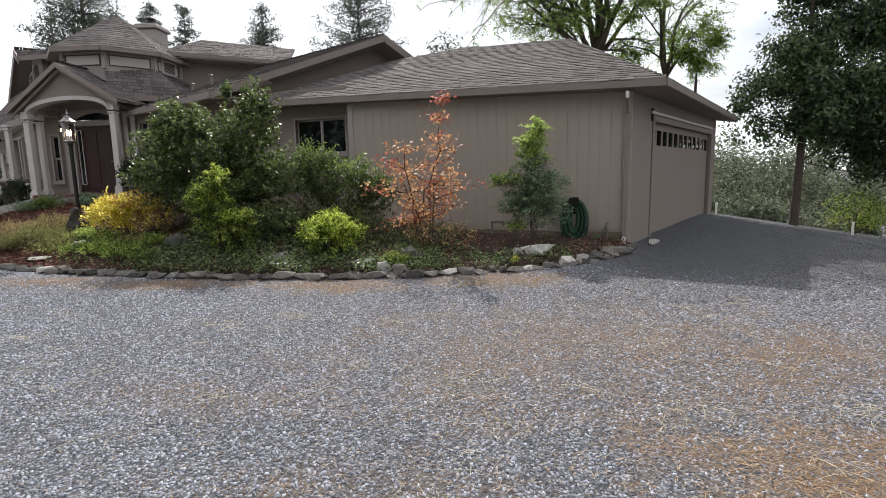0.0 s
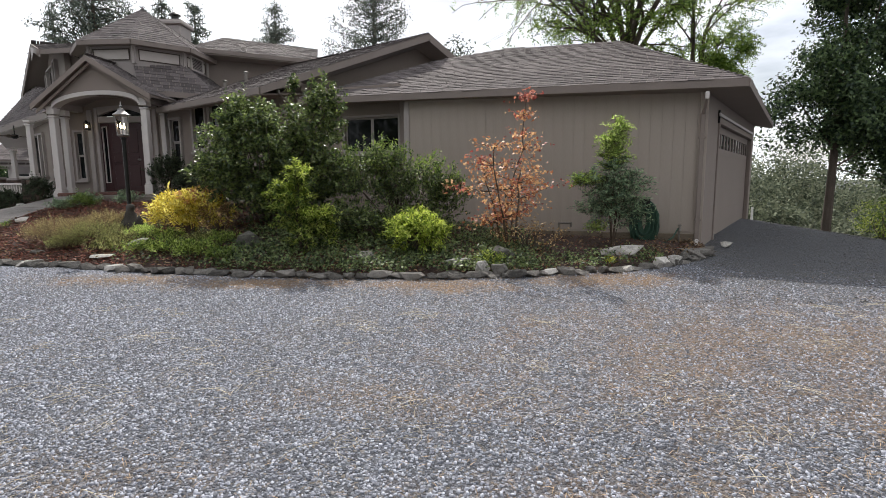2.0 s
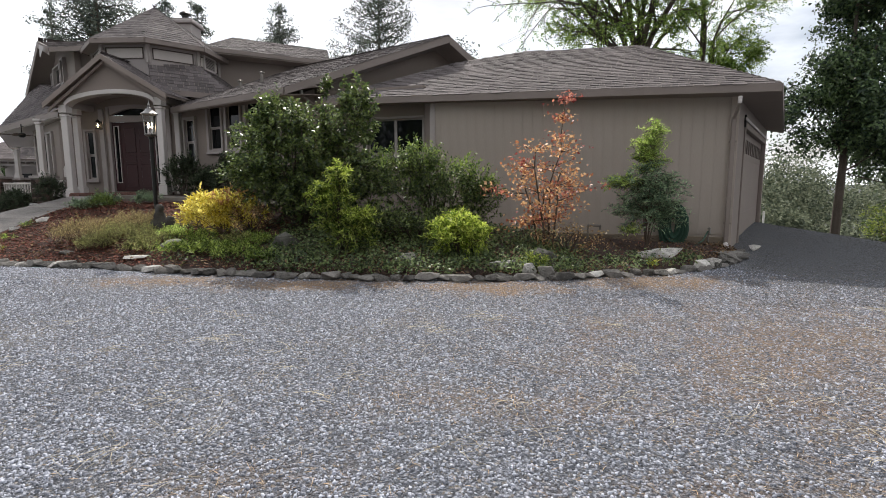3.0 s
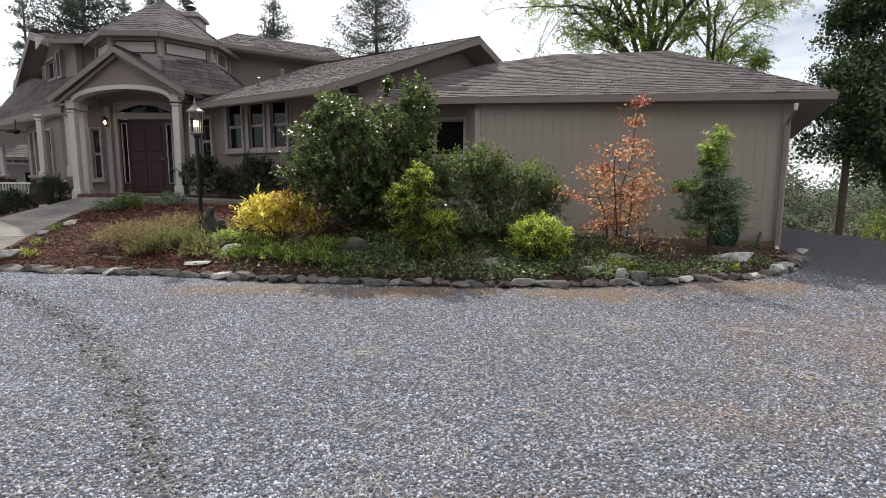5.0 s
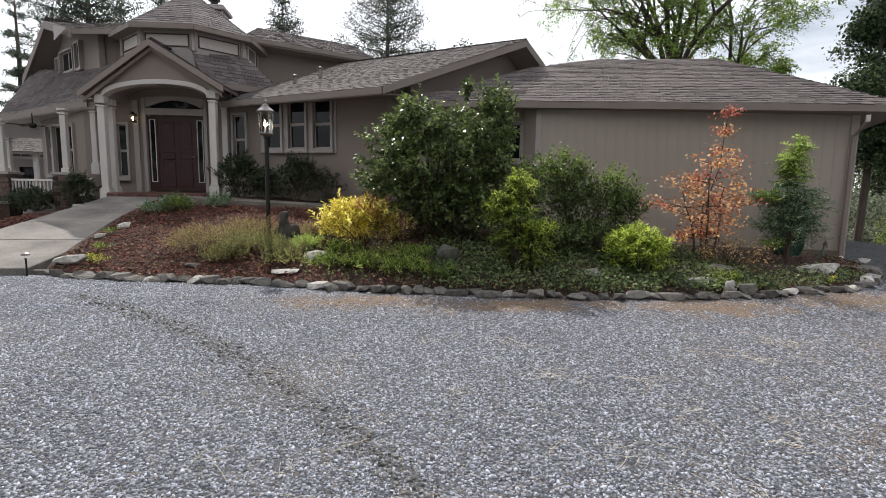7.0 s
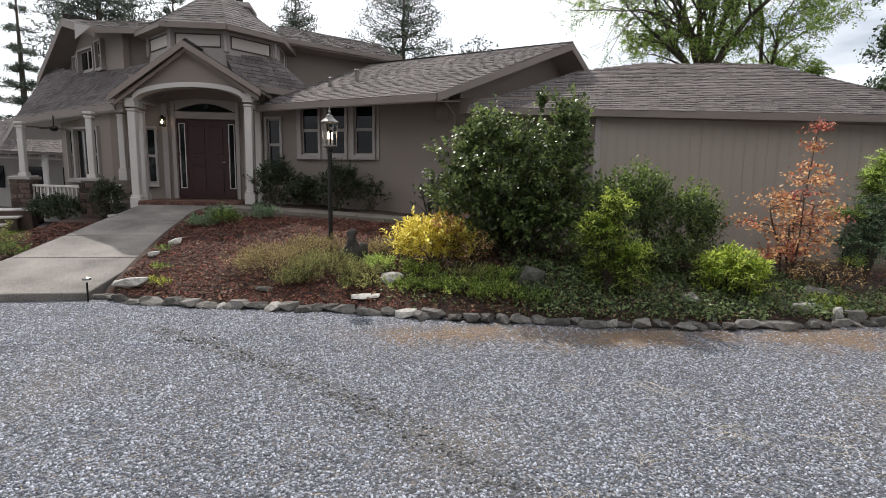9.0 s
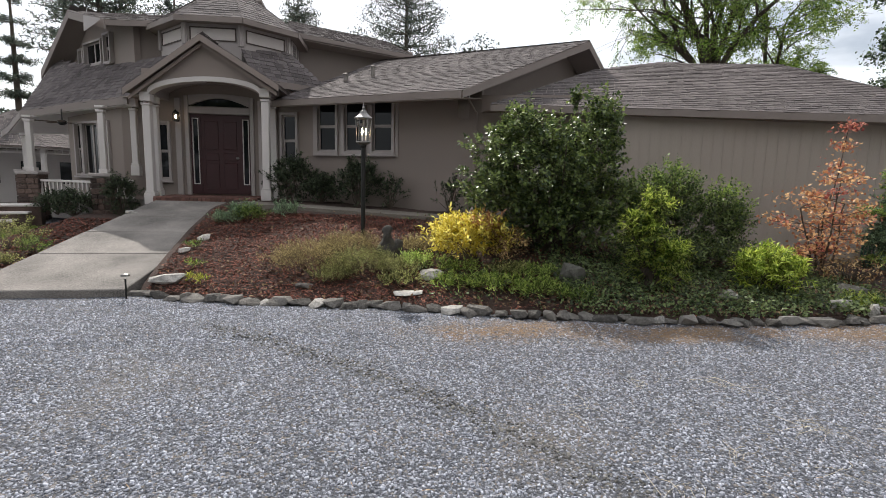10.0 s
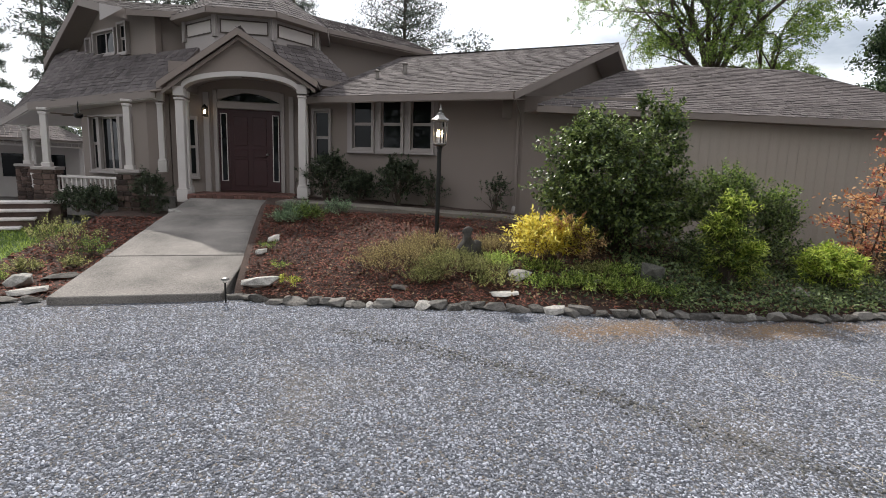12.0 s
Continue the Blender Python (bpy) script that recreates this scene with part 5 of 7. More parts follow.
for k, (x, y, r, h, mat, lab) in enumerate([
        (-6.05, 8.35, 0.4, 0.2, L_GRASSY, "fresh green low perennial clump"), (-5.5, 8.25, 0.42, 0.24, L_GRASSY, "fresh green low perennial clump"), (-5.0, 8.0, 0.42, 0.28, L_GRASSY, "fresh green perennial spilling over the stones"),
        (-4.85, 8.5, 0.36, 0.2, L_GRASSY, "fresh green low perennial clump"), (-6.75, 8.6, 0.36, 0.2, L_HEATHG, "olive green low perennial clump"), (-5.9, 8.8, 0.34, 0.2, L_GRASSY, "fresh green low perennial clump"), (-5.2, 8.6, 0.3, 0.2, L_HEATHG, "olive green low perennial clump"),
        (-6.45, 9.15, 0.36, 0.2, L_FRESH, "yellow-green low perennial clump"), (-0.55, 7.35, 0.28, 0.2, L_LIGHT, "light green perennial by the boulder"), (-4.55, 7.75, 0.3, 0.2, L_MID, "green perennial spilling over the stones"),
        (-9.75, 11.7, 0.32, 0.26, L_BLUE, "grey-green perennial beside the walk"), (-9.35, 11.8, 0.34, 0.36, L_MID, "green perennial beside the walk"), (-9.55, 12.2, 0.34, 0.36, L_BLUE, "green perennial beside the walk"), (-8.75, 12.5, 0.36, 0.34, L_BLUE, "round green perennial on the mulch"),
        (-9.75, 9.65, 0.2, 0.1, L_GRASSY, "tiny green clump on the mulch"), (-9.6, 9.1, 0.18, 0.12, L_YELLOWISH, "tiny yellow-green clump by the pale stone"), (-9.95, 10.4, 0.16, 0.1, L_MID, "tiny green clump on the mulch"), (1.25, 7.45, 0.22, 0.1, L_YELLOWISH, "low yellow-green weed at the bed edge")]):
    bush("perennial", on_bed(x, y), [(0, 0, h * 0.25, r, r * 0.85, h * 0.6), (r * 0.4, -0.05, h * 0.45, r * 0.4, r * 0.4, h * 0.5), (-r * 0.4, 0.05, h * 0.35, r * 0.45, r * 0.4, h * 0.5)], max(26, int(150 * r / 0.42)), 9, 0.14, 0.075, 0.013, mat, lab, "perennial", "low perennials", seed=80 + k, stems=6, stem=M_STEM, r0=0.004, tr=0.002, up=1.0, spread=0.6, shell=0.3, ragged=0.4)


def scatter_bed(n, rs, test):
    out = []
    while len(out) < n:
        x = rs.uniform(-10.2, 3.5)
        y0, y1 = lerp_line(EDGE, x), lerp_line(BACKLINE, x)
        y = rs.uniform(y0 + 0.06, min(y1, y0 + 4.2))
        if rs.uniform() < test(x, y, (y - y0)):
            out.append((x, y, bed_z(x, y)))
    return np.array(out)


rs = np.random.RandomState(70)
cov = scatter_bed(6600, rs, lambda x, y, f: (0.95 if -4.6 < x < 0.4 else 0.3 if 0.4 <= x < 2.2 and f < 0.8 else 0.12 if -6.5 < x < 0.6 else 0.0) * (1 if f < 1.9 else 0.25) * (0.35 + 0.65 * (noise.noise((x * 1.7, y * 1.7, 5)) > -0.15)))
cov = np.repeat(cov, 3, axis=0) + rs.normal(size=(len(cov) * 3, 3)) * 0.035
cov[:, 2] += rs.uniform(0.02, 0.12, len(cov))
tagged(put("ground_cover", leaf_mesh("ground_cover", cov, np.tile([0, -0.2, 1.0], (len(cov), 1)), 0.05, 0.034, L_COVER, rs)), "dark green creeping ground cover over the soil", "ground cover", "", "stuff")
chips = scatter_bed(30000, rs, lambda x, y, f: 1.0 if x < -6.2 else 0.35 if x < -4.5 else 0.1 if x < 0.5 else 0.04)
chips[:, 2] += rs.uniform(0.0, 0.03, len(chips))
tagged(put("mulch", leaf_mesh("mulch", chips, np.tile([0, 0, 2.5], (len(chips), 1)), 0.055, 0.017, M_CHIP, rs)), "red-brown bark mulch chips", "mulch", "", "stuff")

L_LITTER = leaf_mat("dry_leaf_litter", (0.08, 0.05, 0.03), (0.27, 0.18, 0.10), rough=0.8, translucent=0.2)
lit = scatter_bed(5200, rs, lambda x, y, f: (1.0 if f < 1.0 else 0.4) * (0.3 if x < -6 else 1.0 if x < 0.5 else 0.35))
lit[:, 2] += rs.uniform(0.01, 0.09, len(lit))
tagged(put("leaf_litter", leaf_mesh("leaf_litter", lit, np.tile([0, 0, 1.6], (len(lit), 1)), 0.06, 0.035, L_LITTER, rs)), "dry brown fallen leaves over the bed", "leaf litter", "", "stuff")

# ---- stones ----
def rock_mesh(name, seed, mat, rough=0.3):
    """An angular field stone: the hull of some scattered points, its edges worn."""
    rs = np.random.RandomState(seed + 900)
    bm = bmesh.new()
    for p in rs.normal(size=(16, 3)):
        p = p / (0.5 * np.linalg.norm(p) + 0.5 * np.abs(p).max()) * rs.uniform(0.4, 0.58)
        bm.verts.new((min(max(p[0], -0.5), 0.5), min(max(p[1], -0.46), 0.46), min(max(p[2], -0.3), 0.33 + 0.12 * p[0])))
    res = bmesh.ops.convex_hull(bm, input=bm.verts)
    bmesh.ops.delete(bm, geom=list({g for g in res["geom_interior"] + res["geom_unused"] if isinstance(g, bmesh.types.BMVert) and g.is_valid}), context="VERTS")
    bmesh.ops.bevel(bm, geom=list(bm.edges), offset=0.014, segments=1, affect="EDGES")
    bmesh.ops.recalc_face_normals(bm, faces=bm.faces)
    me = bpy.data.meshes.new(name)
    bm.to_mesh(me)
    bm.free()
    me.materials.append(mat)
    return me


ROCKS = [rock_mesh("stone", k, M_STONE) for k in range(7)]
DARK_ROCK = rock_mesh("dark_stone", 44, M_DARKROCK)
QUARTZ = [rock_mesh("pale_stone", k + 20, M_QUARTZ) for k in range(4)]


def rock(me, x, y, z, sx, sy, sz, turn, label, group="", tilt=0):
    ob = put("stone", me)
    ob.matrix_world = pose(x, y, z, tilt, 0, turn) @ Matrix.Diagonal((sx, sy, sz, 1))
    tagged(ob, label, "stone", group)


rr = random.Random(77)
d_along = 0.0
for (x0, y0), (x1, y1) in zip(EDGE, EDGE[1:]):
    ln = math.hypot(x1 - x0, y1 - y0)
    while d_along < ln:
        f = d_along / ln
        x, y = x0 + (x1 - x0) * f, y0 + (y1 - y0) * f
        w = rr.uniform(0.12, 0.33)
        pale = rr.random() < 0.09
        h = rr.uniform(0.1, 0.19)
        rock(rr.choice(QUARTZ) if pale else rr.choice(ROCKS), x, y - 0.03 + rr.uniform(-0.07, 0.06), ground_z(x, y) + h * 0.22, w * 1.15, rr.uniform(0.16, 0.28), h, math.degrees(math.atan2(y1 - y0, x1 - x0)) + rr.uniform(-14, 14),
             "pale quartz edging stone set along the gravel" if pale else "rough grey edging stone set along the gravel", "bed edging stones", rr.uniform(-10, 10))
        d_along += w * 0.8
    d_along -= ln
for k, (x, y, sx, sy, sz, turn, pale, lab) in enumerate([
        (-6.34, 8.72, 0.42, 0.3, 0.22, 10, 1, "white quartz rock among the perennials"), (-6.72, 8.3, 0.45, 0.26, 0.09, -12, 1, "flat pale slab on the stone edging"),
        (-1.05, 7.32, 0.46, 0.28, 0.2, -15, 1, "pale rough rock at the bed edge"), (-0.68, 7.05, 0.22, 0.12, 0.3, 25, 1, "small pale stone leaning outwards"), (-0.45, 7.02, 0.26, 0.16, 0.24, -20, 0, "grey stone leaning on its neighbour"),
        (-0.3, 7.72, 0.6, 0.45, 0.4, 20, 2, "rounded brown-grey boulder among the plants"), (1.6, 8.1, 0.68, 0.4, 0.3, -15, 1, "lumpy pale boulder below the bamboo"), (2.05, 7.62, 0.26, 0.2, 0.22, 30, 1, "pale blue-grey stone at the bed end"),
        (2.3, 7.8, 0.24, 0.2, 0.2, 0, 1, "pale blue-grey stone at the bed end"), (2.55, 7.98, 0.3, 0.24, 0.26, 50, 0, "blue-grey stone at the bed end"), (2.8, 8.2, 0.3, 0.24, 0.24, 10, 0, "blue-grey stone at the bed end"),
        (3.1, 8.65, 0.6, 0.45, 0.14, 10, 0, "flat grey stone near the downspout"), (4.1, 9.6, 0.24, 0.18, 0.16, 0, 1, "small pale stone at the garage corner"),
        (-4.3, 8.4, 0.6, 0.4, 0.46, 30, 2, "dark upright rock under the evergreen shrub"), (-9.95, 9.22, 0.55, 0.3, 0.22, -10, 1, "pale layered slab at the walk corner"), (-8.05, 8.75, 0.3, 0.2, 0.1, 20, 0, "flat grey stone in the heather"),
        (-2.4, 7.65, 0.35, 0.3, 0.2, 20, 0, "half-buried grey stone in the ground cover"), (-10.05, 10.2, 0.2, 0.16, 0.14, 0, 1, "pale cobble on the mulch beside the walk"), (-9.9, 10.75, 0.24, 0.18, 0.18, 40, 1, "pale cobble on the mulch beside the walk"), (-12.0, 13.4, 0.3, 0.22, 0.2, 0, 1, "pale round cobble beside the concrete walk")]):
    z = (bed_z(x, y) if -10.3 < x < 3.5 else ground_z(x, y) + 0.02) if x > -11 else walk_z(y) - 0.05
    rock(DARK_ROCK if pale == 2 else (QUARTZ if pale else ROCKS)[k % (4 if pale else 7)], x, y, max(z, ground_z(x, y)) + sz * 0.2, sx, sy, sz, turn, lab, tilt=0)

# ---- planting beside the concrete walk ----
left_z = lambda x, y: 0.02 + 0.085 * min(max(0, y - 9.2), 6)


def left_bed():
    verts, faces = [], []
    xs, ys = np.linspace(-13.95, -12.2, 14), np.linspace(9.0, 16.4, 34)
    for y in ys:
        for x in xs:
            edge = 9.05 + 0.10 * max(0, -12.4 - x) ** 1.3
            yy = max(y, edge)
            verts.append((min(x, -12.38 + (y - 8.9) * 0.07 + 0.05), yy, left_z(x, yy) + 0.03 * noise.noise((x, yy, 9)) - (0.08 if y <= edge else 0)))
    nx = len(xs)
    for j in range(len(ys) - 1):
        for i in range(nx - 1):
            faces.append((j * nx + i, j * nx + i + 1, (j + 1) * nx + i + 1, (j + 1) * nx + i))
    tagged(put("side_bed", mesh_of("side_bed", verts, faces, M_SOIL, True)), "mulched planting bed beside the walk", "garden bed", "", "structure")


left_bed()
pts = np.array([(rs.uniform(-13.95, -12.25), rs.uniform(9.2, 14.8), 0) for _ in range(5000)])
pts[:, 2] = [left_z(x, y) + 0.03 * noise.noise((x, y, 9)) + rs.uniform(0.0, 0.03) for x, y, _ in pts]
tagged(put("side_mulch", leaf_mesh("side_mulch", pts, np.tile([0, 0, 2.5], (len(pts), 1)), 0.075, 0.022, M_CHIP, rs)), "red-brown bark mulch chips", "mulch", "", "stuff")
for k, (x, y, r, h, mat, lab) in enumerate([
        (-13.35, 11.6, 0.5, 0.6, L_HEATHG, "loose grey-green shrub beside the concrete walk"), (-12.75, 11.3, 0.25, 0.35, L_MID, "small green shrub beside the concrete walk"), (-12.75, 10.6, 0.2, 0.18, L_HEATHG, "pale flowering clump beside the concrete walk"),
        (-13.3, 10.4, 0.25, 0.2, L_HEATHG, "low olive clump beside the concrete walk"), (-13.6, 9.9, 0.3, 0.2, L_GRASSY, "low green clump beside the concrete walk")]):
    bush("side_shrub", (x, y, left_z(x, y)), [(0, 0, h * 0.45, r, r * 0.8, h * 0.45)], int(120 * r / 0.4), 10, 0.18, 0.05, 0.014, mat, lab, seed=120 + k, stems=14, group="plants beside the concrete walk", r0=0.006, up=0.7, ragged=0.4)
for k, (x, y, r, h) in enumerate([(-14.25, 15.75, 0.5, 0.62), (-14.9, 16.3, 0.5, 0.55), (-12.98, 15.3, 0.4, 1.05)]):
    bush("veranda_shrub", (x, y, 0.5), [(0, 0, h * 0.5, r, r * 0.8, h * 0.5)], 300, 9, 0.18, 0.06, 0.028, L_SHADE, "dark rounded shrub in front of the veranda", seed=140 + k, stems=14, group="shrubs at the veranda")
for k, (x, y, sx, sy, sz, turn, pale) in enumerate([(-13.1, 9.75, 0.4, 0.3, 0.26, 10, 1), (-12.85, 9.4, 0.5, 0.3, 0.12, 20, 1), (-12.75, 10.1, 0.5, 0.25, 0.1, 30, 0), (-13.3, 9.25, 0.4, 0.25, 0.1, 0, 1), (-12.95, 9.12, 0.3, 0.2, 0.1, 0, 0), (-12.65, 9.05, 0.25, 0.2, 0.12, 0, 0), (-13.7, 9.35, 0.35, 0.25, 0.14, 0, 0), (-14.1, 9.45, 0.35, 0.25, 0.16, 0, 1)]):
    rock((QUARTZ if pale else ROCKS)[k % 4], x, y, left_z(x, y) + sz * 0.25, sx, sy, sz, turn, "pale layered stone beside the walk" if pale else "dark slab stone beside the walk", "stones beside the walk")

# ---- trees ----
def conifer(at, height, radius, seed, label, bare=0.25, step=0.62, power=0.85, droop=0.1, tuft=0.2, name="pine_tree", per=26):
    """A pine: whorls of limbs up a straight trunk, each limb set with separate tufts of needles."""
    rs = np.random.RandomState(seed)
    t = thing(name, at, label, "tree", "pines behind the house")
    limbs = []
    limbs.append(((0, 0, -1), (0, 0, height * 0.5), height * 0.017, height * 0.011, 8))
    limbs.append(((0, 0, height * 0.5), (0, 0, height), height * 0.011, 0.015, 6))
    cl = []
    z = bare * height
    while z < height - 0.25:
        f = (z / height - bare) / (1 - bare)
        full = radius * (1 - f) ** power * (0.72 + 0.28 * min(1, f * 5))
        count = 7 if full > 0.5 else 5
        turn = rs.uniform(0, 6.28)
        for i in range(count):
            a = turn + 6.28 * i / count + rs.uniform(-0.35, 0.35)
            reach = full * rs.uniform(0.55, 1.2) + 0.15
            z0 = z + rs.uniform(-0.15, 0.15)
            rise = reach * (-droop + 0.55 * f) + rs.uniform(-0.1, 0.1)
            e = Vector((reach * math.cos(a), reach * math.sin(a), z0 + rise))
            limbs.append(((0, 0, z0), e, 0.035 * (1 - f) + 0.015, 0.01, 4))
            k = max(2, int(reach / (tuft * 1.05)))
            for g in np.linspace(0.25 if reach > 0.8 else 0.5, 1.0, k):
                side = reach * 0.22 * rs.uniform(-1, 1) * g
                cl.append((e.x * g - math.sin(a) * side, e.y * g + math.cos(a) * side, z0 + rise * g * g + rs.uniform(0, 0.14)))
        z += step * rs.uniform(0.8, 1.2)
    cl += [(0, 0, height - 0.15 * q) for q in range(3)]
    put("trunk", limb_mesh("trunk", limbs, M_BARK), t)
    c = np.array(cl)
    off = rs.normal(size=(len(c) * per, 3)) * np.array([1, 1, 0.75]) * tuft * 0.68
    p = np.repeat(c, per, axis=0) + off
    put("crown", leaf_mesh("crown", p, off + np.array([0, 0, 0.02]), 0.2, 0.045, L_CONIFER, rs, -0.4), t)


for k, (x, y, h, r, bare, step, power, droop, tuft) in enumerate([
        (-10.1, 29.4, 10.9, 2.2, 0.35, 0.46, 0.9, 0.15, 0.2), (-4.7, 29.1, 12.6, 3.1, 0.42, 0.6, 0.6, -0.02, 0.27), (-15.3, 27.6, 10.5, 1.4, 0.4, 0.55, 0.8, 0.2, 0.17),
        (-14.5, 29.5, 10.8, 1.4, 0.4, 0.5, 0.8, 0.2, 0.17), (-17.6, 25.8, 12.8, 2.6, 0.45, 0.45, 0.5, 0.0, 0.27), (-22.8, 34, 12.0, 1.2, 0.2, 0.85, 0.8, 0.2, 0.16),
        (-25.4, 34, 12.5, 1.2, 0.2, 0.9, 0.8, 0.2, 0.16), (-21.2, 37, 13.0, 1.1, 0.2, 0.85, 0.8, 0.2, 0.16)]):
    conifer((x, y, 0), h, r, 200 + k, "tall grey-green pine with tufted limbs behind the house", bare, step, power, droop, tuft)


def big_tree(name, at, forks, lobes, clusters, per, csize, length, width, mat, seed, label, r0):
    rs = np.random.RandomState(seed)
    t = thing(name, at, label, "tree")
    bm = bmesh.new()
    for pts in forks:
        for a, b in zip(pts, pts[1:]):
            tube(bm, a[:3], b[:3], r0 * a[3], r0 * b[3], 8)
    part("trunk", bm, M_BARK, t)
    pads = crown_points(lobes, 330, 1, 0.0, rs, 0.45)[0]
    size = rs.uniform(0.4, 0.9, len(pads))
    c, p, nrm = crown_points([(*q, k * 1.15, k * 1.1, k * 0.62) for q, k in zip(pads, size)], clusters, per, csize, rs, 0.35)
    put("crown", leaf_mesh("crown", p, nrm, length, width, mat, rs, 0.4), t)
    bm = bmesh.new()
    tips = [Vector(q[:3]) for pts in forks for q in pts[1:]]
    for e in c[rs.choice(len(c), min(90, len(c)), replace=False)]:
        e = Vector(e)
        b = min(tips, key=lambda q: (q - e).length)
        k = b.lerp(e, 0.5) + Vector(rs.normal(size=3) * 0.12)
        tube(bm, b, k, r0 * 0.16, r0 * 0.09, 4)
        tube(bm, k, e, r0 * 0.09, r0 * 0.03, 4)
    part("branchwork", bm, M_BARK, t)["kind"] = "stuff"
    return t


# the highest lobes, out of view, are added to shade the drive
big_tree("oak_tree", (11.1, 16.3, -0.2), [[(0, 0, -0.5, 1.0), (0.05, 0, 1.8, 0.8), (0.15, 0.1, 4, 0.6), (0.2, 0.2, 7, 0.3), (0.2, 0.2, 9, 0.1)], [(0.05, 0, 2.4, 0.4), (-0.6, 0.2, 3.3, 0.22), (-1.0, 0.3, 3.9, 0.1)], [(0.1, 0, 2.8, 0.5), (1.6, 0.2, 4.0, 0.3), (3, 0.2, 5, 0.2)], [(0.1, 0.1, 3.6, 0.4), (0.9, 0, 6.0, 0.2), (1.4, 0.2, 7.5, 0.1)]],
         [(0.3, 0, 4.6, 1.5, 1.5, 1.2), (-0.9, 0.2, 3.9, 0.8, 0.9, 0.6), (1.8, 0.2, 4.4, 1.8, 1.6, 1.8), (0.6, 0.2, 6.6, 1.1, 1.3, 1.2), (2.0, 0.2, 7.2, 1.9, 1.6, 1.8), (0.4, 0.2, 2.9, 1.4, 1.3, 0.5), (3.2, 0, 2.9, 2.0, 1.5, 1.3), (1.9, -0.4, 3.3, 1.5, 1.1, 0.6), (4.6, 0.2, 3.4, 1.6, 1.4, 1.6), (4.5, 0.5, 5, 2.0, 1.6, 2.4), (0.6, 0.3, 9.6, 2.0, 1.6, 1.5), (3.0, 0.3, 10.4, 2.4, 1.8, 1.8), (-1.4, 0.6, 12.0, 1.7, 1.4, 1.2), (3.0, -0.3, 2.2, 1.5, 1.2, 1.0), (4.8, 0, 2.3, 1.6, 1.3, 1.1), (1.0, 0.6, 13.2, 1.7, 1.4, 1.0), (1.2, 0.1, 8.0, 1.3, 1.2, 1.1)],
         3200, 46, 0.15, 0.12, 0.075, L_TREE, 301, "dense dark green oak beside the driveway", 0.14)
def locust(at, stems, seed):
    """An airy tree: forking limbs that carry drooping feathered leaves."""
    rs = np.random.RandomState(seed)
    t = thing("locust_tree", at, "airy light green locust tree with dark limbs behind the garage", "tree")
    wood, twigs = [], []
    fronds = []

    def grow(p, d, length, r, depth):
        steps = 3
        for k in range(steps):
            d = (d + Vector(rs.normal(size=3)) * 0.17 + Vector((0, 0, 0.05 if depth < 2 else -0.05))).normalized()
            q = p + d * (length / steps)
            r2 = r * 0.86
            (wood if depth < 3 else twigs).append((p, q, r, r2, 6 if depth < 2 else 4))
            if depth >= 2:
                for _ in range(2 if depth == 2 else 4):
                    fronds.append((p.lerp(q, rs.uniform(0, 1)), d))
            if depth < 4 and (k or depth):
                for _ in range(1 if depth < 3 else 2):
                    axis_v = Vector(rs.normal(size=3)).normalized()
                    side = (d + axis_v.cross(d).normalized() * rs.uniform(0.6, 1.1)).normalized()
                    grow(q, side, length * rs.uniform(0.5, 0.72), r2 * 0.55, depth + 1)
            p, r = q, r2
        if depth < 4:
            grow(p, d, length * 0.65, r * 0.75, depth + 1)

    for foot, fork, limbs, r in stems:
        wood.append((foot, fork, r * 1.3, r, 8))
        for tip in limbs:
            d = Vector(tip) - Vector(fork)
            grow(Vector(fork), d.normalized(), d.length * 0.62, r * 0.62, 1)
    put("trunk", limb_mesh("trunk", wood, M_BARK), t)
    put("branchwork", limb_mesh("branchwork", twigs, M_BARK), t, kind="stuff")
    # the out-of-view upper crown is kept denser to shade the side drive
    low, high = [q for q in fronds if q[0].z < 8.6], [q for q in fronds if q[0].z >= 8.6]
    fronds = [low[i] for i in rs.choice(len(low), min(len(low), 3300), replace=False)] + [high[i] for i in rs.choice(len(high), min(len(high), 5500), replace=False)]
    f = np.array([tuple(q) for q, _ in fronds])
    d = np.array([tuple(v) for _, v in fronds]) * 0.5 + rs.normal(size=(len(f), 3)) * 0.7 + np.array([0, 0, -0.45])
    d /= np.linalg.norm(d, axis=1, keepdims=True)
    per = 9
    g = np.tile((np.arange(per) + 1) / per, len(f))[:, None]
    side = np.cross(d, np.array([0.2, 0.1, 1.0]))
    side /= np.linalg.norm(side, axis=1, keepdims=True) + 1e-9
    sgn = np.tile(np.where(np.arange(per) % 2, 1.0, -1.0), len(f))[:, None]
    pos = np.repeat(f, per, axis=0) + np.repeat(d, per, axis=0) * g * 0.34 + np.repeat(side, per, axis=0) * sgn * 0.045 - np.array([0, 0, 0.07]) * g * g
    put("crown", leaf_mesh("crown", pos, np.tile([0.1, -0.2, 1.0], (len(pos), 1)), 0.1, 0.045, L_LOCUST, rs, 0.5), t)
    return len(pos)


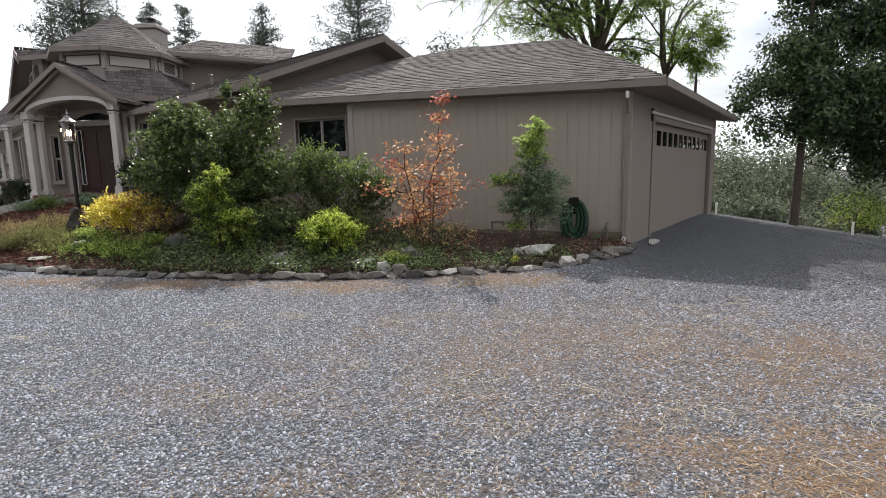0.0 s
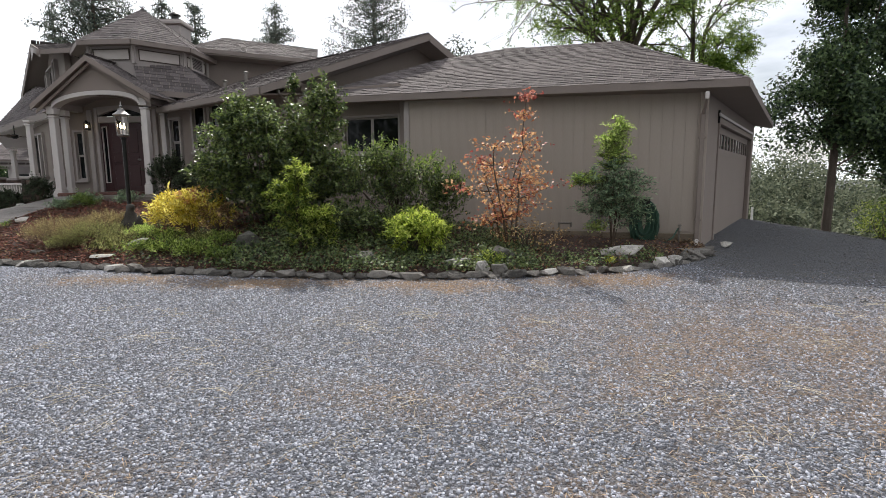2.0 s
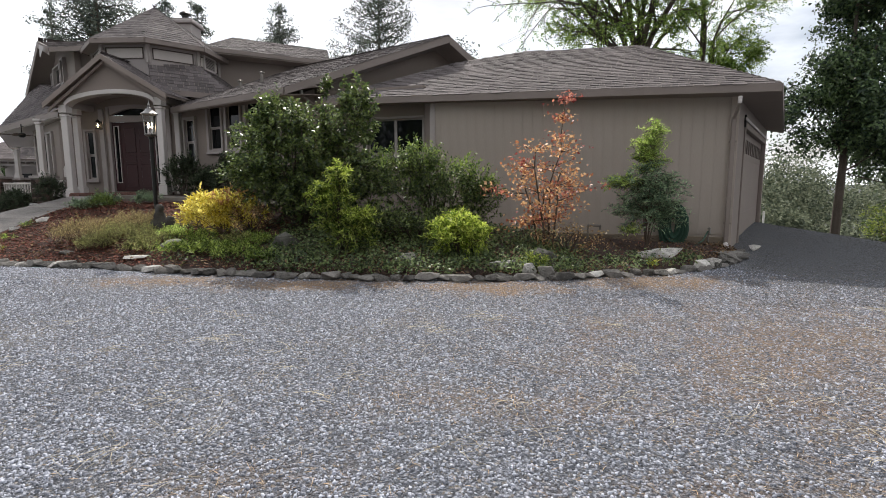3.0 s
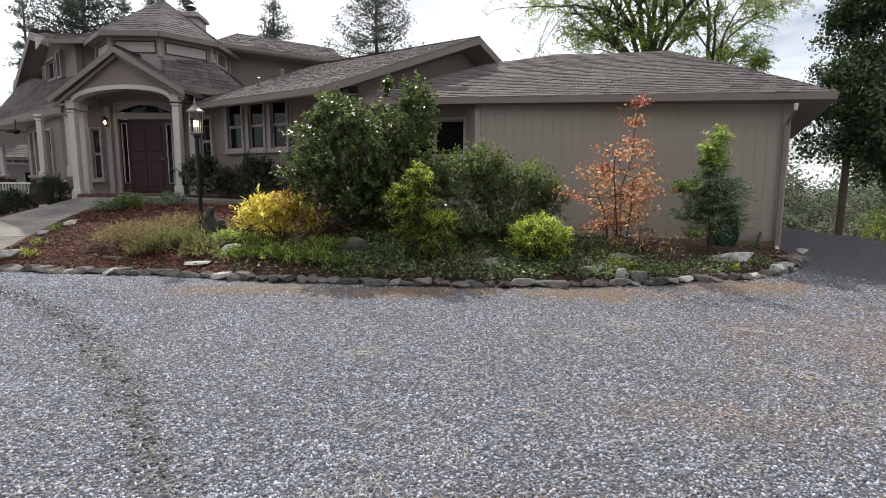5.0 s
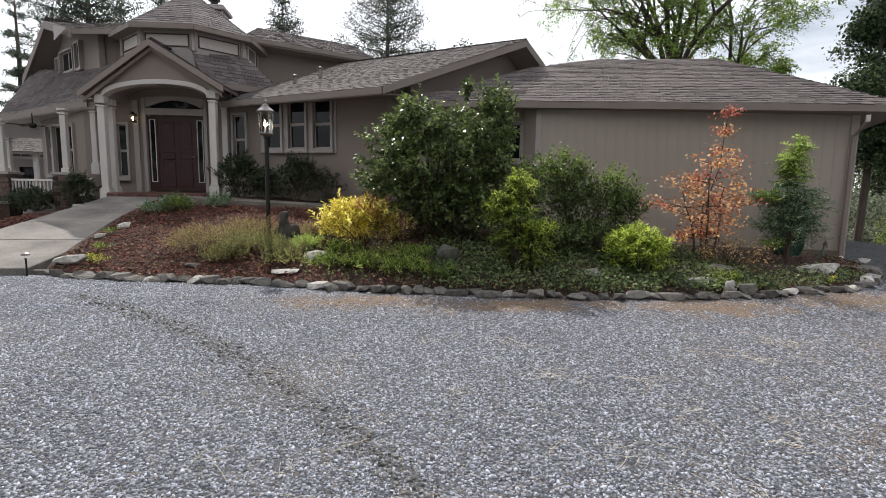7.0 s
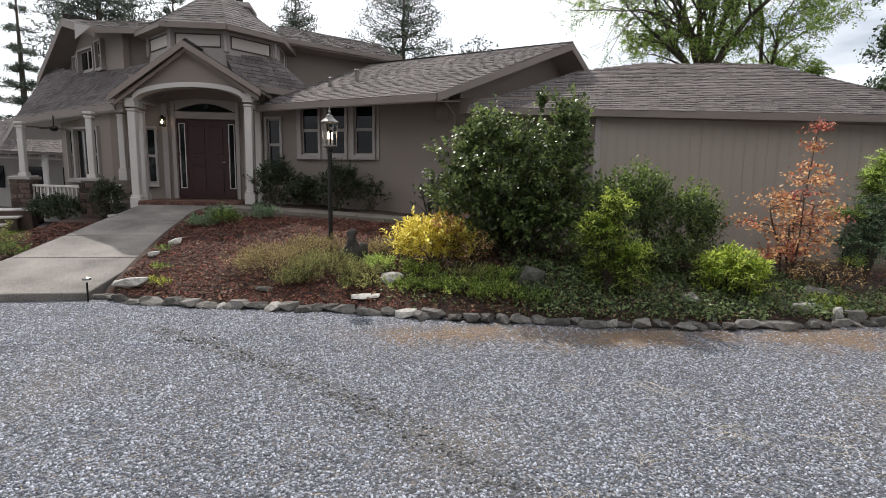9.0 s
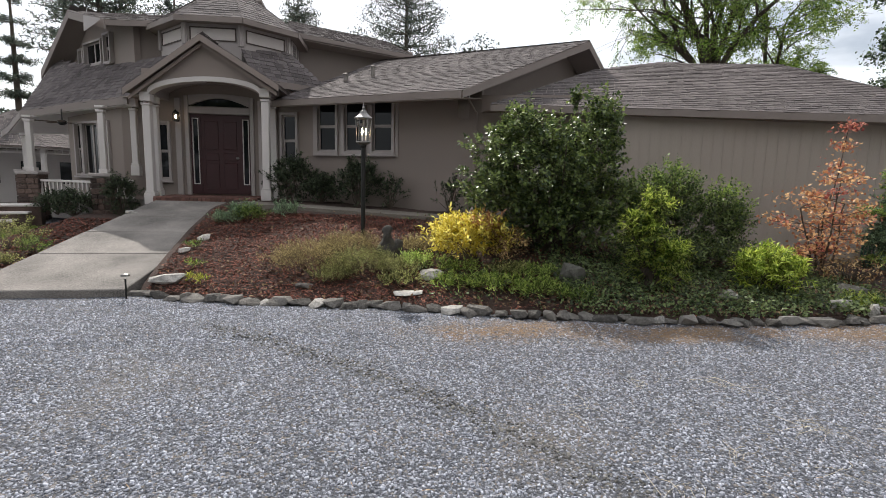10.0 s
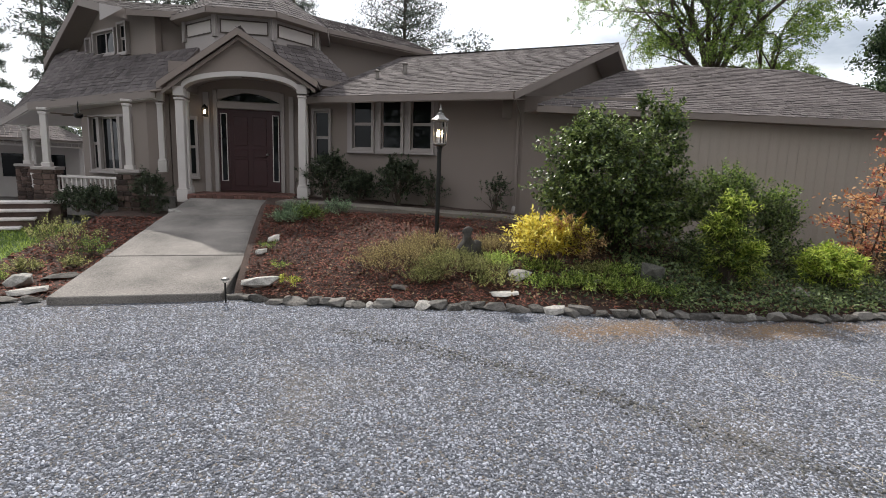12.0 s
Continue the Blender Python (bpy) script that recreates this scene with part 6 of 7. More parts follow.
# limbs reaching past 11 m are out of view, added to cast shade
locust((5.6, 19.0, -0.3), [
    ((0, 0, -0.5), (-0.1, 0, 5.6), [(-3.6, -0.3, 7.0), (-2.4, 0.2, 9.2), (-0.4, 0.1, 10.0), (1.3, -0.2, 8.8), (-3.0, 0.4, 8.2), (0.9, 0.6, 7.6), (-0.9, 0.2, 13.5), (1.0, 0.3, 13.0), (-2.0, -0.4, 12.0), (0.1, -0.8, 11.5)], 0.17),
    ((2.3, 0.2, -0.5), (2.4, 0.1, 5.0), [(1.6, 0.1, 8.6), (3.2, 0.2, 9.0), (3.1, 0, 7.0), (2.4, -0.3, 12.6)], 0.12),
    ((3.5, 0.4, -0.5), (3.5, 0.1, 4.9), [(3.7, 0, 6.2)], 0.05)], 302)


def woods(name, rows, seed, mat, label, leaf=0.35, per=14):
    rs = np.random.RandomState(seed)
    P, N = [], []
    for x, y, z, r, h in rows:
        lob = [(x + rs.uniform(-0.4, 0.4) * r, y + rs.uniform(-0.4, 0.4) * r, z + h * rs.uniform(0.25, 0.8), r * rs.uniform(0.4, 0.8), r * rs.uniform(0.4, 0.8), h * rs.uniform(0.18, 0.3)) for _ in range(6)]
        c, p, nn = crown_points(lob, 120, per, 0.13 * r, rs, 0.5)
        P.append(p)
        N.append(nn)
    me = leaf_mesh(name, np.vstack(P), np.vstack(N), leaf, leaf * 0.5, mat, rs)
    return tagged(put(name, me), label, "woods", "", "stuff")


rw = random.Random(9)
woods("far_round_tree", [(-0.4, 32, 5.4, 1.5, 4.2)], 406, L_CONIFER, "distant round tree crown above the roofs", 0.2)
woods("hillside_woods", [(x, y + rw.uniform(-3, 3), -3.2 - 0.05 * max(0, x - 14), rw.uniform(2.4, 3.8), rw.uniform(6.0, 9.0)) for x in range(9, 39, 3) for y in (30, 38, 48)], 401, L_WOODS, "brush and trees down the slope, green paled for haze", 0.24, 22)
woods("near_brush", [(x, y, ground_z(x, y) - 0.6, rw.uniform(0.9, 1.5), rw.uniform(1.2, 2.2)) for x, y in ((12.5, 21), (14, 23), (16, 22), (18.5, 23), (21, 22), (10.5, 24), (24, 24), (13, 26), (17, 27))], 402, L_WOODS, "brush beyond the driveway edge, green paled for haze", 0.2)
# unseen trees added to dim skylight on the house and darken window reflections
woods("forest_behind", [(x, (-16 if x < 2 else -24) + rw.uniform(-3, 3), -0.8, rw.uniform(3.5, 5), rw.uniform(16, 23) if x < 2 else rw.uniform(10, 15)) for x in range(-48, 44, 4)], 403, L_TREE, "unseen trees behind the camera, added to cut skylight", 0.6)
# foliage added only to cover bright sky below the veranda roof
woods("garden_hedge", [(x, 34 + rw.uniform(-1, 1), 0.0, 1.8, 3.4) for x in range(-34, -12, 2)], 405, L_TREE, "dark filler foliage behind the gazebo, closing a sky gap", 0.25)
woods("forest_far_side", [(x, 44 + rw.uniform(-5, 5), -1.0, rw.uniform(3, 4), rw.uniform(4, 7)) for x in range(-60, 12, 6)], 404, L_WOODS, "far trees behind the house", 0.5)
shrub("yellow_green_bush", (13.2, 16.6, ground_z(13.2, 16.6)), [(0, 0, 0.7, 0.8, 0.7, 0.6), (0.7, 0.2, 0.6, 0.6, 0.6, 0.5)], 150, 14, 0.1, 0.11, 0.035, L_LIGHT, "light yellow-green bush at the driveway edge", seed=410, stems=14, r0=0.02)

# ---- garage side door ----
def garage_door():
    ln, m = run(GB, GC)
    d = thing("garage_door", label="wide taupe sectional garage door with a row of small panes", category="garage door", kind="structure")
    d.matrix_world = m
    x0, x1, z0, z1 = 0.65, 6.11, 0.0, 2.40
    rows = 4
    h = (z1 - z0) / rows
    for k in range(rows):
        za, zb = z0 + k * h + 0.0005, z0 + (k + 1) * h - 0.0005
        if k < rows - 1:
            part("section", boxes((x0, x1, -0.12, -0.08, za, zb), bevel=0.003), M_WALL, d)
        else:
            n, w = 12, (x1 - x0) / 12
            cuts = [(x0, x1, -0.12, -0.08, za, za + 0.14), (x0, x1, -0.12, -0.08, zb - 0.14, zb)]
            cuts += [(x0 + i * w - (0.05 if i else 0), x0 + i * w + 0.05, -0.12, -0.08, za + 0.14, zb - 0.14) for i in range(n)] + [(x1 - 0.05, x1, -0.12, -0.08, za + 0.14, zb - 0.14)]
            sec = part("section", boxes(*cuts), M_WALL, d)
            for i in range(n):
                part("pane", boxes((x0 + i * w + 0.05, x0 + (i + 1) * w - 0.05, -0.105, -0.098, za + 0.14, zb - 0.14)), M_GLASS, sec)
    part("door_trim", boxes((x0 - 0.12, x0, -0.06, 0.03, z0, z1 + 0.12), (x1, x1 + 0.12, -0.06, 0.03, z0, z1 + 0.12), (x0, x1, -0.06, 0.03, z1, z1 + 0.12), bevel=0.008), M_WALL, d)
    part("header_bar", boxes((x0 + 0.1, x1 + 0.3, 0.03, 0.06, z1 + 0.13, z1 + 0.19), bevel=0.01), M_WHITE, d)
    part("hinge", boxes((x1 + 0.16, x1 + 0.2, 0.0, 0.04, 2.4, 2.65)), M_METAL, d)


garage_door()
ln_g, m_g = run(GC, GL)
front = bpy.data.objects["wall_garage_front"]
rs_b = random.Random(12)
board_me = bpy.data.meshes.new("board")
bm = boxes((0, 0.197, 0.002, 0.007, 0.0, 2.62), bevel=0.0015)
bm.to_mesh(board_me)
bm.free()
board_me.materials.append(M_SIDING)
nb = int((ln_g - 0.2) / 0.2)
for i in range(nb):
    put("board", board_me, front, pose(0.14 + i * 0.2, rs_b.uniform(0, 0.003), 0.3 + 0.02 * rs_b.random()))
part("corner_board", boxes((-0.03, 0.11, -0.1, 0.03, -0.02, 2.95), bevel=0.006), M_SIDING, front)
part("edge_board", boxes((ln_g - 0.1, ln_g + 0.02, -0.1, 0.03, -0.02, 3.0), bevel=0.006), M_TRIM, front)
part("foot_board", boxes((0.1, ln_g - 0.1, 0.0, 0.045, 0.02, 0.27), bevel=0.01), material("weathered_foot_board", (0.16, 0.125, 0.09), var=0.35, streak=(0.5, 4, 4), fine=40, bump=0.4), front)


def downspout(parent_m, z0, z1, reach, label):
    """A downspout: outlet box under the eave, sloping elbow, pipe down the wall, foot elbow. y is outwards."""
    t = thing("downspout", label=label, category="downspout")
    t.matrix_world = parent_m
    part("outlet", boxes((-0.03, 0.03, reach - 0.03, reach + 0.03, z1 + 0.05, z1 + 0.17), bevel=0.006), M_WHITE, t)
    e = bmesh.new()
    tube(e, (0, reach, z1 + 0.06), (0, 0.05, z1 - 0.16), 0.028, 0.028, 8)
    part("elbow", e, M_WALL, t)
    part("pipe", boxes((-0.038, 0.038, 0.012, 0.075, z0 + 0.12, z1 - 0.14), bevel=0.01), M_WALL, t)
    f = bmesh.new()
    tube(f, (0, 0.045, z0 + 0.14), (0, 0.2, z0 + 0.03), 0.04, 0.045, 8)
    part("foot", f, M_WHITE, t)
    for z in (z0 + 0.5, z1 - 0.6):
        part("strap", boxes((-0.055, 0.055, 0.0, 0.085, z, z + 0.03)), M_WALL, t)


downspout(m_g @ pose(0.06, 0.02, 0), 0.02, 2.62, 0.42, "taupe downspout with a white outlet at the garage corner")
ln_w, m_w = run(WC, WL)
downspout(m_w @ pose(0.12, 0.0, 0), 0.85, 3.28, 0.62, "taupe downspout at the middle wing corner")


# ---- hose reel, spigot, pipes ----
M_HOSE = material("green_hose", (0.03, 0.075, 0.048), rough=0.5, var=0.25, bump=0.05)
M_PVC = material("white_pvc", (0.72, 0.70, 0.66), rough=0.5, var=0.08, bump=0.03)
M_PIPE = material("galvanised_pipe", (0.20, 0.18, 0.16), rough=0.5, metal=0.6, var=0.3, bump=0.1)


def hose():
    t = thing("garden_hose", label="coiled green garden hose hung on the garage wall", category="hose")
    t.matrix_world = m_g @ pose(0.98, 0.02, 0.0)
    part("hanger", boxes((-0.09, 0.09, 0.0, 0.16, 0.76, 0.79), (-0.09, 0.09, 0.14, 0.16, 0.76, 0.93), (-0.03, 0.03, 0.0, 0.02, 0.6, 0.9), bevel=0.005), M_METAL, t)
    rr = random.Random(4)
    for k in range(17):
        bm = bmesh.new()
        n, w, h, y = 26, 0.05 + 0.0135 * k, 0.2 + 0.0155 * k, 0.03 + 0.022 * (k % 5) + rr.uniform(0, 0.01)
        pts = [Vector((w * math.sin(a) * (1 + 0.05 * rr.uniform(-1, 1)), y, 0.52 - 0.004 * k + h * math.cos(a))) for a in [2 * math.pi * i / n for i in range(n)]]
        for a, b in zip(pts, pts[1:] + pts[:1]):
            tube(bm, a, b, 0.014, 0.014, 6)
        part("coil", bm, M_HOSE, t)
    bm = bmesh.new()
    pts = [Vector((0.15, 0.1, 0.25)), Vector((-0.1, 0.3, 0.12)), Vector((-0.35, 0.4, 0.13)), Vector((-0.5, 0.25, 0.22)), Vector((-0.6, 0.1, 0.38))]
    for a, b in zip(pts, pts[1:]):
        tube(bm, a, b, 0.013, 0.013, 6)
    part("lead", bm, M_HOSE, t)


hose()


def spigot():
    t = thing("spigot", label="grey spigot pipe beside the downspout", category="tap")
    t.matrix_world = m_g @ pose(0.36, 0.03, 0.0)
    bm = bmesh.new()
    tube(bm, (0, 0.04, 0.0), (0, 0.04, 0.4), 0.016)
    tube(bm, (0, 0.02, 0.4), (0, 0.14, 0.4), 0.016)
    tube(bm, (0, 0.14, 0.42), (0, 0.18, 0.33), 0.018)
    part("pipe", bm, M_PIPE, t)
    part("wheel", lathe(bmesh.new(), [(0.005, 0.42), (0.035, 0.43), (0.035, 0.445), (0.005, 0.455)], 10, (0, 0.1, 0)), M_PIPE, t)
    t2 = thing("vent_pipe", label="bent dark pipe rising from the bed", category="pipe")
    t2.matrix_world = m_g @ pose(2.55, 0.35, 0.0)
    bm = bmesh.new()
    tube(bm, (0, 0, 0.0), (0, 0, 0.46), 0.022)
    tube(bm, (0.012, 0, 0.455), (-0.24, 0, 0.46), 0.022)
    tube(bm, (-0.23, 0, 0.47), (-0.23, 0, 0.38), 0.022)
    part("pipe", bm, M_PIPE, t2)


spigot()

# ---- lamp post ----
def lamp_post(at):
    t = thing("lamp_post", at, "black lamp post with a clear glass lantern", "street lamp")
    part("post", lathe(bmesh.new(), [(0.055, -0.15), (0.055, 0.05), (0.04, 0.08), (0.036, 0.3), (0.036, 1.62), (0.05, 1.64), (0.05, 1.68)], 14), M_METAL, t, smooth=False)
    lan = put("lantern", None, t)
    part("base_plate", lathe(bmesh.new(), [(0.04, 1.66), (0.11, 1.69), (0.12, 1.71), (0.11, 1.72)], 6), M_STEEL, lan)
    for i in range(6):
        a = math.pi / 3 * i
        part("bar", tube(bmesh.new(), (0.105 * math.cos(a), 0.105 * math.sin(a), 1.71), (0.125 * math.cos(a), 0.125 * math.sin(a), 2.07), 0.007, 0.007, 5), M_STEEL, lan)
    for i in range(6):
        bm = bmesh.new()
        a, b = math.pi / 3 * i, math.pi / 3 * (i + 1)
        bm.faces.new([bm.verts.new((r * math.cos(q), r * math.sin(q), z)) for q, r, z in ((a, 0.103, 1.72), (b, 0.103, 1.72), (b, 0.122, 2.06), (a, 0.122, 2.06))])
        g = part("pane", bm, M_CLEAR, lan)
        g.visible_shadow = False
    part("hood", lathe(bmesh.new(), [(0.15, 2.07), (0.15, 2.085), (0.09, 2.13), (0.06, 2.16), (0.055, 2.19), (0.02, 2.2), (0.018, 2.22), (0.028, 2.24), (0.012, 2.27), (0.004, 2.33)], 12), M_STEEL, lan)
    for i in range(3):
        a = 2.1 * i
        part("candle", lathe(bmesh.new(), [(0.012, 1.72), (0.012, 1.82)], 8, (0.04 * math.cos(a), 0.04 * math.sin(a), 0)), M_WHITE, lan)
        part("bulb", lathe(bmesh.new(), [(0.006, 1.82), (0.016, 1.85), (0.014, 1.89), (0.003, 1.93)], 8, (0.04 * math.cos(a), 0.04 * math.sin(a), 0)), M_BULB, lan)


lamp_post((-7.26, 10.08, 0.50))


def figurine():
    bm = bmesh.new()
    lathe(bm, [(0.17, 0.0), (0.18, 0.08), (0.14, 0.16), (0.15, 0.22), (0.1, 0.3), (0.07, 0.36), (0.06, 0.4), (0.075, 0.45), (0.07, 0.5), (0.03, 0.54)], 10)
    lathe(bm, [(0.1, 0.0), (0.12, 0.1), (0.09, 0.2), (0.05, 0.3), (0.02, 0.33)], 8, (0.16, 0.02, 0))
    for v in bm.verts:
        v.co += Vector((noise.noise(v.co * 9), noise.noise(v.co * 9 + Vector((5, 0, 0))), 0)) * 0.06
    ob = part("garden_figurine", bm, material("dark_weathered_stone", (0.05, 0.044, 0.038), rough=0.9, var=0.6, scale=9, fine=50, bump=0.8), None, "", pose(-6.9, 9.5, bed_z(-6.9, 9.5) - 0.02), smooth=True)
    tagged(ob, "small weathered stone garden figurine among heather", "figurine")


figurine()


def path_light(x, y):
    t = thing("path_light", (x, y, ground_z(x, y)), "small stake path light with a steel cap", "lamp", "path lights")
    part("stake", tube(bmesh.new(), (0, 0, -0.05), (0, 0, 0.26), 0.012), M_METAL, t)
    part("lens", lathe(bmesh.new(), [(0.022, 0.26), (0.028, 0.3)], 10), M_CLEAR, t)
    part("cap", lathe(bmesh.new(), [(0.055, 0.3), (0.05, 0.325), (0.015, 0.34)], 12), M_STEEL, t)


path_light(-10.36, 8.82)
path_light(-5.35, 8.2)

# ---- driveway edge ----
def pvc(x, y, z, dx, h, label):
    t = thing("pvc_pipe", (x, y, z), label, "pipe")
    bm = bmesh.new()
    tube(bm, (0, 0, -0.2), (0, 0, h), 0.032, 0.032, 8)
    part("riser", bm, M_PVC, t)
    if dx:
        part("run", tube(bmesh.new(), (0, 0, h * 0.5), (dx, -0.1, h * 0.4), 0.032, 0.032, 8), M_PVC, t)


pvc(8.45, 15.9, 0.15, 0.0, 0.25, "short white pipe stub at the garage end")
pvc(11.9, 14.9, ground_z(11.9, 14.9), 0.0, 0.38, "white marker pipe at the driveway edge")
pvc(11.9, 13.6, ground_z(11.9, 13.6), 0.9, 0.4, "white drain pipe lying at the driveway edge")

# ---- left of the house: steps, lawn, gazebo ----
steps = thing("porch_steps", label="treads whitened for sunlight on dark risers up to the veranda", category="steps", kind="structure")
for k in range(4):
    base = pose(-16.35 + 0.12 * k, 14.75 + 0.4 * k, 0.05 + 0.165 * k, 0, 0, 18)
    part("riser", boxes((-0.8, 0.8, 0.02, 0.5, -0.4, 0.12)), M_PIER, steps, m=base)
    # white paint stands in for sunlight, which the house blocks here
    part("tread", boxes((-0.85, 0.85, -0.05, 0.55, 0.12, 0.17), bevel=0.012), M_WHITE, steps, "tread whitened in place of sunlight", m=base)


def lawn():
    verts, faces = [], []
    xs, ys = np.linspace(-26, -13.9, 20), np.linspace(11.4, 15.0, 12)
    for y in ys:
        for x in xs:
            verts.append((x, y, 0.05 + 0.02 * max(0, y - 11)))
    for j in range(11):
        for i in range(19):
            faces.append((j * 20 + i, j * 20 + i + 1, (j + 1) * 20 + i + 1, (j + 1) * 20 + i))
    m = material("lawn_soil", (0.05, 0.09, 0.02), var=0.4, fine=50, bump=0.5)
    tagged(put("lawn", mesh_of("lawn", verts, faces, m, True)), "small mown green lawn", "lawn", "", "structure")
    rs = np.random.RandomState(6)
    p = np.array([(rs.uniform(-17.5, -13.9), rs.uniform(11.5, 16), 0) for _ in range(9000)])
    p[:, 2] = 0.06 + 0.02 * np.maximum(0, p[:, 1] - 11) + 0.03
    tagged(put("grass", leaf_mesh("grass", p, rs.normal(size=(len(p), 3)) * [1, 1, 0.2], 0.09, 0.012, L_GRASSY, rs, -3)), "mown green grass blades", "grass", "", "stuff")


lawn()


def gazebo(at):
    t = thing("gazebo", at, "distant white gazebo with a shallow shingle roof", "gazebo", kind="structure")
    R, n = 3.0, 8
    e = [(R * 1.15 * math.cos(2 * math.pi * i / n), R * 1.15 * math.sin(2 * math.pi * i / n), 2.5) for i in range(n)]
    for i in range(n):
        roof_face(t, [e[i], e[(i + 1) % n], (0, 0, 4.1)], 500 + i, th=0.08, ex=0.2)
        a = 2 * math.pi * i / n
        x, y = R * math.cos(a), R * math.sin(a)
        part("post", boxes((x - 0.08, x + 0.08, y - 0.08, y + 0.08, -0.5, 2.5), bevel=0.01), M_WHITE, t)
        b = 2 * math.pi * (i + 1) / n
        ln, m = run((x, y), (R * math.cos(b), R * math.sin(b)))
        part("frieze", boxes((0, ln, -0.04, 0.04, 2.2, 2.26), (0, ln, -0.04, 0.04, 2.38, 2.46)), M_WHITE, t, m=m)
        for k in range(7):
            part("spindle", boxes(((k + 0.5) * ln / 7 - 0.02, (k + 0.5) * ln / 7 + 0.02, -0.02, 0.02, 2.26, 2.38)), M_WHITE, t, m=m)
        if i != 6:
            part("rail", boxes((0, ln, -0.04, 0.04, 0.75, 0.82), (0, ln, -0.04, 0.04, 0.05, 0.12)), M_WHITE, t, m=m)
    # paler paint replaces the light missing on this wall
    part("back_wall", boxes((-2.7, 2.7, 0.9, 1.05, 0.0, 2.4)), M_WHITE, t, "tan inner wall, paled to look lit")
    for x in (-1.7, 0.0, 1.6):
        part("window", boxes((x - 0.4, x + 0.4, 0.86, 0.9, 0.9, 1.9), bevel=0.01), M_GLASS, t, "dark window")
    part("deck", lathe(bmesh.new(), [(R * 1.05, -0.6), (R * 1.05, 0.02)], 8), M_CONC, t)


gazebo((-22.0, 27.5, -0.05))

fan = thing("ceiling_fan", (-15.1, 17.25, 3.1), "brown ceiling fan under the veranda roof", "fan")
part("rod", tube(bmesh.new(), (0, 0, -0.2), (0, 0, 0.1), 0.015), M_METAL, fan)
part("motor", lathe(bmesh.new(), [(0.04, -0.18), (0.1, -0.2), (0.1, -0.28), (0.05, -0.32)], 12), M_METAL, fan)
for k in range(5):
    part("blade", boxes((0.12, 0.6, -0.06, 0.06, -0.25, -0.24), bevel=0.003), M_STEM, fan, m=pose(0, 0, 0, 8, 0, 72 * k))

# roof vents on the middle wing
for x, y, z in ((-6.9, 15.7, 4.4), (-7.6, 15.9, 4.2)):
    v = part("roof_vent", lathe(bmesh.new(), [(0.05, -0.3), (0.05, 0.07), (0.075, 0.08), (0.075, 0.11), (0.02, 0.13)], 10), M_PIPE, None, m=pose(x, y, z))
    tagged(v, "short grey roof vent pipe", "vent pipe", "roof vents")

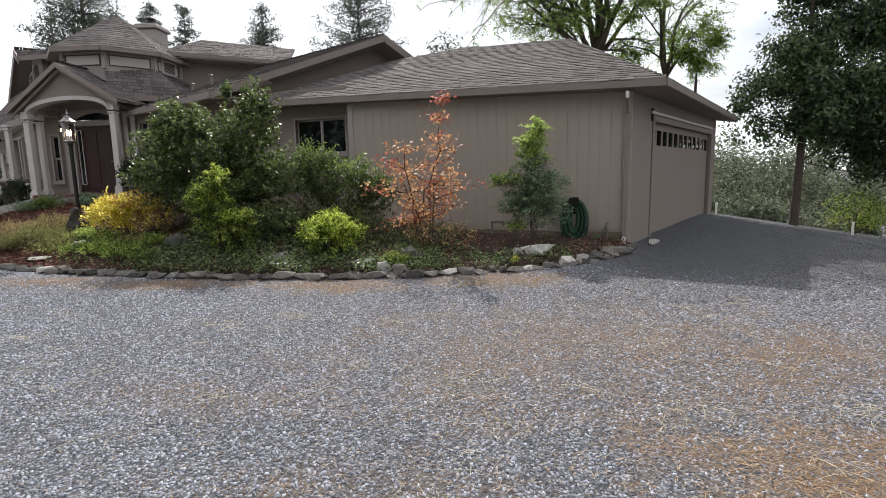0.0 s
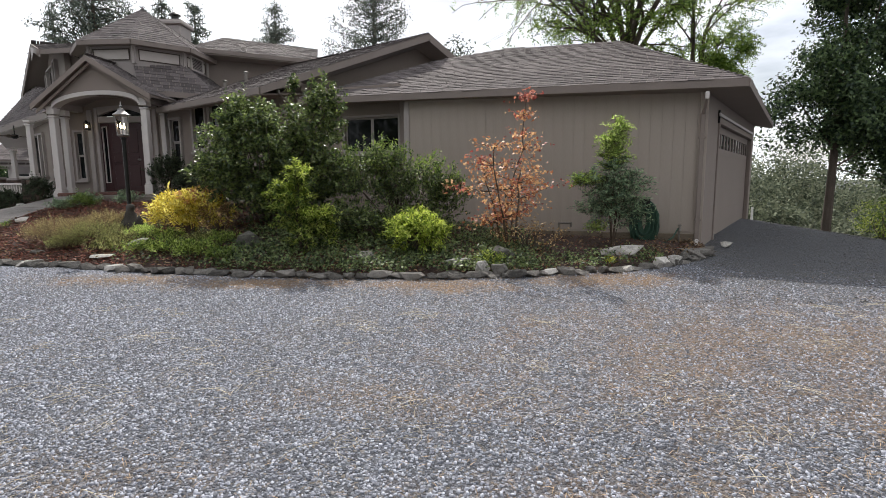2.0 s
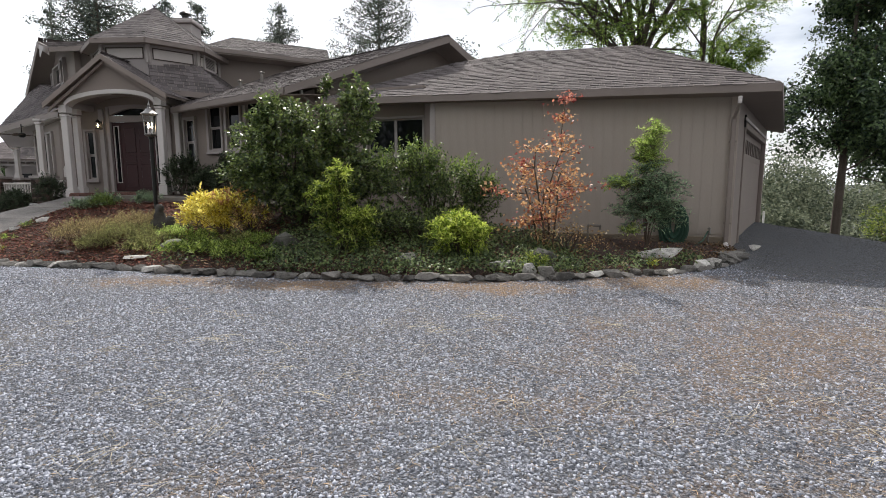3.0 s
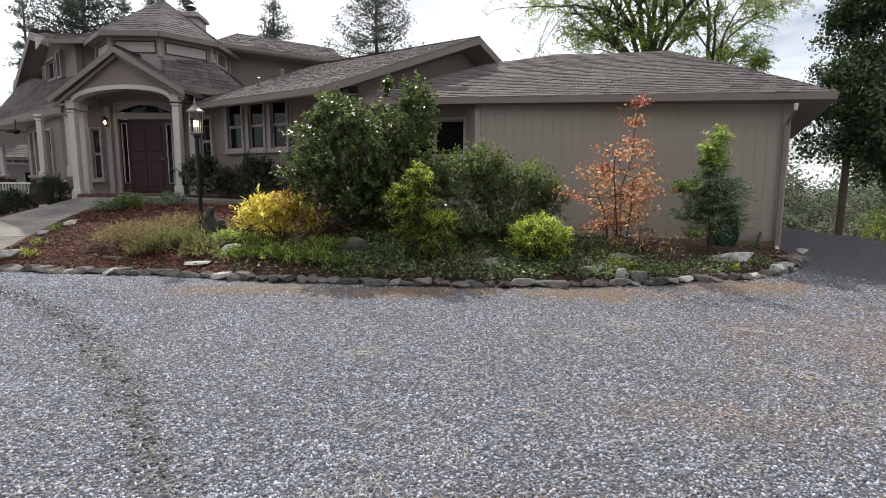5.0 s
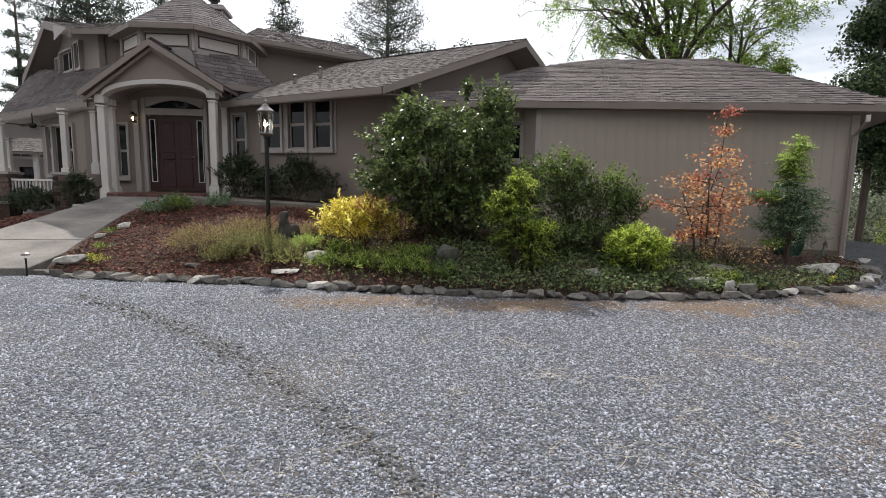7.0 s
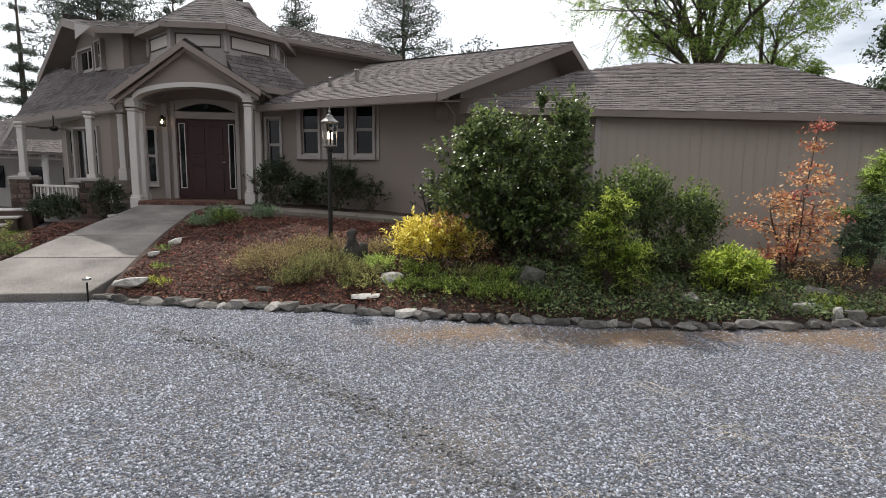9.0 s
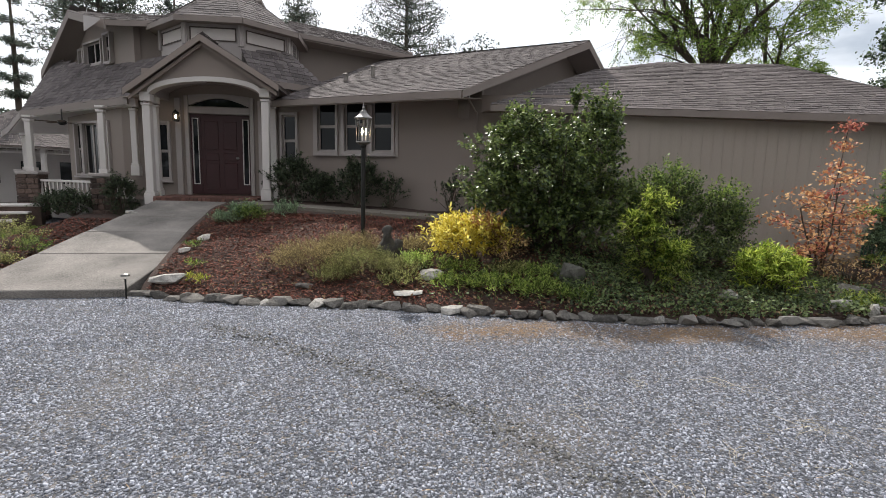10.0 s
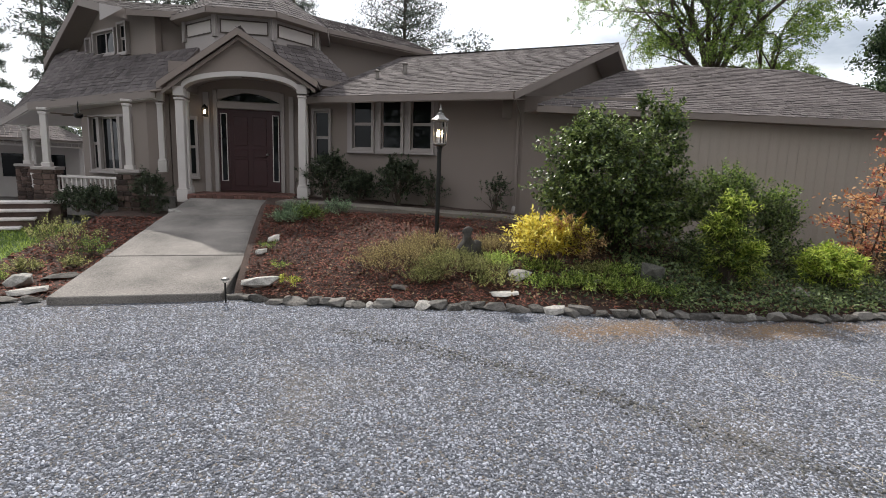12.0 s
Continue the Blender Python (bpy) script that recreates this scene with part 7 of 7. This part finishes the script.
# ---- loose stones and needles on the gravel ----
def pebbles(n, size, area, seed, name, mat, rut=False):
    rs = np.random.RandomState(seed)
    if rut:
        a = 0.36 + 0.62 * rs.uniform(0, 1, n) ** 1.6
        r = 12.62 + rs.normal(size=n) * 0.085
        x, y = -16 + r * np.cos(a), -3.1 + r * np.sin(a)
    else:
        x, y = rs.uniform(area[0], area[1], n), area[2] + (area[3] - area[2]) * rs.uniform(0, 1, n) ** 1.35
        first = np.interp(x, [-13, -9, -5, 0, 5], [3.7, 3.7, 2.8, 2.0, 2.0]) - 1.5 * rs.uniform(0, 1, n) ** 3
        y = first + (y - area[2]) / (area[3] - area[2]) * (area[3] - first)
        far = (np.abs(np.hypot(x + 16.0, y + 3.1) - 12.62) > 0.08 + 0.06 * rs.uniform(0, 1, n)) | (rs.uniform(0, 1, n) < 0.4)
        lit = np.max([np.exp(-(((x - c[0]) / c[2]) ** 2 + ((y - c[1]) / c[3]) ** 2)) * c[4] for c in LITTER], axis=0)
        far &= rs.uniform(0, 1, n) > lit * 0.92
        # pale stones thinned out inside the painted shade of the side drive
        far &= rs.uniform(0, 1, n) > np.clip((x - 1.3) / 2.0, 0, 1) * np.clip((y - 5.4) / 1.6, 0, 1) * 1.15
        keep = far & (y < np.interp(x, [p[0] for p in EDGE], [p[1] for p in EDGE]) - 0.1)
        x, y = x[keep], y[keep]
    n = len(x)
    s = size * rs.uniform(0.5, 1.5, n) ** 1.3
    # a crushed stone: an uneven four-sided block with a tilted top
    a = rs.uniform(0, 6.28, n)[:, None] + np.array([0, 1.571, 3.142, 4.712])[None] + rs.uniform(-0.45, 0.45, (n, 4))
    squash = rs.uniform(0.42, 0.9, (n, 1))
    low, top = s[:, None] * rs.uniform(1.0, 1.35, (n, 4)), s[:, None] * rs.uniform(0.7, 1.25, (n, 4))
    z = np.array([ground_z(p, q) + 0.02 * noise.noise((p * 0.6, q * 0.6, 3)) for p, q in zip(x, y)])
    tilt = rs.uniform(-0.38, 0.38, (n, 2)) * s[:, None]
    hgt = s[:, None] * rs.uniform(0.2, 0.75, (n, 1)) + tilt[:, :1] * np.cos(a) + tilt[:, 1:] * np.sin(a)
    turn = rs.uniform(0, 3.14, (n, 1))
    out = np.empty((n, 8, 3))
    for k, (r, h) in enumerate(((low, -0.004 + 0 * hgt), (top, hgt + 0.001))):
        u, w = r * np.cos(a), r * np.sin(a) * squash
        out[:, 4 * k:4 * k + 4, 0] = x[:, None] + u * np.cos(turn) - w * np.sin(turn)
        out[:, 4 * k:4 * k + 4, 1] = y[:, None] + u * np.sin(turn) + w * np.cos(turn)
        out[:, 4 * k:4 * k + 4, 2] = z[:, None] + h
    quads = np.array([[4, 5, 6, 7], [0, 1, 5, 4], [1, 2, 6, 5], [2, 3, 7, 6], [3, 0, 4, 7]])
    idx = (np.arange(n)[:, None, None] * 8 + quads[None]).reshape(-1)
    me = bpy.data.meshes.new(name)
    me.vertices.add(n * 8)
    me.vertices.foreach_set("co", out.reshape(-1))
    me.loops.add(len(idx))
    me.loops.foreach_set("vertex_index", idx.astype(np.int32))
    me.polygons.add(n * 5)
    me.polygons.foreach_set("loop_start", np.arange(0, n * 20, 4, dtype=np.int32))
    me.update()
    me.materials.append(mat)
    return put(name, me)


tagged(pebbles(158000, 0.0083, (-13, 5.5, 1.7, 8.8), 21, "loose_gravel", M_PEBBLE), "loose angular grey gravel stones", "gravel", "", "stuff")
M_RUT = material("dark_rut_stone", (0.115, 0.11, 0.10), rough=0.8, var=0.5, island=1.0, bump=0.2)
tagged(pebbles(2000, 0.0105, None, 22, "rut_gravel", M_RUT, True), "darker gravel stones thrown up along a wheel rut", "gravel", "", "stuff")


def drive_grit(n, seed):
    """Compacted stones over the side drive, their colour darkened to carry its shade."""
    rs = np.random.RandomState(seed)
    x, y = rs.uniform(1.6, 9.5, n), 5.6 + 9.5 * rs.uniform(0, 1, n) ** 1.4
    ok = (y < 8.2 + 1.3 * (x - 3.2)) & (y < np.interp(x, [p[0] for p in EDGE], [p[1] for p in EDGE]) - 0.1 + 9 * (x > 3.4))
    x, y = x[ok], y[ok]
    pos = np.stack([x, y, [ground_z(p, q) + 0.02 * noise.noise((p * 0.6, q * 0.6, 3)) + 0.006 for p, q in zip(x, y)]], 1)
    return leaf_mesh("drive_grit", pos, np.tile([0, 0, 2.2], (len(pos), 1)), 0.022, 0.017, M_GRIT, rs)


M_GRIT = material("shade_toned_grit", (0.15, 0.145, 0.142), rough=0.85, color2=(0.085, 0.082, 0.08), island=1.0, bump=0.2)
tagged(put("drive_grit", drive_grit(16000, 31)), "compacted grit and litter on the side drive, darkened for shade", "gravel", "", "stuff")


def needles(n, seed):
    rs = np.random.RandomState(seed)
    P = []
    for cx, cy, rx, ry, amt in LITTER:
        k = int(n * rx * ry * amt / 4)
        P.append(np.stack([cx + rs.normal(size=k) * rx * 0.6, cy + rs.normal(size=k) * ry * 0.6], 1))
    P.append(np.stack([rs.uniform(-12, 5.5, n // 5), rs.uniform(1.8, 7.5, n // 5)], 1))
    P = np.vstack(P)
    P = P[P[:, 1] < np.interp(P[:, 0], [p[0] for p in EDGE], [p[1] for p in EDGE]) - 0.08]
    z = np.array([ground_z(x, y) + 0.02 * noise.noise((x * 0.6, y * 0.6, 3)) + 0.012 for x, y in P])
    pos = np.column_stack([P, z])
    return leaf_mesh("dry_needles", pos, np.tile([0, 0, 6.0], (len(pos), 1)), 0.075, 0.0032, M_STRAW, rs)


tagged(put("dry_needles", needles(9000, 23)), "scattered dry orange pine needles on the gravel", "needles", "", "stuff")


def straws(n, seed):
    """Wisps of long dry grass lying bent on the gravel."""
    rs = np.random.RandomState(seed)
    A, B = [], []
    for _ in range(n):
        cx, cy = rs.uniform(-6.5, 3.8), rs.uniform(2.4, 5.6)
        head = rs.uniform(0, 6.28)
        for _ in range(rs.randint(2, 9)):
            p = np.array([cx + rs.normal() * 0.07, cy + rs.normal() * 0.05, ground_z(cx, cy) + 0.02])
            a, bend = head + rs.normal() * 0.6, rs.normal() * 0.25
            step = rs.uniform(0.03, 0.075)
            for k in range(4):
                q = p + np.array([math.cos(a) * step, math.sin(a) * step, 0.012 * (1.5 - k) * rs.uniform(0.3, 1)])
                A.append(p)
                B.append(q)
                p, a = q, a + bend
    return twig_mesh("dry_grass", np.array(A), np.array(B), 0.0017, M_HAY)


M_HAY = material("bleached_grass_straw", (0.55, 0.48, 0.35), rough=0.8, var=0.25, island=0.5, bump=0)
tagged(put("dry_grass", straws(110, 51)), "wisps of bleached dry grass lying on the gravel", "dry grass", "", "stuff")
